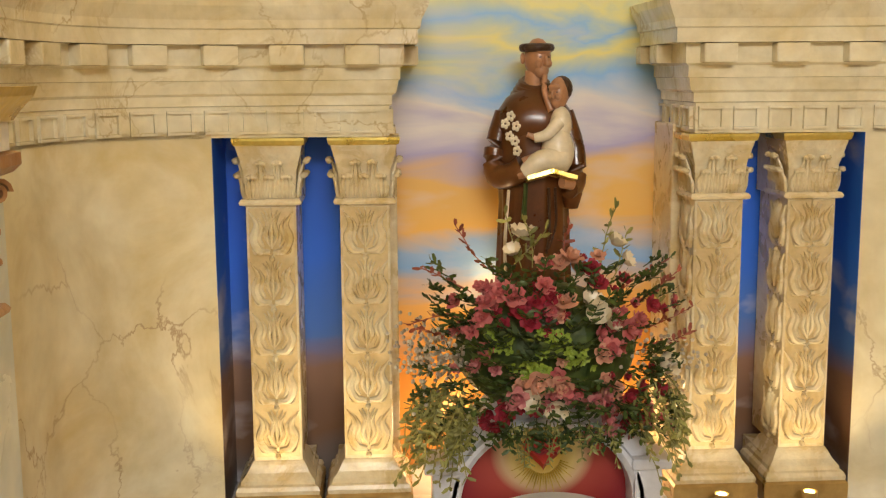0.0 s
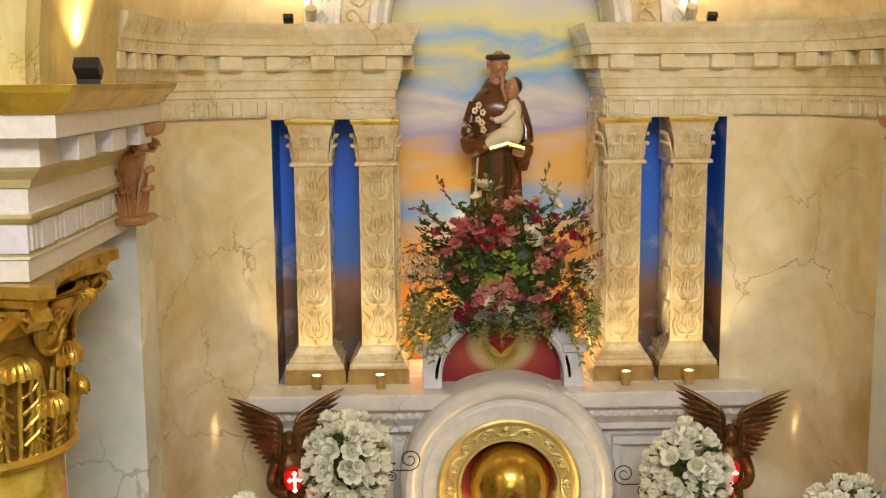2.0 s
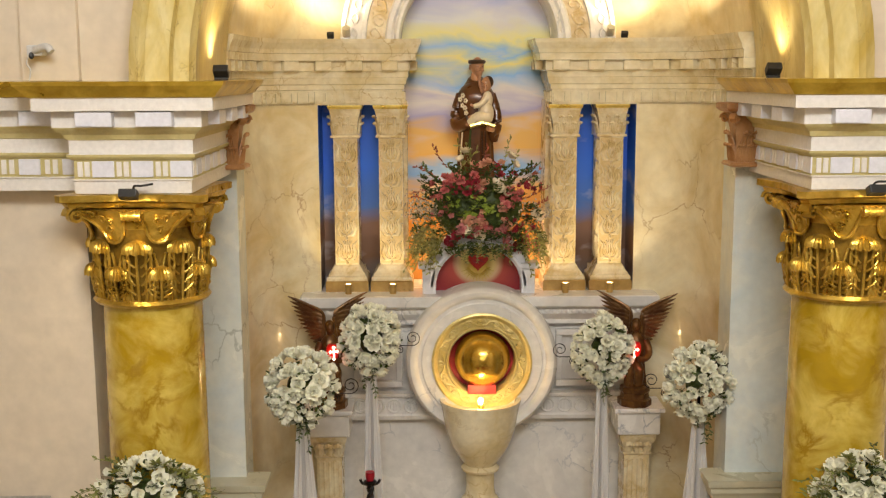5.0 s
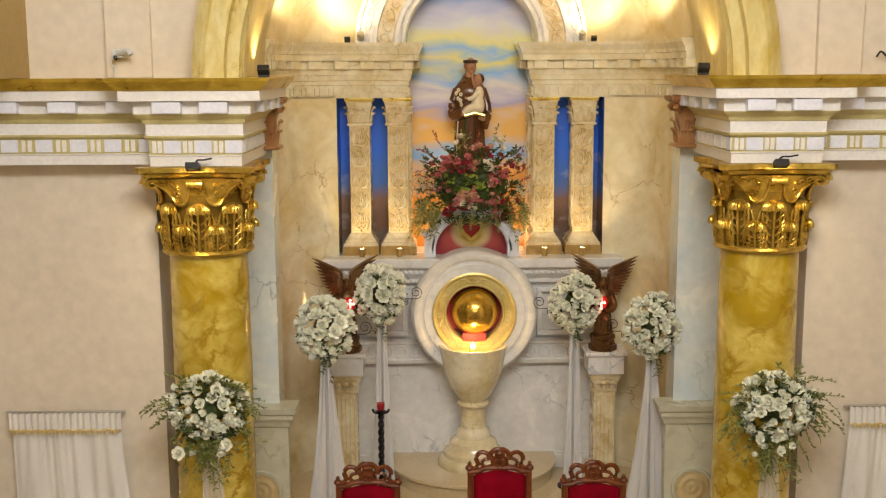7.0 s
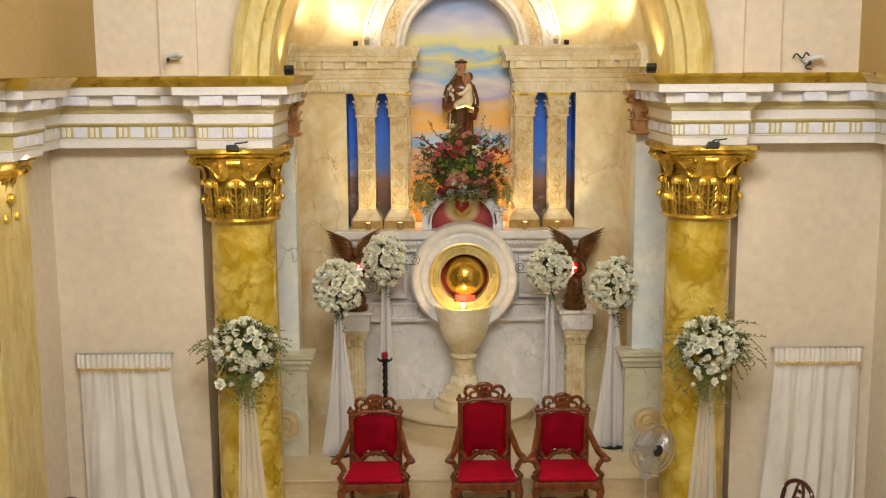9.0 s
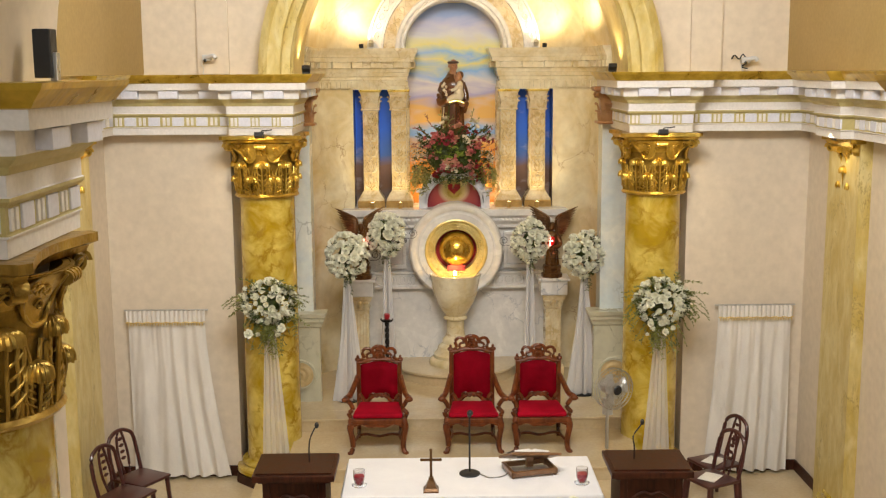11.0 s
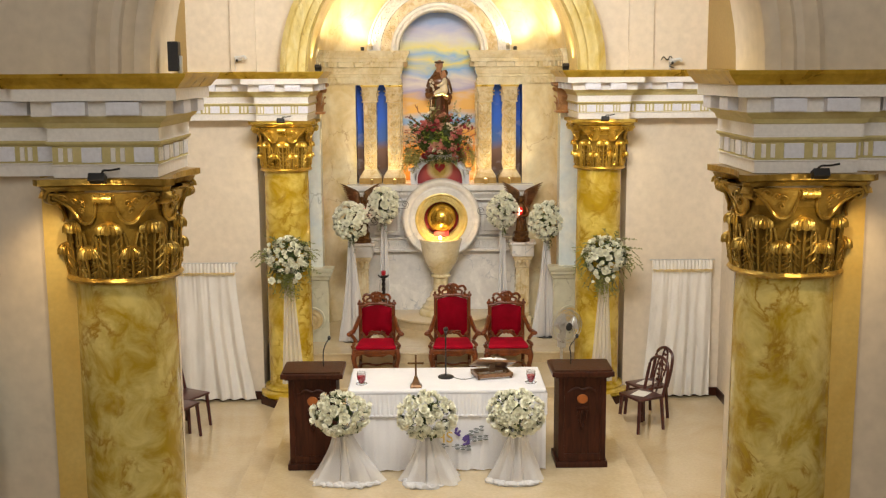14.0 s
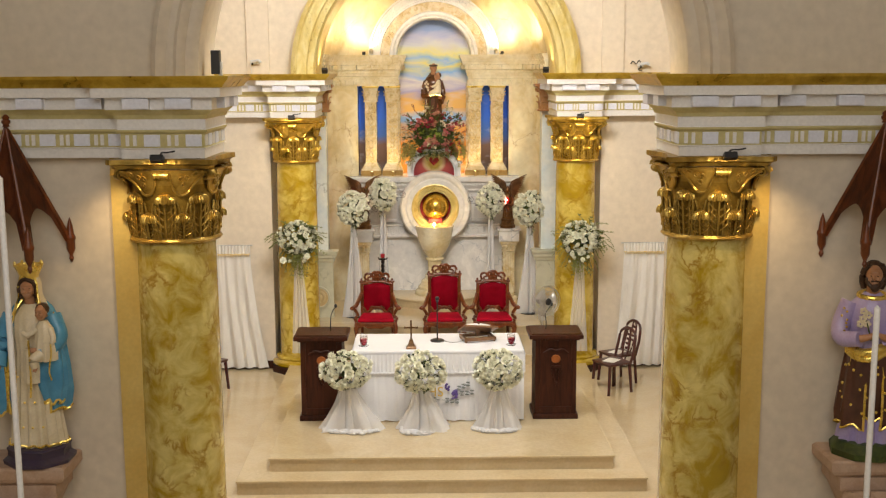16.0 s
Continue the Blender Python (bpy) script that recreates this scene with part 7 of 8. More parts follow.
# ---- carved armchairs ----
def throne_chair(x, y, tall):
    ob = thing("armchair", "carved red-brown wooden armchair with crimson velvet" + (", taller centre seat" if tall else ""), "chair", pose(x, y, 0.47) @ Matrix.Diagonal((1.1, 1.05, 1.0, 1)), group="presidential chairs")
    h = 1.165 if tall else 1.055
    top = h - 0.185
    for s in (-1, 1):
        bm = bmesh.new()
        tube(bm, [(s * 0.25, -0.24, 0.38), (s * 0.268, -0.265, 0.29), (s * 0.250, -0.25, 0.16), (s * 0.245, -0.25, 0.07), (s * 0.262, -0.275, 0.012), (s * 0.285, -0.29, 0.012)], 0.032, 8, 0.7)
        blob(bm, (s * 0.264, -0.262, 0.285), (0.036, 0.034, 0.045), seg=10)
        part("front_leg", bm, M_REDWOOD, ob, "", True)
        bm = bmesh.new()
        tube(bm, [(s * 0.205, 0.20, 0.38), (s * 0.21, 0.215, 0.2), (s * 0.215, 0.245, 0.0)], 0.024, 8, 0.8)
        part("back_leg", bm, M_REDWOOD, ob, "", True)
        bm = boxed(s * 0.205 - 0.022, 0.185, 0.36, s * 0.205 + 0.022, 0.235, top + 0.02, bevel=0.008)
        part("back_post", bm, M_REDWOOD, ob)
        bm = turned([(0, top + 0.018), (0.026, top + 0.02), (0.032, top + 0.035), (0.024, top + 0.052), (0.012, top + 0.058), (0.016, top + 0.07), (0.008, top + 0.085), (0, top + 0.09)], 12, cx=s * 0.212, cy=0.21)
        part("post_finial", bm, M_REDWOOD, ob, "", True)
        bm = bmesh.new()
        tube(bm, [(s * 0.215, 0.195, 0.72), (s * 0.232, 0.08, 0.68), (s * 0.268, -0.09, 0.605), (s * 0.30, -0.20, 0.60), (s * 0.305, -0.275, 0.60)], 0.026, 8, 1.2)
        blob(bm, (s * 0.306, -0.275, 0.60), (0.040, 0.030, 0.030), seg=10)
        part("armrest", bm, M_REDWOOD, ob, "", True)
        bm = bmesh.new()
        tube(bm, [(s * 0.262, -0.21, 0.385), (s * 0.280, -0.21, 0.43), (s * 0.245, -0.20, 0.475), (s * 0.262, -0.20, 0.53), (s * 0.298, -0.22, 0.59)], 0.023, 8)
        part("arm_support", bm, M_REDWOOD, ob, "", True)
        bm = bmesh.new()
        tube(bm, [(s * 0.25, -0.25, 0.10), (s * 0.20, -0.02, 0.12), (s * 0.213, 0.23, 0.10)], 0.014, 6)
        part("side_stretcher", bm, M_REDWOOD, ob, "", True)
    bm = bmesh.new()
    tube(bm, [(-0.205, -0.02, 0.12), (-0.12, -0.03, 0.135), (0, -0.04, 0.115), (0.12, -0.03, 0.135), (0.205, -0.02, 0.12)], 0.015, 6)
    part("cross_stretcher", bm, M_REDWOOD, ob, "", True)
    bm = boxed(-0.27, -0.27, 0.32, 0.27, 0.22, 0.38, bevel=0.01)
    for v in bm.verts:
        v.co.x *= 1 - 0.22 * (v.co.y + 0.27) / 0.49
    rail = part("seat_rail", bm, M_REDWOOD, ob)
    # wavy apron cut from one board
    bm = bmesh.new()
    rows = []
    for k in range(33):
        u = k / 32 * 2 - 1
        z = 0.303 + 0.014 * math.cos(u * 9.4) - 0.020 * math.exp(-(u * 5) ** 2) + 0.012 * abs(u)
        rows.append([bm.verts.new((u * 0.235, yy, zz)) for yy, zz in ((-0.280, 0.327), (-0.280, z), (-0.262, z), (-0.262, 0.327))])
    for a, b in zip(rows, rows[1:]):
        for k in range(4):
            bm.faces.new((a[k], a[(k + 1) % 4], b[(k + 1) % 4], b[k]))
    bm.faces.new(rows[0])
    bm.faces.new(rows[-1])
    part("carved_apron", bm, M_REDWOOD, rail)
    bm = boxed(-0.245, -0.255, 0.38, 0.245, 0.185, 0.435, bevel=0.028)
    for v in bm.verts:
        v.co.x *= 1 - 0.20 * (v.co.y + 0.255) / 0.44
        if v.co.z > 0.405:
            v.co.z += 0.022 * max(0.0, 1 - (v.co.x / 0.25) ** 2) * max(0.0, 1 - ((v.co.y + 0.03) / 0.24) ** 2)
    part("seat_cushion", bm, M_VELVET, ob, "crimson velvet seat", True)
    # padded back with a bowed lower edge and cut upper corners
    bm = bmesh.new()
    rows = []
    for k in range(21):
        u = k / 20 * 2 - 1
        low = 0.455 + 0.06 * max(0.0, 1 - (u * 1.5) ** 2)
        high = top + 0.006 + 0.016 * math.cos(u * 3.1) - (0.02 if abs(u) > 0.9 else 0)
        row = []
        for i in range(9):
            v = i / 8
            puff = 0.040 * (1 - u ** 6) * (1 - (2 * v - 1) ** 6)
            row.append(bm.verts.new((u * 0.186, 0.20 - puff, low + (high - low) * v)))
        rows.append(row)
    for a, b in zip(rows, rows[1:]):
        for i in range(8):
            bm.faces.new((a[i], a[i + 1], b[i + 1], b[i]))
    bmesh.ops.solidify(bm, geom=bm.faces, thickness=0.02)
    part("back_cushion", bm, M_VELVET, ob, "crimson velvet back", True)
    # arched lower rail with leaf scrolls and a shell
    bm = bmesh.new()
    tube(bm, [(-0.20, 0.20, 0.440), (-0.12, 0.195, 0.440), (-0.075, 0.19, 0.485), (0, 0.185, 0.515), (0.075, 0.19, 0.485), (0.12, 0.195, 0.440), (0.20, 0.20, 0.440)], 0.021, 8)
    for s in (-1, 1):
        tube(bm, [(s * 0.20, 0.19, 0.515), (s * 0.17, 0.185, 0.475), (s * 0.16, 0.185, 0.425), (s * 0.19, 0.19, 0.395)], 0.024, 8, 0.8)
        tube(bm, [(s * 0.03, 0.18, 0.495), (s * 0.06, 0.175, 0.530), (s * 0.10, 0.18, 0.515), (s * 0.09, 0.18, 0.490)], 0.014, 6, 0.6)
    for k in range(5):
        a = math.pi * (0.14 + 0.18 * k)
        blob(bm, (0.032 * math.cos(a), 0.172, 0.480 + 0.034 * math.sin(a)), (0.014, 0.012, 0.022), seg=8, rot=pose(0, 0, 0, 0, 90 - math.degrees(a), 0))
    part("lower_back_rail", bm, M_REDWOOD, ob, "", True)
    bm = bmesh.new()
    tube(bm, [(-0.21, 0.205, top + 0.005), (-0.15, 0.20, top + 0.012), (-0.10, 0.20, top + 0.035), (0, 0.20, top + 0.04), (0.10, 0.20, top + 0.035), (0.15, 0.20, top + 0.012), (0.21, 0.205, top + 0.005)], 0.023, 8)
    top_rail = part("top_rail", bm, M_REDWOOD, ob, "", True)
    # pierced crest
    bm = bmesh.new()
    c, f = top + 0.02, 1.12
    for s in (-1, 1):
        tube(bm, [(s * 0.185, 0.205, c + 0.01), (s * 0.150, 0.205, c + 0.035 * f), (s * 0.165, 0.205, c + 0.085 * f), (s * 0.135, 0.205, c + 0.125 * f), (s * 0.085, 0.205, c + 0.115 * f), (s * 0.075, 0.205, c + 0.075 * f)], 0.017, 7)
        tube(bm, [(s * 0.075, 0.205, c + 0.08 * f), (s * 0.105, 0.205, c + 0.075 * f), (s * 0.125, 0.205, c + 0.05 * f), (s * 0.10, 0.205, c + 0.022 * f), (s * 0.06, 0.205, c + 0.03 * f)], 0.014, 6)
        tube(bm, [(s * 0.05, 0.205, c + 0.01), (s * 0.045, 0.205, c + 0.06 * f), (s * 0.065, 0.205, c + 0.11 * f), (s * 0.035, 0.205, c + 0.142 * f), (0, 0.205, c + 0.148 * f)], 0.019, 7)
        tube(bm, [(s * 0.01, 0.19, c + 0.03), (s * 0.03, 0.185, c + 0.06), (s * 0.01, 0.185, c + 0.09)], 0.013, 6)
    blob(bm, (0, 0.205, c + 0.075 * f), (0.042, 0.016, 0.070), seg=12)
    blob(bm, (0, 0.195, c + 0.120 * f), (0.040, 0.022, 0.022), seg=10)
    part("pierced_crest", bm, M_REDWOOD, top_rail, "carved openwork crest", True)


throne_chair(-0.885, 2.25, False)
throne_chair(0.137, 2.25, True)
throne_chair(0.870, 2.25, False)

# tall candle stand with a red glass
ob = thing("candle_stand", "tall twisted black iron candle stand with red glass", "candle stand", pose(-0.852, 3.97, 0.62))
bm = bmesh.new()
for q in range(2):
    tube(bm, [(0.014 * math.cos(k * 0.55 + q * math.pi), 0.014 * math.sin(k * 0.55 + q * math.pi), 0.06 + 0.78 * k / 60) for k in range(61)], 0.016, 6)
part("twisted_shaft", bm, M_IRON, ob, "", True)
for k in range(3):
    a = 2 * math.pi * k / 3 + 0.5
    bm = bmesh.new()
    tube(bm, [(0, 0, 0.10), (0.07 * math.cos(a), 0.07 * math.sin(a), 0.07), (0.13 * math.cos(a), 0.13 * math.sin(a), 0.012)], 0.014, 6)
    part("foot", bm, M_IRON, ob, "", True)
bm = bmesh.new()
tube(bm, [(-0.075, 0, 0.875), (-0.055, 0, 0.845), (0, 0, 0.835), (0.055, 0, 0.845), (0.075, 0, 0.875)], 0.012, 6)
lathe(bm, [(0, 0.84), (0.045, 0.845), (0.05, 0.86), (0, 0.865)], 16)
part("crescent_tray", bm, M_IRON, ob)
part("red_glass", turned([(0, 0.866), (0.028, 0.868), (0.036, 0.90), (0.034, 0.935), (0.0, 0.93)], 16), M_REDWAX, ob, "dark red glass", True)


# ---- pedestal fan ----
ob = thing("pedestal_fan", "white pedestal fan with a round wire guard", "fan", pose(1.60, 2.02, 0.32, 0, 0, 28) @ Matrix.Scale(1.2, 4))
part("foot", turned([(0, 0), (0.19, 0), (0.19, 0.02), (0.05, 0.045), (0, 0.05)], 28), M_FANWHITE, ob, "", True)
bm = bmesh.new()
tube(bm, [(0, 0.04, 0.04), (0, 0.04, 0.66)], 0.016, 10)
part("pole", bm, M_STEEL, ob)
part("neck_box", boxed(-0.035, -0.0, 0.44, 0.035, 0.075, 0.60, bevel=0.012), M_FANWHITE, ob)
part("motor", facing([(0, -0.12), (0.05, -0.115), (0.065, -0.06), (0.06, 0.0), (0, 0.01)], 20), M_FANWHITE, ob, "", True, m=pose(0, 0, 0.70))
bm = bmesh.new()
for k in range(3):
    a0 = 2 * math.pi * k / 3
    vs = [[bm.verts.new((r * math.cos(a0 + t), -0.05 + 0.03 * t, 0.70 + r * math.sin(a0 + t))) for t in (-0.35, 0, 0.35, 0.7)] for r in (0.04, 0.10, 0.155)]
    for a, b in zip(vs, vs[1:]):
        for j in range(3):
            bm.faces.new((a[j], a[j + 1], b[j + 1], b[j]))
part("blades", bm, M_FANWHITE, ob, "three pale blades", True)
bm = bmesh.new()
for r, yy in ((0.185, -0.04), (0.18, -0.085), (0.13, -0.10), (0.07, -0.105), (0.18, 0.0), (0.12, 0.015)):
    tube(bm, [(r * math.cos(2 * math.pi * k / 32), yy, 0.70 + r * math.sin(2 * math.pi * k / 32)) for k in range(33)], 0.004, 5)
for k in range(40):
    a = 2 * math.pi * k / 40
    tube(bm, [(r * math.cos(a + t), yy, 0.70 + r * math.sin(a + t)) for r, yy, t in ((0.045, -0.107, 0), (0.12, -0.102, 0.12), (0.182, -0.07, 0.2), (0.185, -0.03, 0.2))], 0.0022, 3)
guard = part("wire_guard", bm, M_STEEL, ob, "round wire guard")
part("hub_cap", facing([(0, 0.118), (0.035, 0.116), (0.045, 0.104)], 20), M_BLACK, guard, "dark hub cap", m=pose(0, 0, 0.70))


# ---- moulded plastic chairs ----
def plastic_chair(x, y, turn, paper):
    ob = thing("plastic_chair", "maroon moulded plastic chair with a pierced back", "chair", pose(x, y, 0, 0, 0, turn), group="plastic chairs")
    for sx in (-1, 1):
        for sy in (-1, 1):
            bm = bmesh.new()
            tube(bm, [(sx * 0.175, sy * 0.17, 0.43), (sx * 0.195, sy * 0.20, 0.0)], 0.026, 6, 0.8)
            part("leg", bm, M_CHAIRPLASTIC, ob)
    bm = boxed(-0.205, -0.205, 0.41, 0.205, 0.205, 0.445, bevel=0.016)
    part("seat", bm, M_CHAIRPLASTIC, ob, "", True)
    bm = bmesh.new()
    tube(bm, [(-0.18, 0.19, 0.43), (-0.185, 0.24, 0.62), (-0.165, 0.275, 0.80), (-0.09, 0.29, 0.865), (0, 0.295, 0.885), (0.09, 0.29, 0.865), (0.165, 0.275, 0.80), (0.185, 0.24, 0.62), (0.18, 0.19, 0.43)], 0.020, 8)
    hoop = part("back_hoop", bm, M_CHAIRPLASTIC, ob, "", True)
    for dx in (-0.045, 0.045):
        bm = bmesh.new()
        tube(bm, [(dx * 0.7, 0.20, 0.44), (dx * 1.4, 0.245, 0.62), (dx, 0.285, 0.80), (dx * 0.4, 0.29, 0.875)], 0.014, 6)
        part("back_splat", bm, M_CHAIRPLASTIC, hoop, "", True)
    bm = bmesh.new()
    for k in range(4):
        blob(bm, (0, 0.245 + 0.012 * k, 0.60 + 0.065 * k), (0.035, 0.010, 0.020), seg=8)
    part("back_ornament", bm, M_CHAIRPLASTIC, hoop, "", True)
    if paper:
        sheet = thing("paper_sheet", "white printed sheet lying on a chair seat", "paper", pose(x, y, 0.449, 0, 0, turn + 25), group="paper sheets")
        part("sheet", boxed(-0.09, -0.13, 0, 0.09, 0.10, 0.004), M_PAPER, sheet)


plastic_chair(2.50, 1.24, -62, True)
plastic_chair(2.66, 1.72, -66, True)
plastic_chair(-3.30, 0.98, 66, False)
plastic_chair(-3.27, 1.44, 60, False)


# ---- curtains ----
def curtain(x0, x1, spread0, spread1, top, label):
    ob = thing("curtain", label, "curtain", group="satin door curtains")
    y = WALL_Y - 0.075
    bm = bmesh.new()
    n, seg = 22, 150
    rows = []
    for i in range(n + 1):
        u = i / n
        z = top - 0.11 + (0.035 - top + 0.11) * u
        row = []
        for k in range(seg + 1):
            v = k / seg
            x = (x0 - spread0 * u ** 1.5) + (x1 + spread1 * u ** 1.5 - x0 + spread0 * u ** 1.5) * v
            f = (0.007 * math.sin(v * 80 + 3.5 * math.sin(v * 9 + x0)) * max(0.0, 0.8 - 1.6 * u) + 0.030 * math.sin(v * 31 + 0.9 * u + 2.2 * math.sin(v * 5 + x0)) * (0.45 + 0.6 * u)
                 + 0.012 * math.sin(v * 17 - 2.2 * u + x0) + 0.006 * math.sin(v * 61 + 6 * u) * math.sin(u * 7 + v * 11))
            row.append(bm.verts.new((x, y + f * (0.6 + 0.6 * u) - 0.03 * u, z)))
        rows.append(row)
    for a, b in zip(rows, rows[1:]):
        for k in range(seg):
            bm.faces.new((a[k], a[k + 1], b[k + 1], b[k]))
    bmesh.ops.recalc_face_normals(bm, faces=bm.faces)
    part("panel", bm, M_SATIN, ob, "", True)
    bm = bmesh.new()
    rows = []
    for i in range(4):
        z = top - 0.045 * i
        rows.append([bm.verts.new((x0 - 0.01 + (x1 - x0 + 0.02) * k / 120, y - 0.02 + 0.010 * math.sin(k * 0.9) + 0.006 * math.sin(k * 0.37), z + 0.004 * math.sin(k * 0.9))) for k in range(121)])
    for a, b in zip(rows, rows[1:]):
        for k in range(120):
            bm.faces.new((a[k], a[k + 1], b[k + 1], b[k]))
    bmesh.ops.recalc_face_normals(bm, faces=bm.faces)
    heading = part("valance", bm, M_SATIN, ob, "short gathered heading", True)
    bm = bmesh.new()
    tube(bm, [(x0 - 0.01 + (x1 - x0 + 0.02) * k / 40, y - 0.04, top - 0.128 + 0.006 * math.sin(k * 1.3)) for k in range(41)], 0.0055, 6)
    for k in range(28):
        blob(bm, (x0 + (x1 - x0) * (k + 0.5) / 28, y - 0.042, top - 0.146), (0.007, 0.006, 0.016), seg=6)
    part("gold_fringe", bm, M_YELLOWPAINT, heading, "gold tasselled fringe")
    bm = bmesh.new()
    tube(bm, [(x0 - 0.04, y + 0.02, top + 0.0), (x1 + 0.04, y + 0.02, top + 0.0)], 0.010, 8)
    part("rod", bm, M_STEEL, ob)


curtain(-3.64, -2.80, 0.0, 0.24, 1.93, "ivory satin door curtain swept aside, gold fringe")
curtain(2.87, 3.68, 0.12, 0.0, 1.93, "ivory satin door curtain with gold fringe")


# ---- lamps, cameras and boxes on the cornices ----
def floodlight(x, y, z, turn, lit):
    ob = thing("floodlight", "small black floodlight on a bracket", "floodlight", pose(x, y, z, 0, 0, turn) @ Matrix.Scale(lit, 4), group="floodlights on the cornices")
    part("bracket", boxed(-0.05, -0.012, 0.0, 0.05, 0.012, 0.02, bevel=0.003), M_BLACK, ob)
    part("housing", boxed(-0.055, -0.03, -0.045, 0.055, 0.03, 0.045, bevel=0.008), M_BLACK, ob, m=pose(0, 0, 0.065, 50, 0, 0))
    if lit:
        part("lens", boxed(-0.045, 0.030, -0.035, 0.045, 0.034, 0.035), G_BULB, ob, "glowing lens", m=pose(0, 0, 0.065, 50, 0, 0))


for x, y, t in ((-1.16, 4.86, 0), (1.16, 4.86, 0), (-1.62, 2.62, 0), (1.66, 2.62, 0)):
    floodlight(x, y, 4.79 if y > 3.5 else Z_TOP, t, 0.4 if y < 4.5 and y > 3.5 else 0.5 if y > 3.5 else 0.8)
for x in (-1.04, 1.06):
    ob = thing("spotlight_can", "small silver spotlight can on the apse cornice", "spotlight", pose(x, 4.92, 4.79), group="spotlight cans")
    part("foot", boxed(-0.03, -0.03, 0, 0.03, 0.03, 0.012), M_STEEL, ob)
    bm = bmesh.new()
    tube(bm, [(0, 0.03, 0.03), (0.0, -0.02, 0.09)], 0.032, 14)
    part("can", bm, M_STEEL, ob, "", True)


def clip_light(x, y, turn):
    ob = thing("clip_light", "small black clip lamp on a capital", "spotlight", pose(x, y, 3.852, 0, 0, turn), group="clip lamps on the capitals")
    bm = boxed(-0.05, -0.05, -0.055, 0.05, 0.02, -0.005, bevel=0.006)
    part("housing", bm, M_BLACK, ob, m=pose(0, -0.04, 0.03, -25, 0, 0))
    bm = bmesh.new()
    tube(bm, [(0.0, 0.03, 0.006), (0.02, -0.01, 0.05), (0.07, -0.03, 0.055), (0.13, -0.03, 0.065)], 0.007, 6)
    part("arm", bm, M_BLACK, ob)


for x, y, t in ((FAR_L, FAR_Y - 0.38, 0), (FAR_R, FAR_Y - 0.38, 0), (NEAR_L - 0.02, NEAR_Y - 0.38, 0), (NEAR_R + 0.05, NEAR_Y - 0.38, 0), (-3.64, SIDE_Y, 90), (3.64, SIDE_Y, -90)):
    clip_light(x, y, t)


def wall_camera(x, y, z):
    ob = thing("security_camera", "white dome camera with a dangling cable", "camera", pose(x, y, z), group="wall cameras")
    part("mount", boxed(-0.045, -0.03, -0.03, 0.045, 0.06, 0.03, bevel=0.01), M_FANWHITE, ob)
    bm = bmesh.new()
    tube(bm, [(0.0, -0.02, 0.0), (0.08, -0.06, 0.02), (0.11, -0.07, -0.01)], 0.022, 10)
    part("barrel", bm, M_FANWHITE, ob, "", True)
    bm = bmesh.new()
    blob(bm, (-0.01, -0.05, -0.03), (0.016, 0.016, 0.02), seg=8)
    part("lens", bm, M_BLACK, ob, "dark lens")
    bm = bmesh.new()
    tube(bm, [(-0.03, -0.02, -0.02), (-0.05, -0.02, -0.07), (-0.03, -0.02, -0.11), (-0.04, -0.02, -0.17)], 0.005, 5)
    part("cable", bm, M_FANWHITE, ob)


wall_camera(-2.64, 2.44, 4.66)
wall_camera(3.05, 2.49, 4.60)
ob = thing("cable_bundle", "dark bundle of cables hanging by the camera", "cable", pose(2.98, 2.49, 4.55))
bm = bmesh.new()
tube(bm, [(-0.08, 0, 0.06), (-0.05, -0.01, 0.10), (0.0, -0.01, 0.06), (0.04, -0.01, 0.11), (0.08, -0.01, 0.03), (0.03, -0.01, -0.02), (0.09, -0.01, -0.04)], 0.008, 6)
part("cord", bm, M_BLACK, ob)
ob = thing("column_speaker", "small black upright loudspeaker on the nave cornice", "speaker", pose(-1.80, -5.02, Z_TOP))
part("cabinet", boxed(-0.035, -0.04, 0.012, 0.035, 0.04, 0.20, bevel=0.006), M_BLACK, ob)
part("bracket", boxed(0.02, -0.02, 0.0, 0.05, 0.02, 0.11, bevel=0.004), M_STEEL, ob)
# black upright that fills the dark gap between wall and column
ob = thing("tall_black_upright", "slim black upright in the gap behind the column", "speaker", pose(-2.36, 3.1, 0))
part("cabinet", boxed(-0.05, -0.05, 0.62, 0.05, 0.05, 2.72, bevel=0.008), M_BLACK, ob)


# ---- nave statues on brackets under wooden canopies ----
def bracket(x, y):
    ob = thing("wall_bracket", "pinkish carved stone wall bracket", "bracket", pose(x, y, 0), group="statue brackets")
    part("slab", square_rings_at(bmesh.new(), [(0.30, 1.30), (0.36, 1.33), (0.38, 1.36), (0.38, 1.43), (0.36, 1.45)], 0.62), M_CLAY, ob)
    part("corbel", square_rings_at(bmesh.new(), [(0.08, 0.72), (0.14, 0.80), (0.20, 1.0), (0.27, 1.16), (0.30, 1.20), (0.30, 1.30)], 0.70), M_CLAY, ob)
    bm = bmesh.new()
    leaf_strip(bm, Matrix(), 0.30, 0.18, 0.07)
    leaf = finish(bm, "corbel_leaf", M_CLAY, True)
    for dx in (-0.17, 0, 0.17):
        share("corbel_leaf", leaf, ob, pose(dx, -0.17, 0.95, 12, 0, 0))


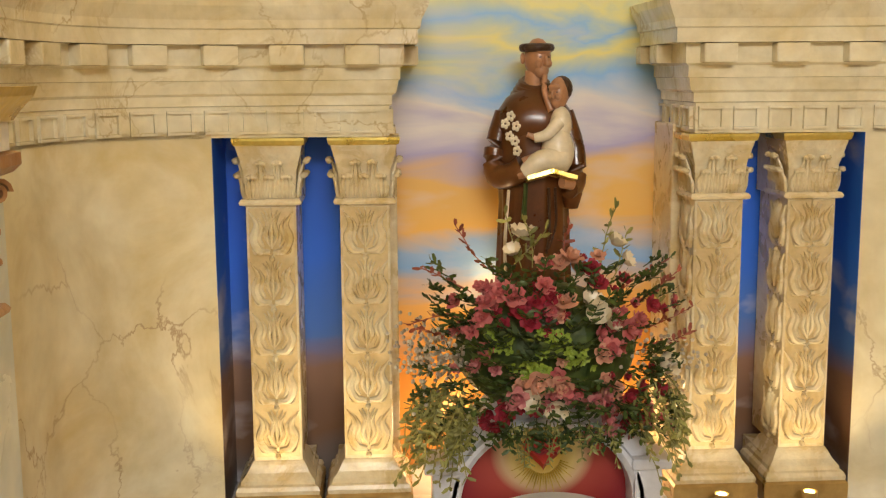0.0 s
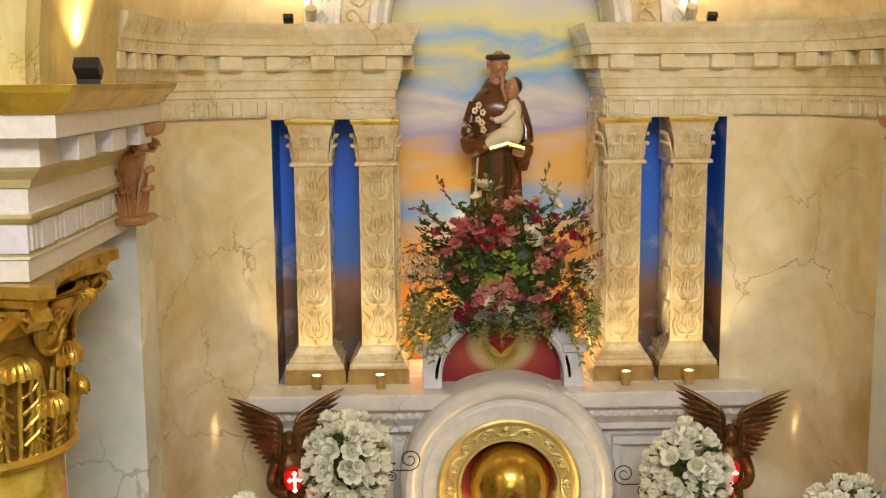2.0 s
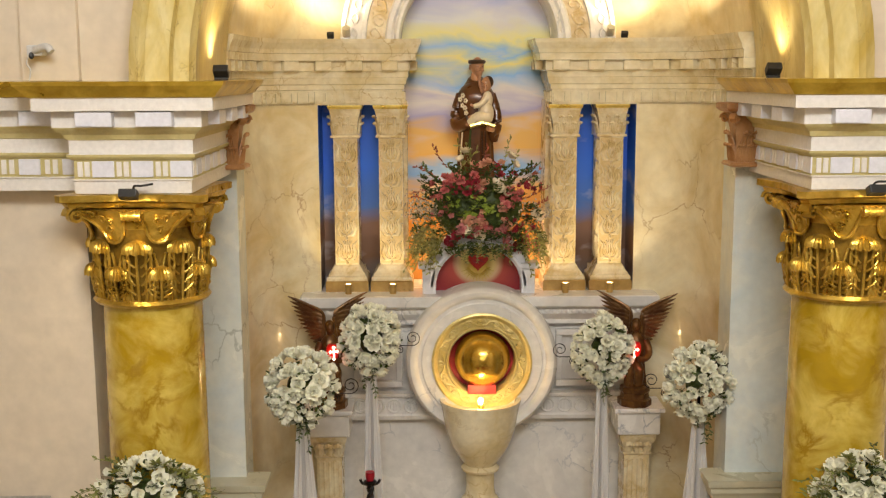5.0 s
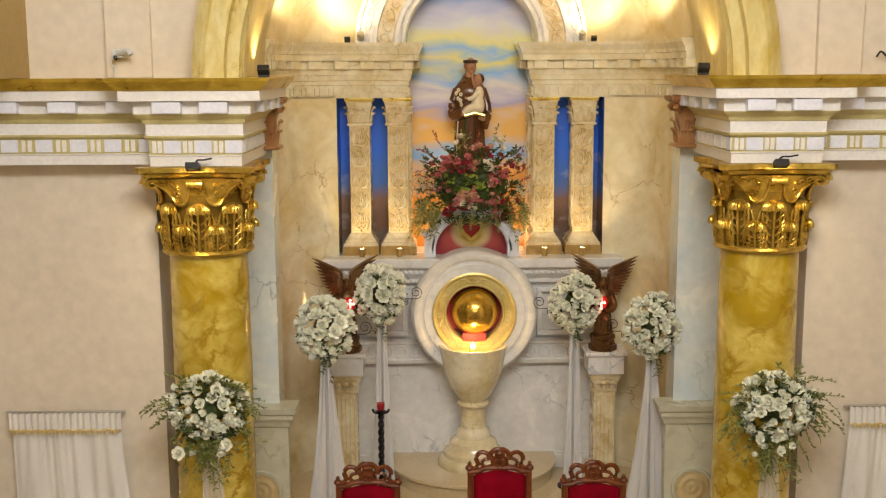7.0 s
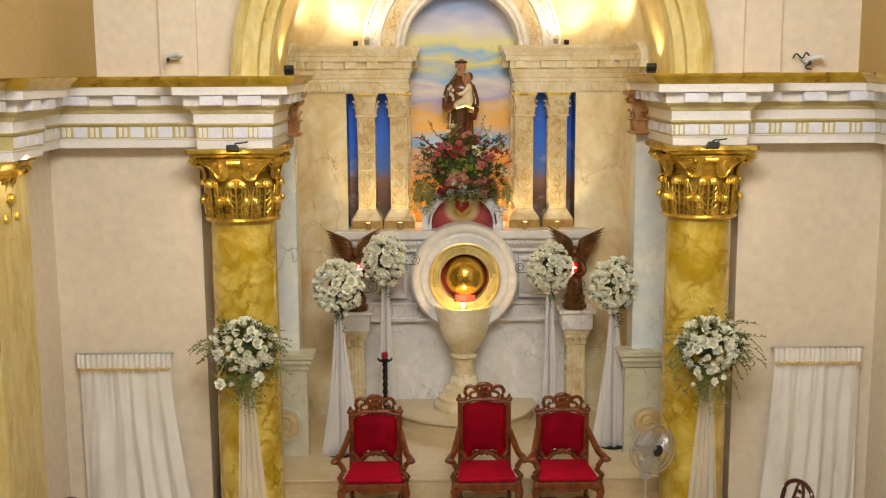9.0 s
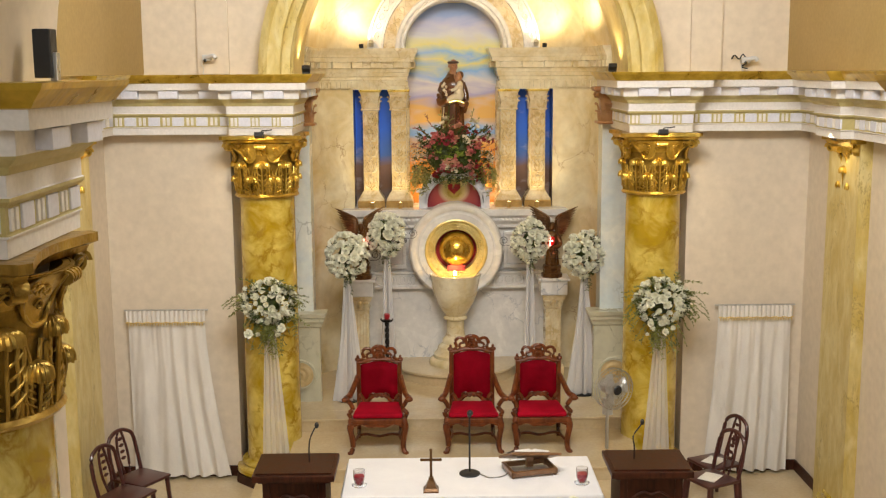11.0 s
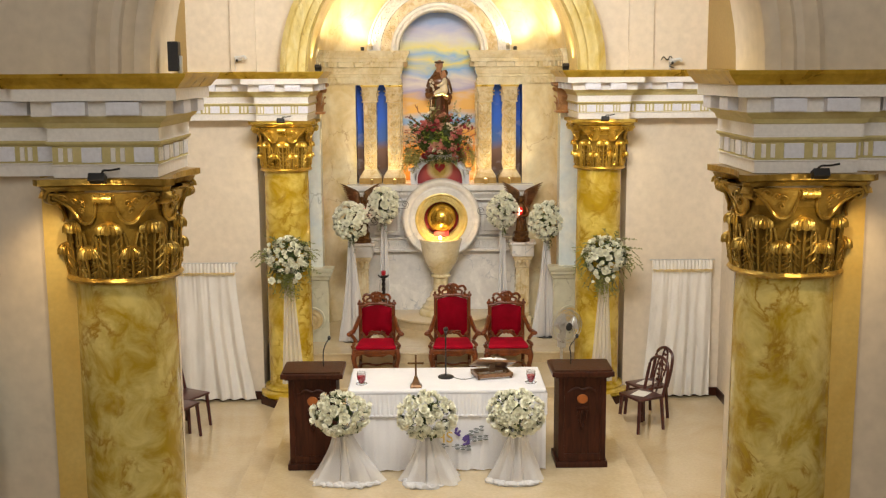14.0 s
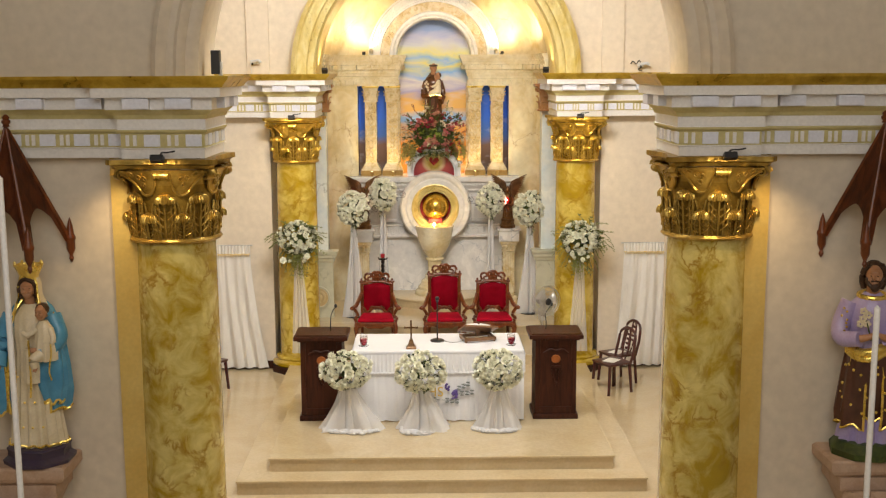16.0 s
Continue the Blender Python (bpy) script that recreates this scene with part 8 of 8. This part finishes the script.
def canopy(x, y):
    ob = thing("statue_canopy", "pointed red-brown wooden canopy over a statue", "canopy", pose(x, y, 0), group="statue canopies")
    ring = [(-0.34, 0.30), (-0.19, -0.22), (0.19, -0.22), (0.34, 0.30)]
    apex = Vector((0, -0.02, 4.14))
    for k in range(3):
        (ax, ay), (bx, by) = ring[k], ring[k + 1]
        bm = bmesh.new()
        cols = []
        for i in range(17):
            t = i / 16
            # a pointed arch cut out of the foot of each face
            v = abs(2 * t - 1)
            zz = 3.19 + 0.29 * (1 - v ** 1.7) ** 0.62 if 0.14 < t < 0.86 else 3.19
            px, py = ax + (bx - ax) * t, ay + (by - ay) * t
            col = []
            for w in (0.0, 0.25, 0.5, 0.75, 0.985):
                z = zz + (apex.z - zz) * w
                g = (z - 3.19) / (apex.z - 3.19)
                col.append(bm.verts.new((px + (apex.x - px) * g, py + (apex.y - py) * g, z)))
            cols.append(col)
        for a, b in zip(cols, cols[1:]):
            for i in range(4):
                bm.faces.new((a[i], b[i], b[i + 1], a[i + 1]))
        bmesh.ops.solidify(bm, geom=bm.faces, thickness=0.022)
        part("roof_face", bm, M_REDWOOD, ob)
    for px, py in ring:
        bm = bmesh.new()
        tube(bm, [(px, py, 3.19), (px + (apex.x - px) * 0.97, py + (apex.y - py) * 0.97, 4.10)], 0.020, 8, 0.5)
        part("ridge_rib", bm, M_REDWOOD, ob)
        bm = turned([(0, -0.21), (0.010, -0.20), (0.020, -0.175), (0.012, -0.15), (0.016, -0.14), (0.034, -0.10), (0.036, -0.03), (0.042, -0.02), (0.042, 0.0), (0.03, 0.02), (0.024, 0.08), (0.014, 0.12), (0, 0.16)], 12)
        part("finial_drop", bm, M_REDWOOD, ob, "", True, m=pose(px, py, 3.22))
    part("top_finial", turned([(0, 4.10), (0.030, 4.11), (0.022, 4.125), (0.034, 4.14), (0.034, 4.155), (0.022, 4.165), (0.030, 4.18), (0.012, 4.20), (0, 4.205)], 12), M_REDWOOD, ob, "", True)


def drape(bm, prof, depth, a0, a1, folds, amp, idx, hem=None, cx=0.0, cy=0.0, seg=40):
    """An open mantle: a folded sheet round the back, from angle a0 to a1 (the front is at 270 degrees), with a rolled hem."""
    before = set(bm.faces)
    top, low = prof[-1][1], prof[0][1]
    rows = []
    for r, z in prof:
        u = (top - z) / (top - low)
        row = []
        for k in range(seg + 1):
            a = math.radians(a0 + (a1 - a0) * k / seg)
            q = r * (1 + amp * (0.25 + u) * math.sin(folds * a + 1.7 * math.sin(2 * a) + u))
            row.append(bm.verts.new((cx + math.cos(a) * q, cy + math.sin(a) * q * depth, z + 0.02 * u * math.sin(folds * a))))
        rows.append(row)
    for a, b in zip(rows, rows[1:]):
        for k in range(seg):
            bm.faces.new((a[k], a[k + 1], b[k + 1], b[k]))
    for f in set(bm.faces) - before:
        f.material_index = idx
    if hem is not None:
        edge = [row[0].co.copy() for row in reversed(rows)] + [v.co.copy() for v in rows[0][1:]] + [row[-1].co.copy() for row in rows[1:]]
        limb(bm, edge, 0.010, 0.010, hem, 6)


def madonna(x, y):
    bm = bmesh.new()
    B, C, S, G, D, A = 0, 1, 2, 3, 4, 5
    lathe(bm, [(0, 0), (0.27, 0), (0.275, 0.03), (0.25, 0.045), (0.235, 0.06), (0.235, 0.10), (0.245, 0.12), (0.23, 0.135), (0, 0.14)], 8, start=math.pi / 8)
    for f in bm.faces:
        f.material_index = D
    # gown with long folds and a gilded hem
    robe(bm, [(0.205, 0.135), (0.195, 0.20), (0.175, 0.40), (0.155, 0.65), (0.14, 0.88), (0.15, 1.02), (0.14, 1.16), (0.06, 1.25)], 0.72, 15, C, amp=0.13, seg=90)
    limb(bm, [(0.212 * math.cos(a) * (1 + 0.12 * math.sin(15 * a + 1.5 * math.sin(3 * a))), 0.152 * math.sin(a) * (1 + 0.12 * math.sin(15 * a + 1)), 0.145 + 0.012 * math.sin(15 * a)) for a in (2 * math.pi * k / 90 for k in range(91))], 0.010, 0.010, G, 6)
    for k in range(12):
        a = math.radians(225 + 8 * k)
        blob(bm, (0.185 * math.cos(a), 0.150 * math.sin(a), 0.30 + 0.20 * (k % 3)), (0.010, 0.008, 0.010), G, 6)
    # blue mantle, open in front, edged with gold
    drape(bm, [(0.235, 0.42), (0.255, 0.55), (0.245, 0.75), (0.225, 0.95), (0.205, 1.10), (0.15, 1.22), (0.09, 1.28)], 0.70, -52, 232, 9, 0.10, B, G, cy=0.03)
    limb(bm, [(-0.15, 0, 1.16), (-0.215, -0.04, 1.00), (-0.235, -0.08, 0.86), (-0.235, -0.13, 0.78)], 0.070, 0.062, B, 16)
    limb(bm, [(-0.235, -0.13, 0.79), (-0.245, -0.17, 0.73), (-0.25, -0.185, 0.68)], 0.030, 0.018, S)
    drape(bm, [(0.05, 0.40), (0.085, 0.52), (0.095, 0.68), (0.075, 0.82)], 0.8, 0, 300, 4, 0.20, B, G, cx=-0.225, cy=-0.06, seg=28)
    limb(bm, [(0.16, 0, 1.15), (0.225, -0.05, 1.0), (0.19, -0.14, 0.93), (0.10, -0.19, 0.92)], 0.068, 0.045, B, 16)
    drape(bm, [(0.06, 0.50), (0.10, 0.64), (0.10, 0.80), (0.075, 0.93)], 0.75, 160, 420, 5, 0.20, B, G, cx=0.17, cy=-0.09, seg=28)
    limb(bm, [(0.11, -0.20, 0.92), (0.05, -0.215, 0.93)], 0.028, 0.018, S)
    # cream sash end and folds under the child
    robe(bm, [(0.05, 0.66), (0.06, 0.78), (0.045, 0.92)], 0.6, 6, C, cx=0.03, cy=-0.16, amp=0.2)
    limb(bm, [(0, 0, 1.22), (-0.005, -0.01, 1.32)], 0.042, 0.040, S)
    face(bm, -0.005, -0.025, 1.375, 1.0, S, A, 8)
    limb(bm, [(-0.062, -0.03, 1.30), (-0.066, -0.045, 1.38), (-0.03, -0.060, 1.44), (0.02, -0.062, 1.44), (0.058, -0.045, 1.39), (0.058, -0.03, 1.30)], 0.018, 0.018, A, 8)
    # veil over the shoulders
    drape(bm, [(0.15, 1.16), (0.115, 1.24), (0.088, 1.32), (0.088, 1.40), (0.070, 1.455), (0.02, 1.475)], 0.95, -38, 218, 7, 0.06, C, G, cy=0.005, seg=30)
    before = set(bm.faces)
    lathe(bm, [(0.068, 1.445), (0.072, 1.47), (0.085, 1.50), (0.105, 1.555), (0.098, 1.555), (0.078, 1.50), (0.064, 1.47)], 48, wave=lambda a, z: 1 + (0.10 * math.sin(8 * a) if z > 1.52 else 0.02 * math.sin(8 * a)))
    for k in range(8):
        a = 2 * math.pi * k / 8
        blob(bm, (0.104 * math.cos(a), 0.104 * math.sin(a), 1.56), (0.012, 0.012, 0.018), G, 6)
    for f in set(bm.faces) - before:
        f.material_index = G
    # child seated on the arm
    robe(bm, [(0.080, 0.84), (0.086, 0.93), (0.070, 1.02), (0.062, 1.10), (0.03, 1.15)], 0.8, 9, C, cx=0.145, cy=-0.16, amp=0.16)
    limb(bm, [(0.13, -0.20, 0.90), (0.08, -0.24, 0.86), (0.09, -0.235, 0.80)], 0.045, 0.030, C)
    limb(bm, [(0.09, -0.235, 0.80), (0.085, -0.25, 0.77)], 0.018, 0.014, S)
    face(bm, 0.135, -0.165, 1.215, 0.74, S, A, -12)
    blob(bm, (0.138, -0.145, 1.235), (0.052, 0.052, 0.050), A)
    limb(bm, [(0.10, -0.19, 1.09), (0.04, -0.22, 1.05), (0.0, -0.22, 1.07)], 0.026, 0.014, C)
    limb(bm, [(0.195, -0.17, 1.09), (0.225, -0.20, 1.02), (0.215, -0.22, 0.98)], 0.026, 0.014, C)
    limb(bm, [(0.21, -0.225, 0.98), (0.215, -0.24, 0.90), (0.19, -0.23, 0.78), (0.205, -0.23, 0.70)], 0.006, 0.006, G, 6)
    limb(bm, [(0.03, -0.185, 1.0), (0.035, -0.19, 0.75), (0.02, -0.18, 0.55)], 0.008, 0.008, G, 6)
    ob = new("madonna_statue", finish(bm, "madonna_statue", [M_BLUEROBE, M_CREAMROBE, M_SKIN, M_BRIGHTGOLD, M_NIGHT, M_HAIR], True))
    ob.matrix_basis = pose(x, y, 1.452) @ Matrix.Scale(1.02, 4)
    tagged(ob, "painted plaster statue in a blue mantle holding a child", "statue")


def carpenter(x, y):
    bm = bmesh.new()
    L, M, S, A, G, O, W = 0, 1, 2, 3, 4, 5, 6
    lathe(bm, [(0, 0), (0.27, 0), (0.275, 0.05), (0.25, 0.075), (0.22, 0.11), (0, 0.12)], 8, start=math.pi / 8)
    for f in bm.faces:
        f.material_index = G
    robe(bm, [(0.195, 0.11), (0.175, 0.25), (0.16, 0.5), (0.15, 0.82), (0.155, 0.95), (0.175, 1.08), (0.155, 1.20), (0.06, 1.28)], 0.74, 13, L, amp=0.16, seg=80)
    # brown mantle wound about the hips, rising to one side
    drape(bm, [(0.205, 0.24), (0.215, 0.34), (0.205, 0.50), (0.19, 0.66), (0.170, 0.83)], 0.80, -60, 262, 8, 0.09, M, O, cx=-0.01, cy=-0.01)
    drape(bm, [(0.14, 0.30), (0.17, 0.45), (0.19, 0.64), (0.17, 0.84)], 0.86, 215, 330, 6, 0.09, M, O, cx=0.0, cy=-0.015, seg=24)
    limb(bm, [(-0.165, -0.03, 0.86), (-0.09, -0.13, 0.83), (0.02, -0.155, 0.85), (0.15, -0.07, 0.92)], 0.038, 0.034, O, 10)
    limb(bm, [(-0.165, -0.03, 0.82), (-0.09, -0.135, 0.785), (0.02, -0.16, 0.80), (0.15, -0.07, 0.87)], 0.030, 0.030, O, 10)
    rng = random.Random(9)
    for k in range(26):
        a = math.radians(rng.uniform(185, 350))
        z = rng.uniform(0.32, 0.78)
        blob(bm, (0.205 * math.cos(a), 0.172 * math.sin(a) - 0.012, z), (0.012, 0.008, 0.012), O, 6)
    limb(bm, [(-0.155, 0, 1.20), (-0.225, -0.03, 1.02), (-0.215, -0.09, 0.93), (-0.10, -0.185, 0.945)], 0.075, 0.060, L, 16)
    limb(bm, [(-0.10, -0.19, 0.95), (-0.04, -0.205, 0.97), (0.02, -0.20, 1.0)], 0.030, 0.018, S)
    limb(bm, [(0.155, 0, 1.20), (0.225, -0.04, 1.0), (0.16, -0.14, 0.93), (0.09, -0.19, 0.96)], 0.075, 0.052, L, 16)
    limb(bm, [(0.09, -0.19, 0.96), (0.03, -0.21, 0.99)], 0.028, 0.018, S)
    for k in range(9):
        blob(bm, (-0.215 + rng.uniform(-0.02, 0.05), -0.105 - rng.uniform(0, 0.02), 0.93 + 0.03 * k), (0.010, 0.010, 0.010), O, 6)
    # stem of white lilies on the chest
    limb(bm, [(-0.02, -0.20, 0.94), (-0.05, -0.17, 1.06), (-0.07, -0.14, 1.15)], 0.006, 0.005, G, 6)
    for cx, cz in ((-0.05, 1.06), (-0.085, 1.10), (-0.045, 1.13), (-0.08, 1.16), (-0.10, 1.06)):
        for k in range(5):
            a = 2 * math.pi * k / 5
            blob(bm, (cx + 0.018 * math.cos(a), -0.165, cz + 0.018 * math.sin(a)), (0.014, 0.010, 0.014), W, 6)
    limb(bm, [(0.10 * math.cos(a), 0.005 + 0.08 * math.sin(a), 1.255 + 0.012 * math.sin(a)) for a in (2 * math.pi * k / 20 for k in range(21))], 0.020, 0.020, O, 8)
    limb(bm, [(0, 0, 1.24), (0, -0.012, 1.35)], 0.050, 0.046, S)
    face(bm, 0.0, -0.03, 1.415, 1.05, S, A, -6)
    blob(bm, (0, 0.012, 1.455), (0.078, 0.074, 0.074), A, 16)
    for q in (-1, 1):
        limb(bm, [(q * 0.045, -0.035, 1.495), (q * 0.072, -0.012, 1.44), (q * 0.078, 0.01, 1.37), (q * 0.060, 0.03, 1.31)], 0.028, 0.026, A, 10)
        limb(bm, [(q * 0.056, -0.045, 1.40), (q * 0.048, -0.062, 1.365), (q * 0.02, -0.085, 1.335)], 0.018, 0.020, A, 8)
    blob(bm, (0, -0.082, 1.330), (0.034, 0.024, 0.038), A)
    limb(bm, [(-0.03, -0.094, 1.378), (0, -0.104, 1.384), (0.03, -0.094, 1.378)], 0.007, 0.006, A, 6)
    ob = new("carpenter_statue", finish(bm, "carpenter_statue", [M_LILAC, M_MAROONROBE, M_SKIN, M_HAIR, M_LEAF, M_BRIGHTGOLD, M_CREAMROBE], True))
    ob.matrix_basis = pose(x, y, 1.452, 0, 0, -14) @ Matrix.Scale(1.03, 4)
    tagged(ob, "painted plaster bearded statue in lilac tunic and brown mantle", "statue")


M_NIGHT = mat("dark_violet_base", (0.05, 0.035, 0.07), 0.4, bump=0.1)
for x in (-3.36, 3.46):
    bracket(x, -5.46)
    canopy(x * 0.985, -5.54)
madonna(-3.235, -5.47)
carpenter(3.41, -5.48)

# slim white flag poles in the nave
for x in (-2.42, 2.38):
    ob = thing("flag_pole", "slim white pole standing on the nave floor", "pole", pose(x, -8.06, 0), group="white poles")
    part("foot", turned([(0, 0), (0.14, 0), (0.14, 0.02), (0.03, 0.04), (0, 0.045)], 20), M_STEEL, ob, "", True)
    part("rod", turned([(0, 0.04), (0.017, 0.04), (0.017, 3.95 if x < 0 else 3.2), (0, 3.97 if x < 0 else 3.22)], 12), M_WHITE, ob, "", True)
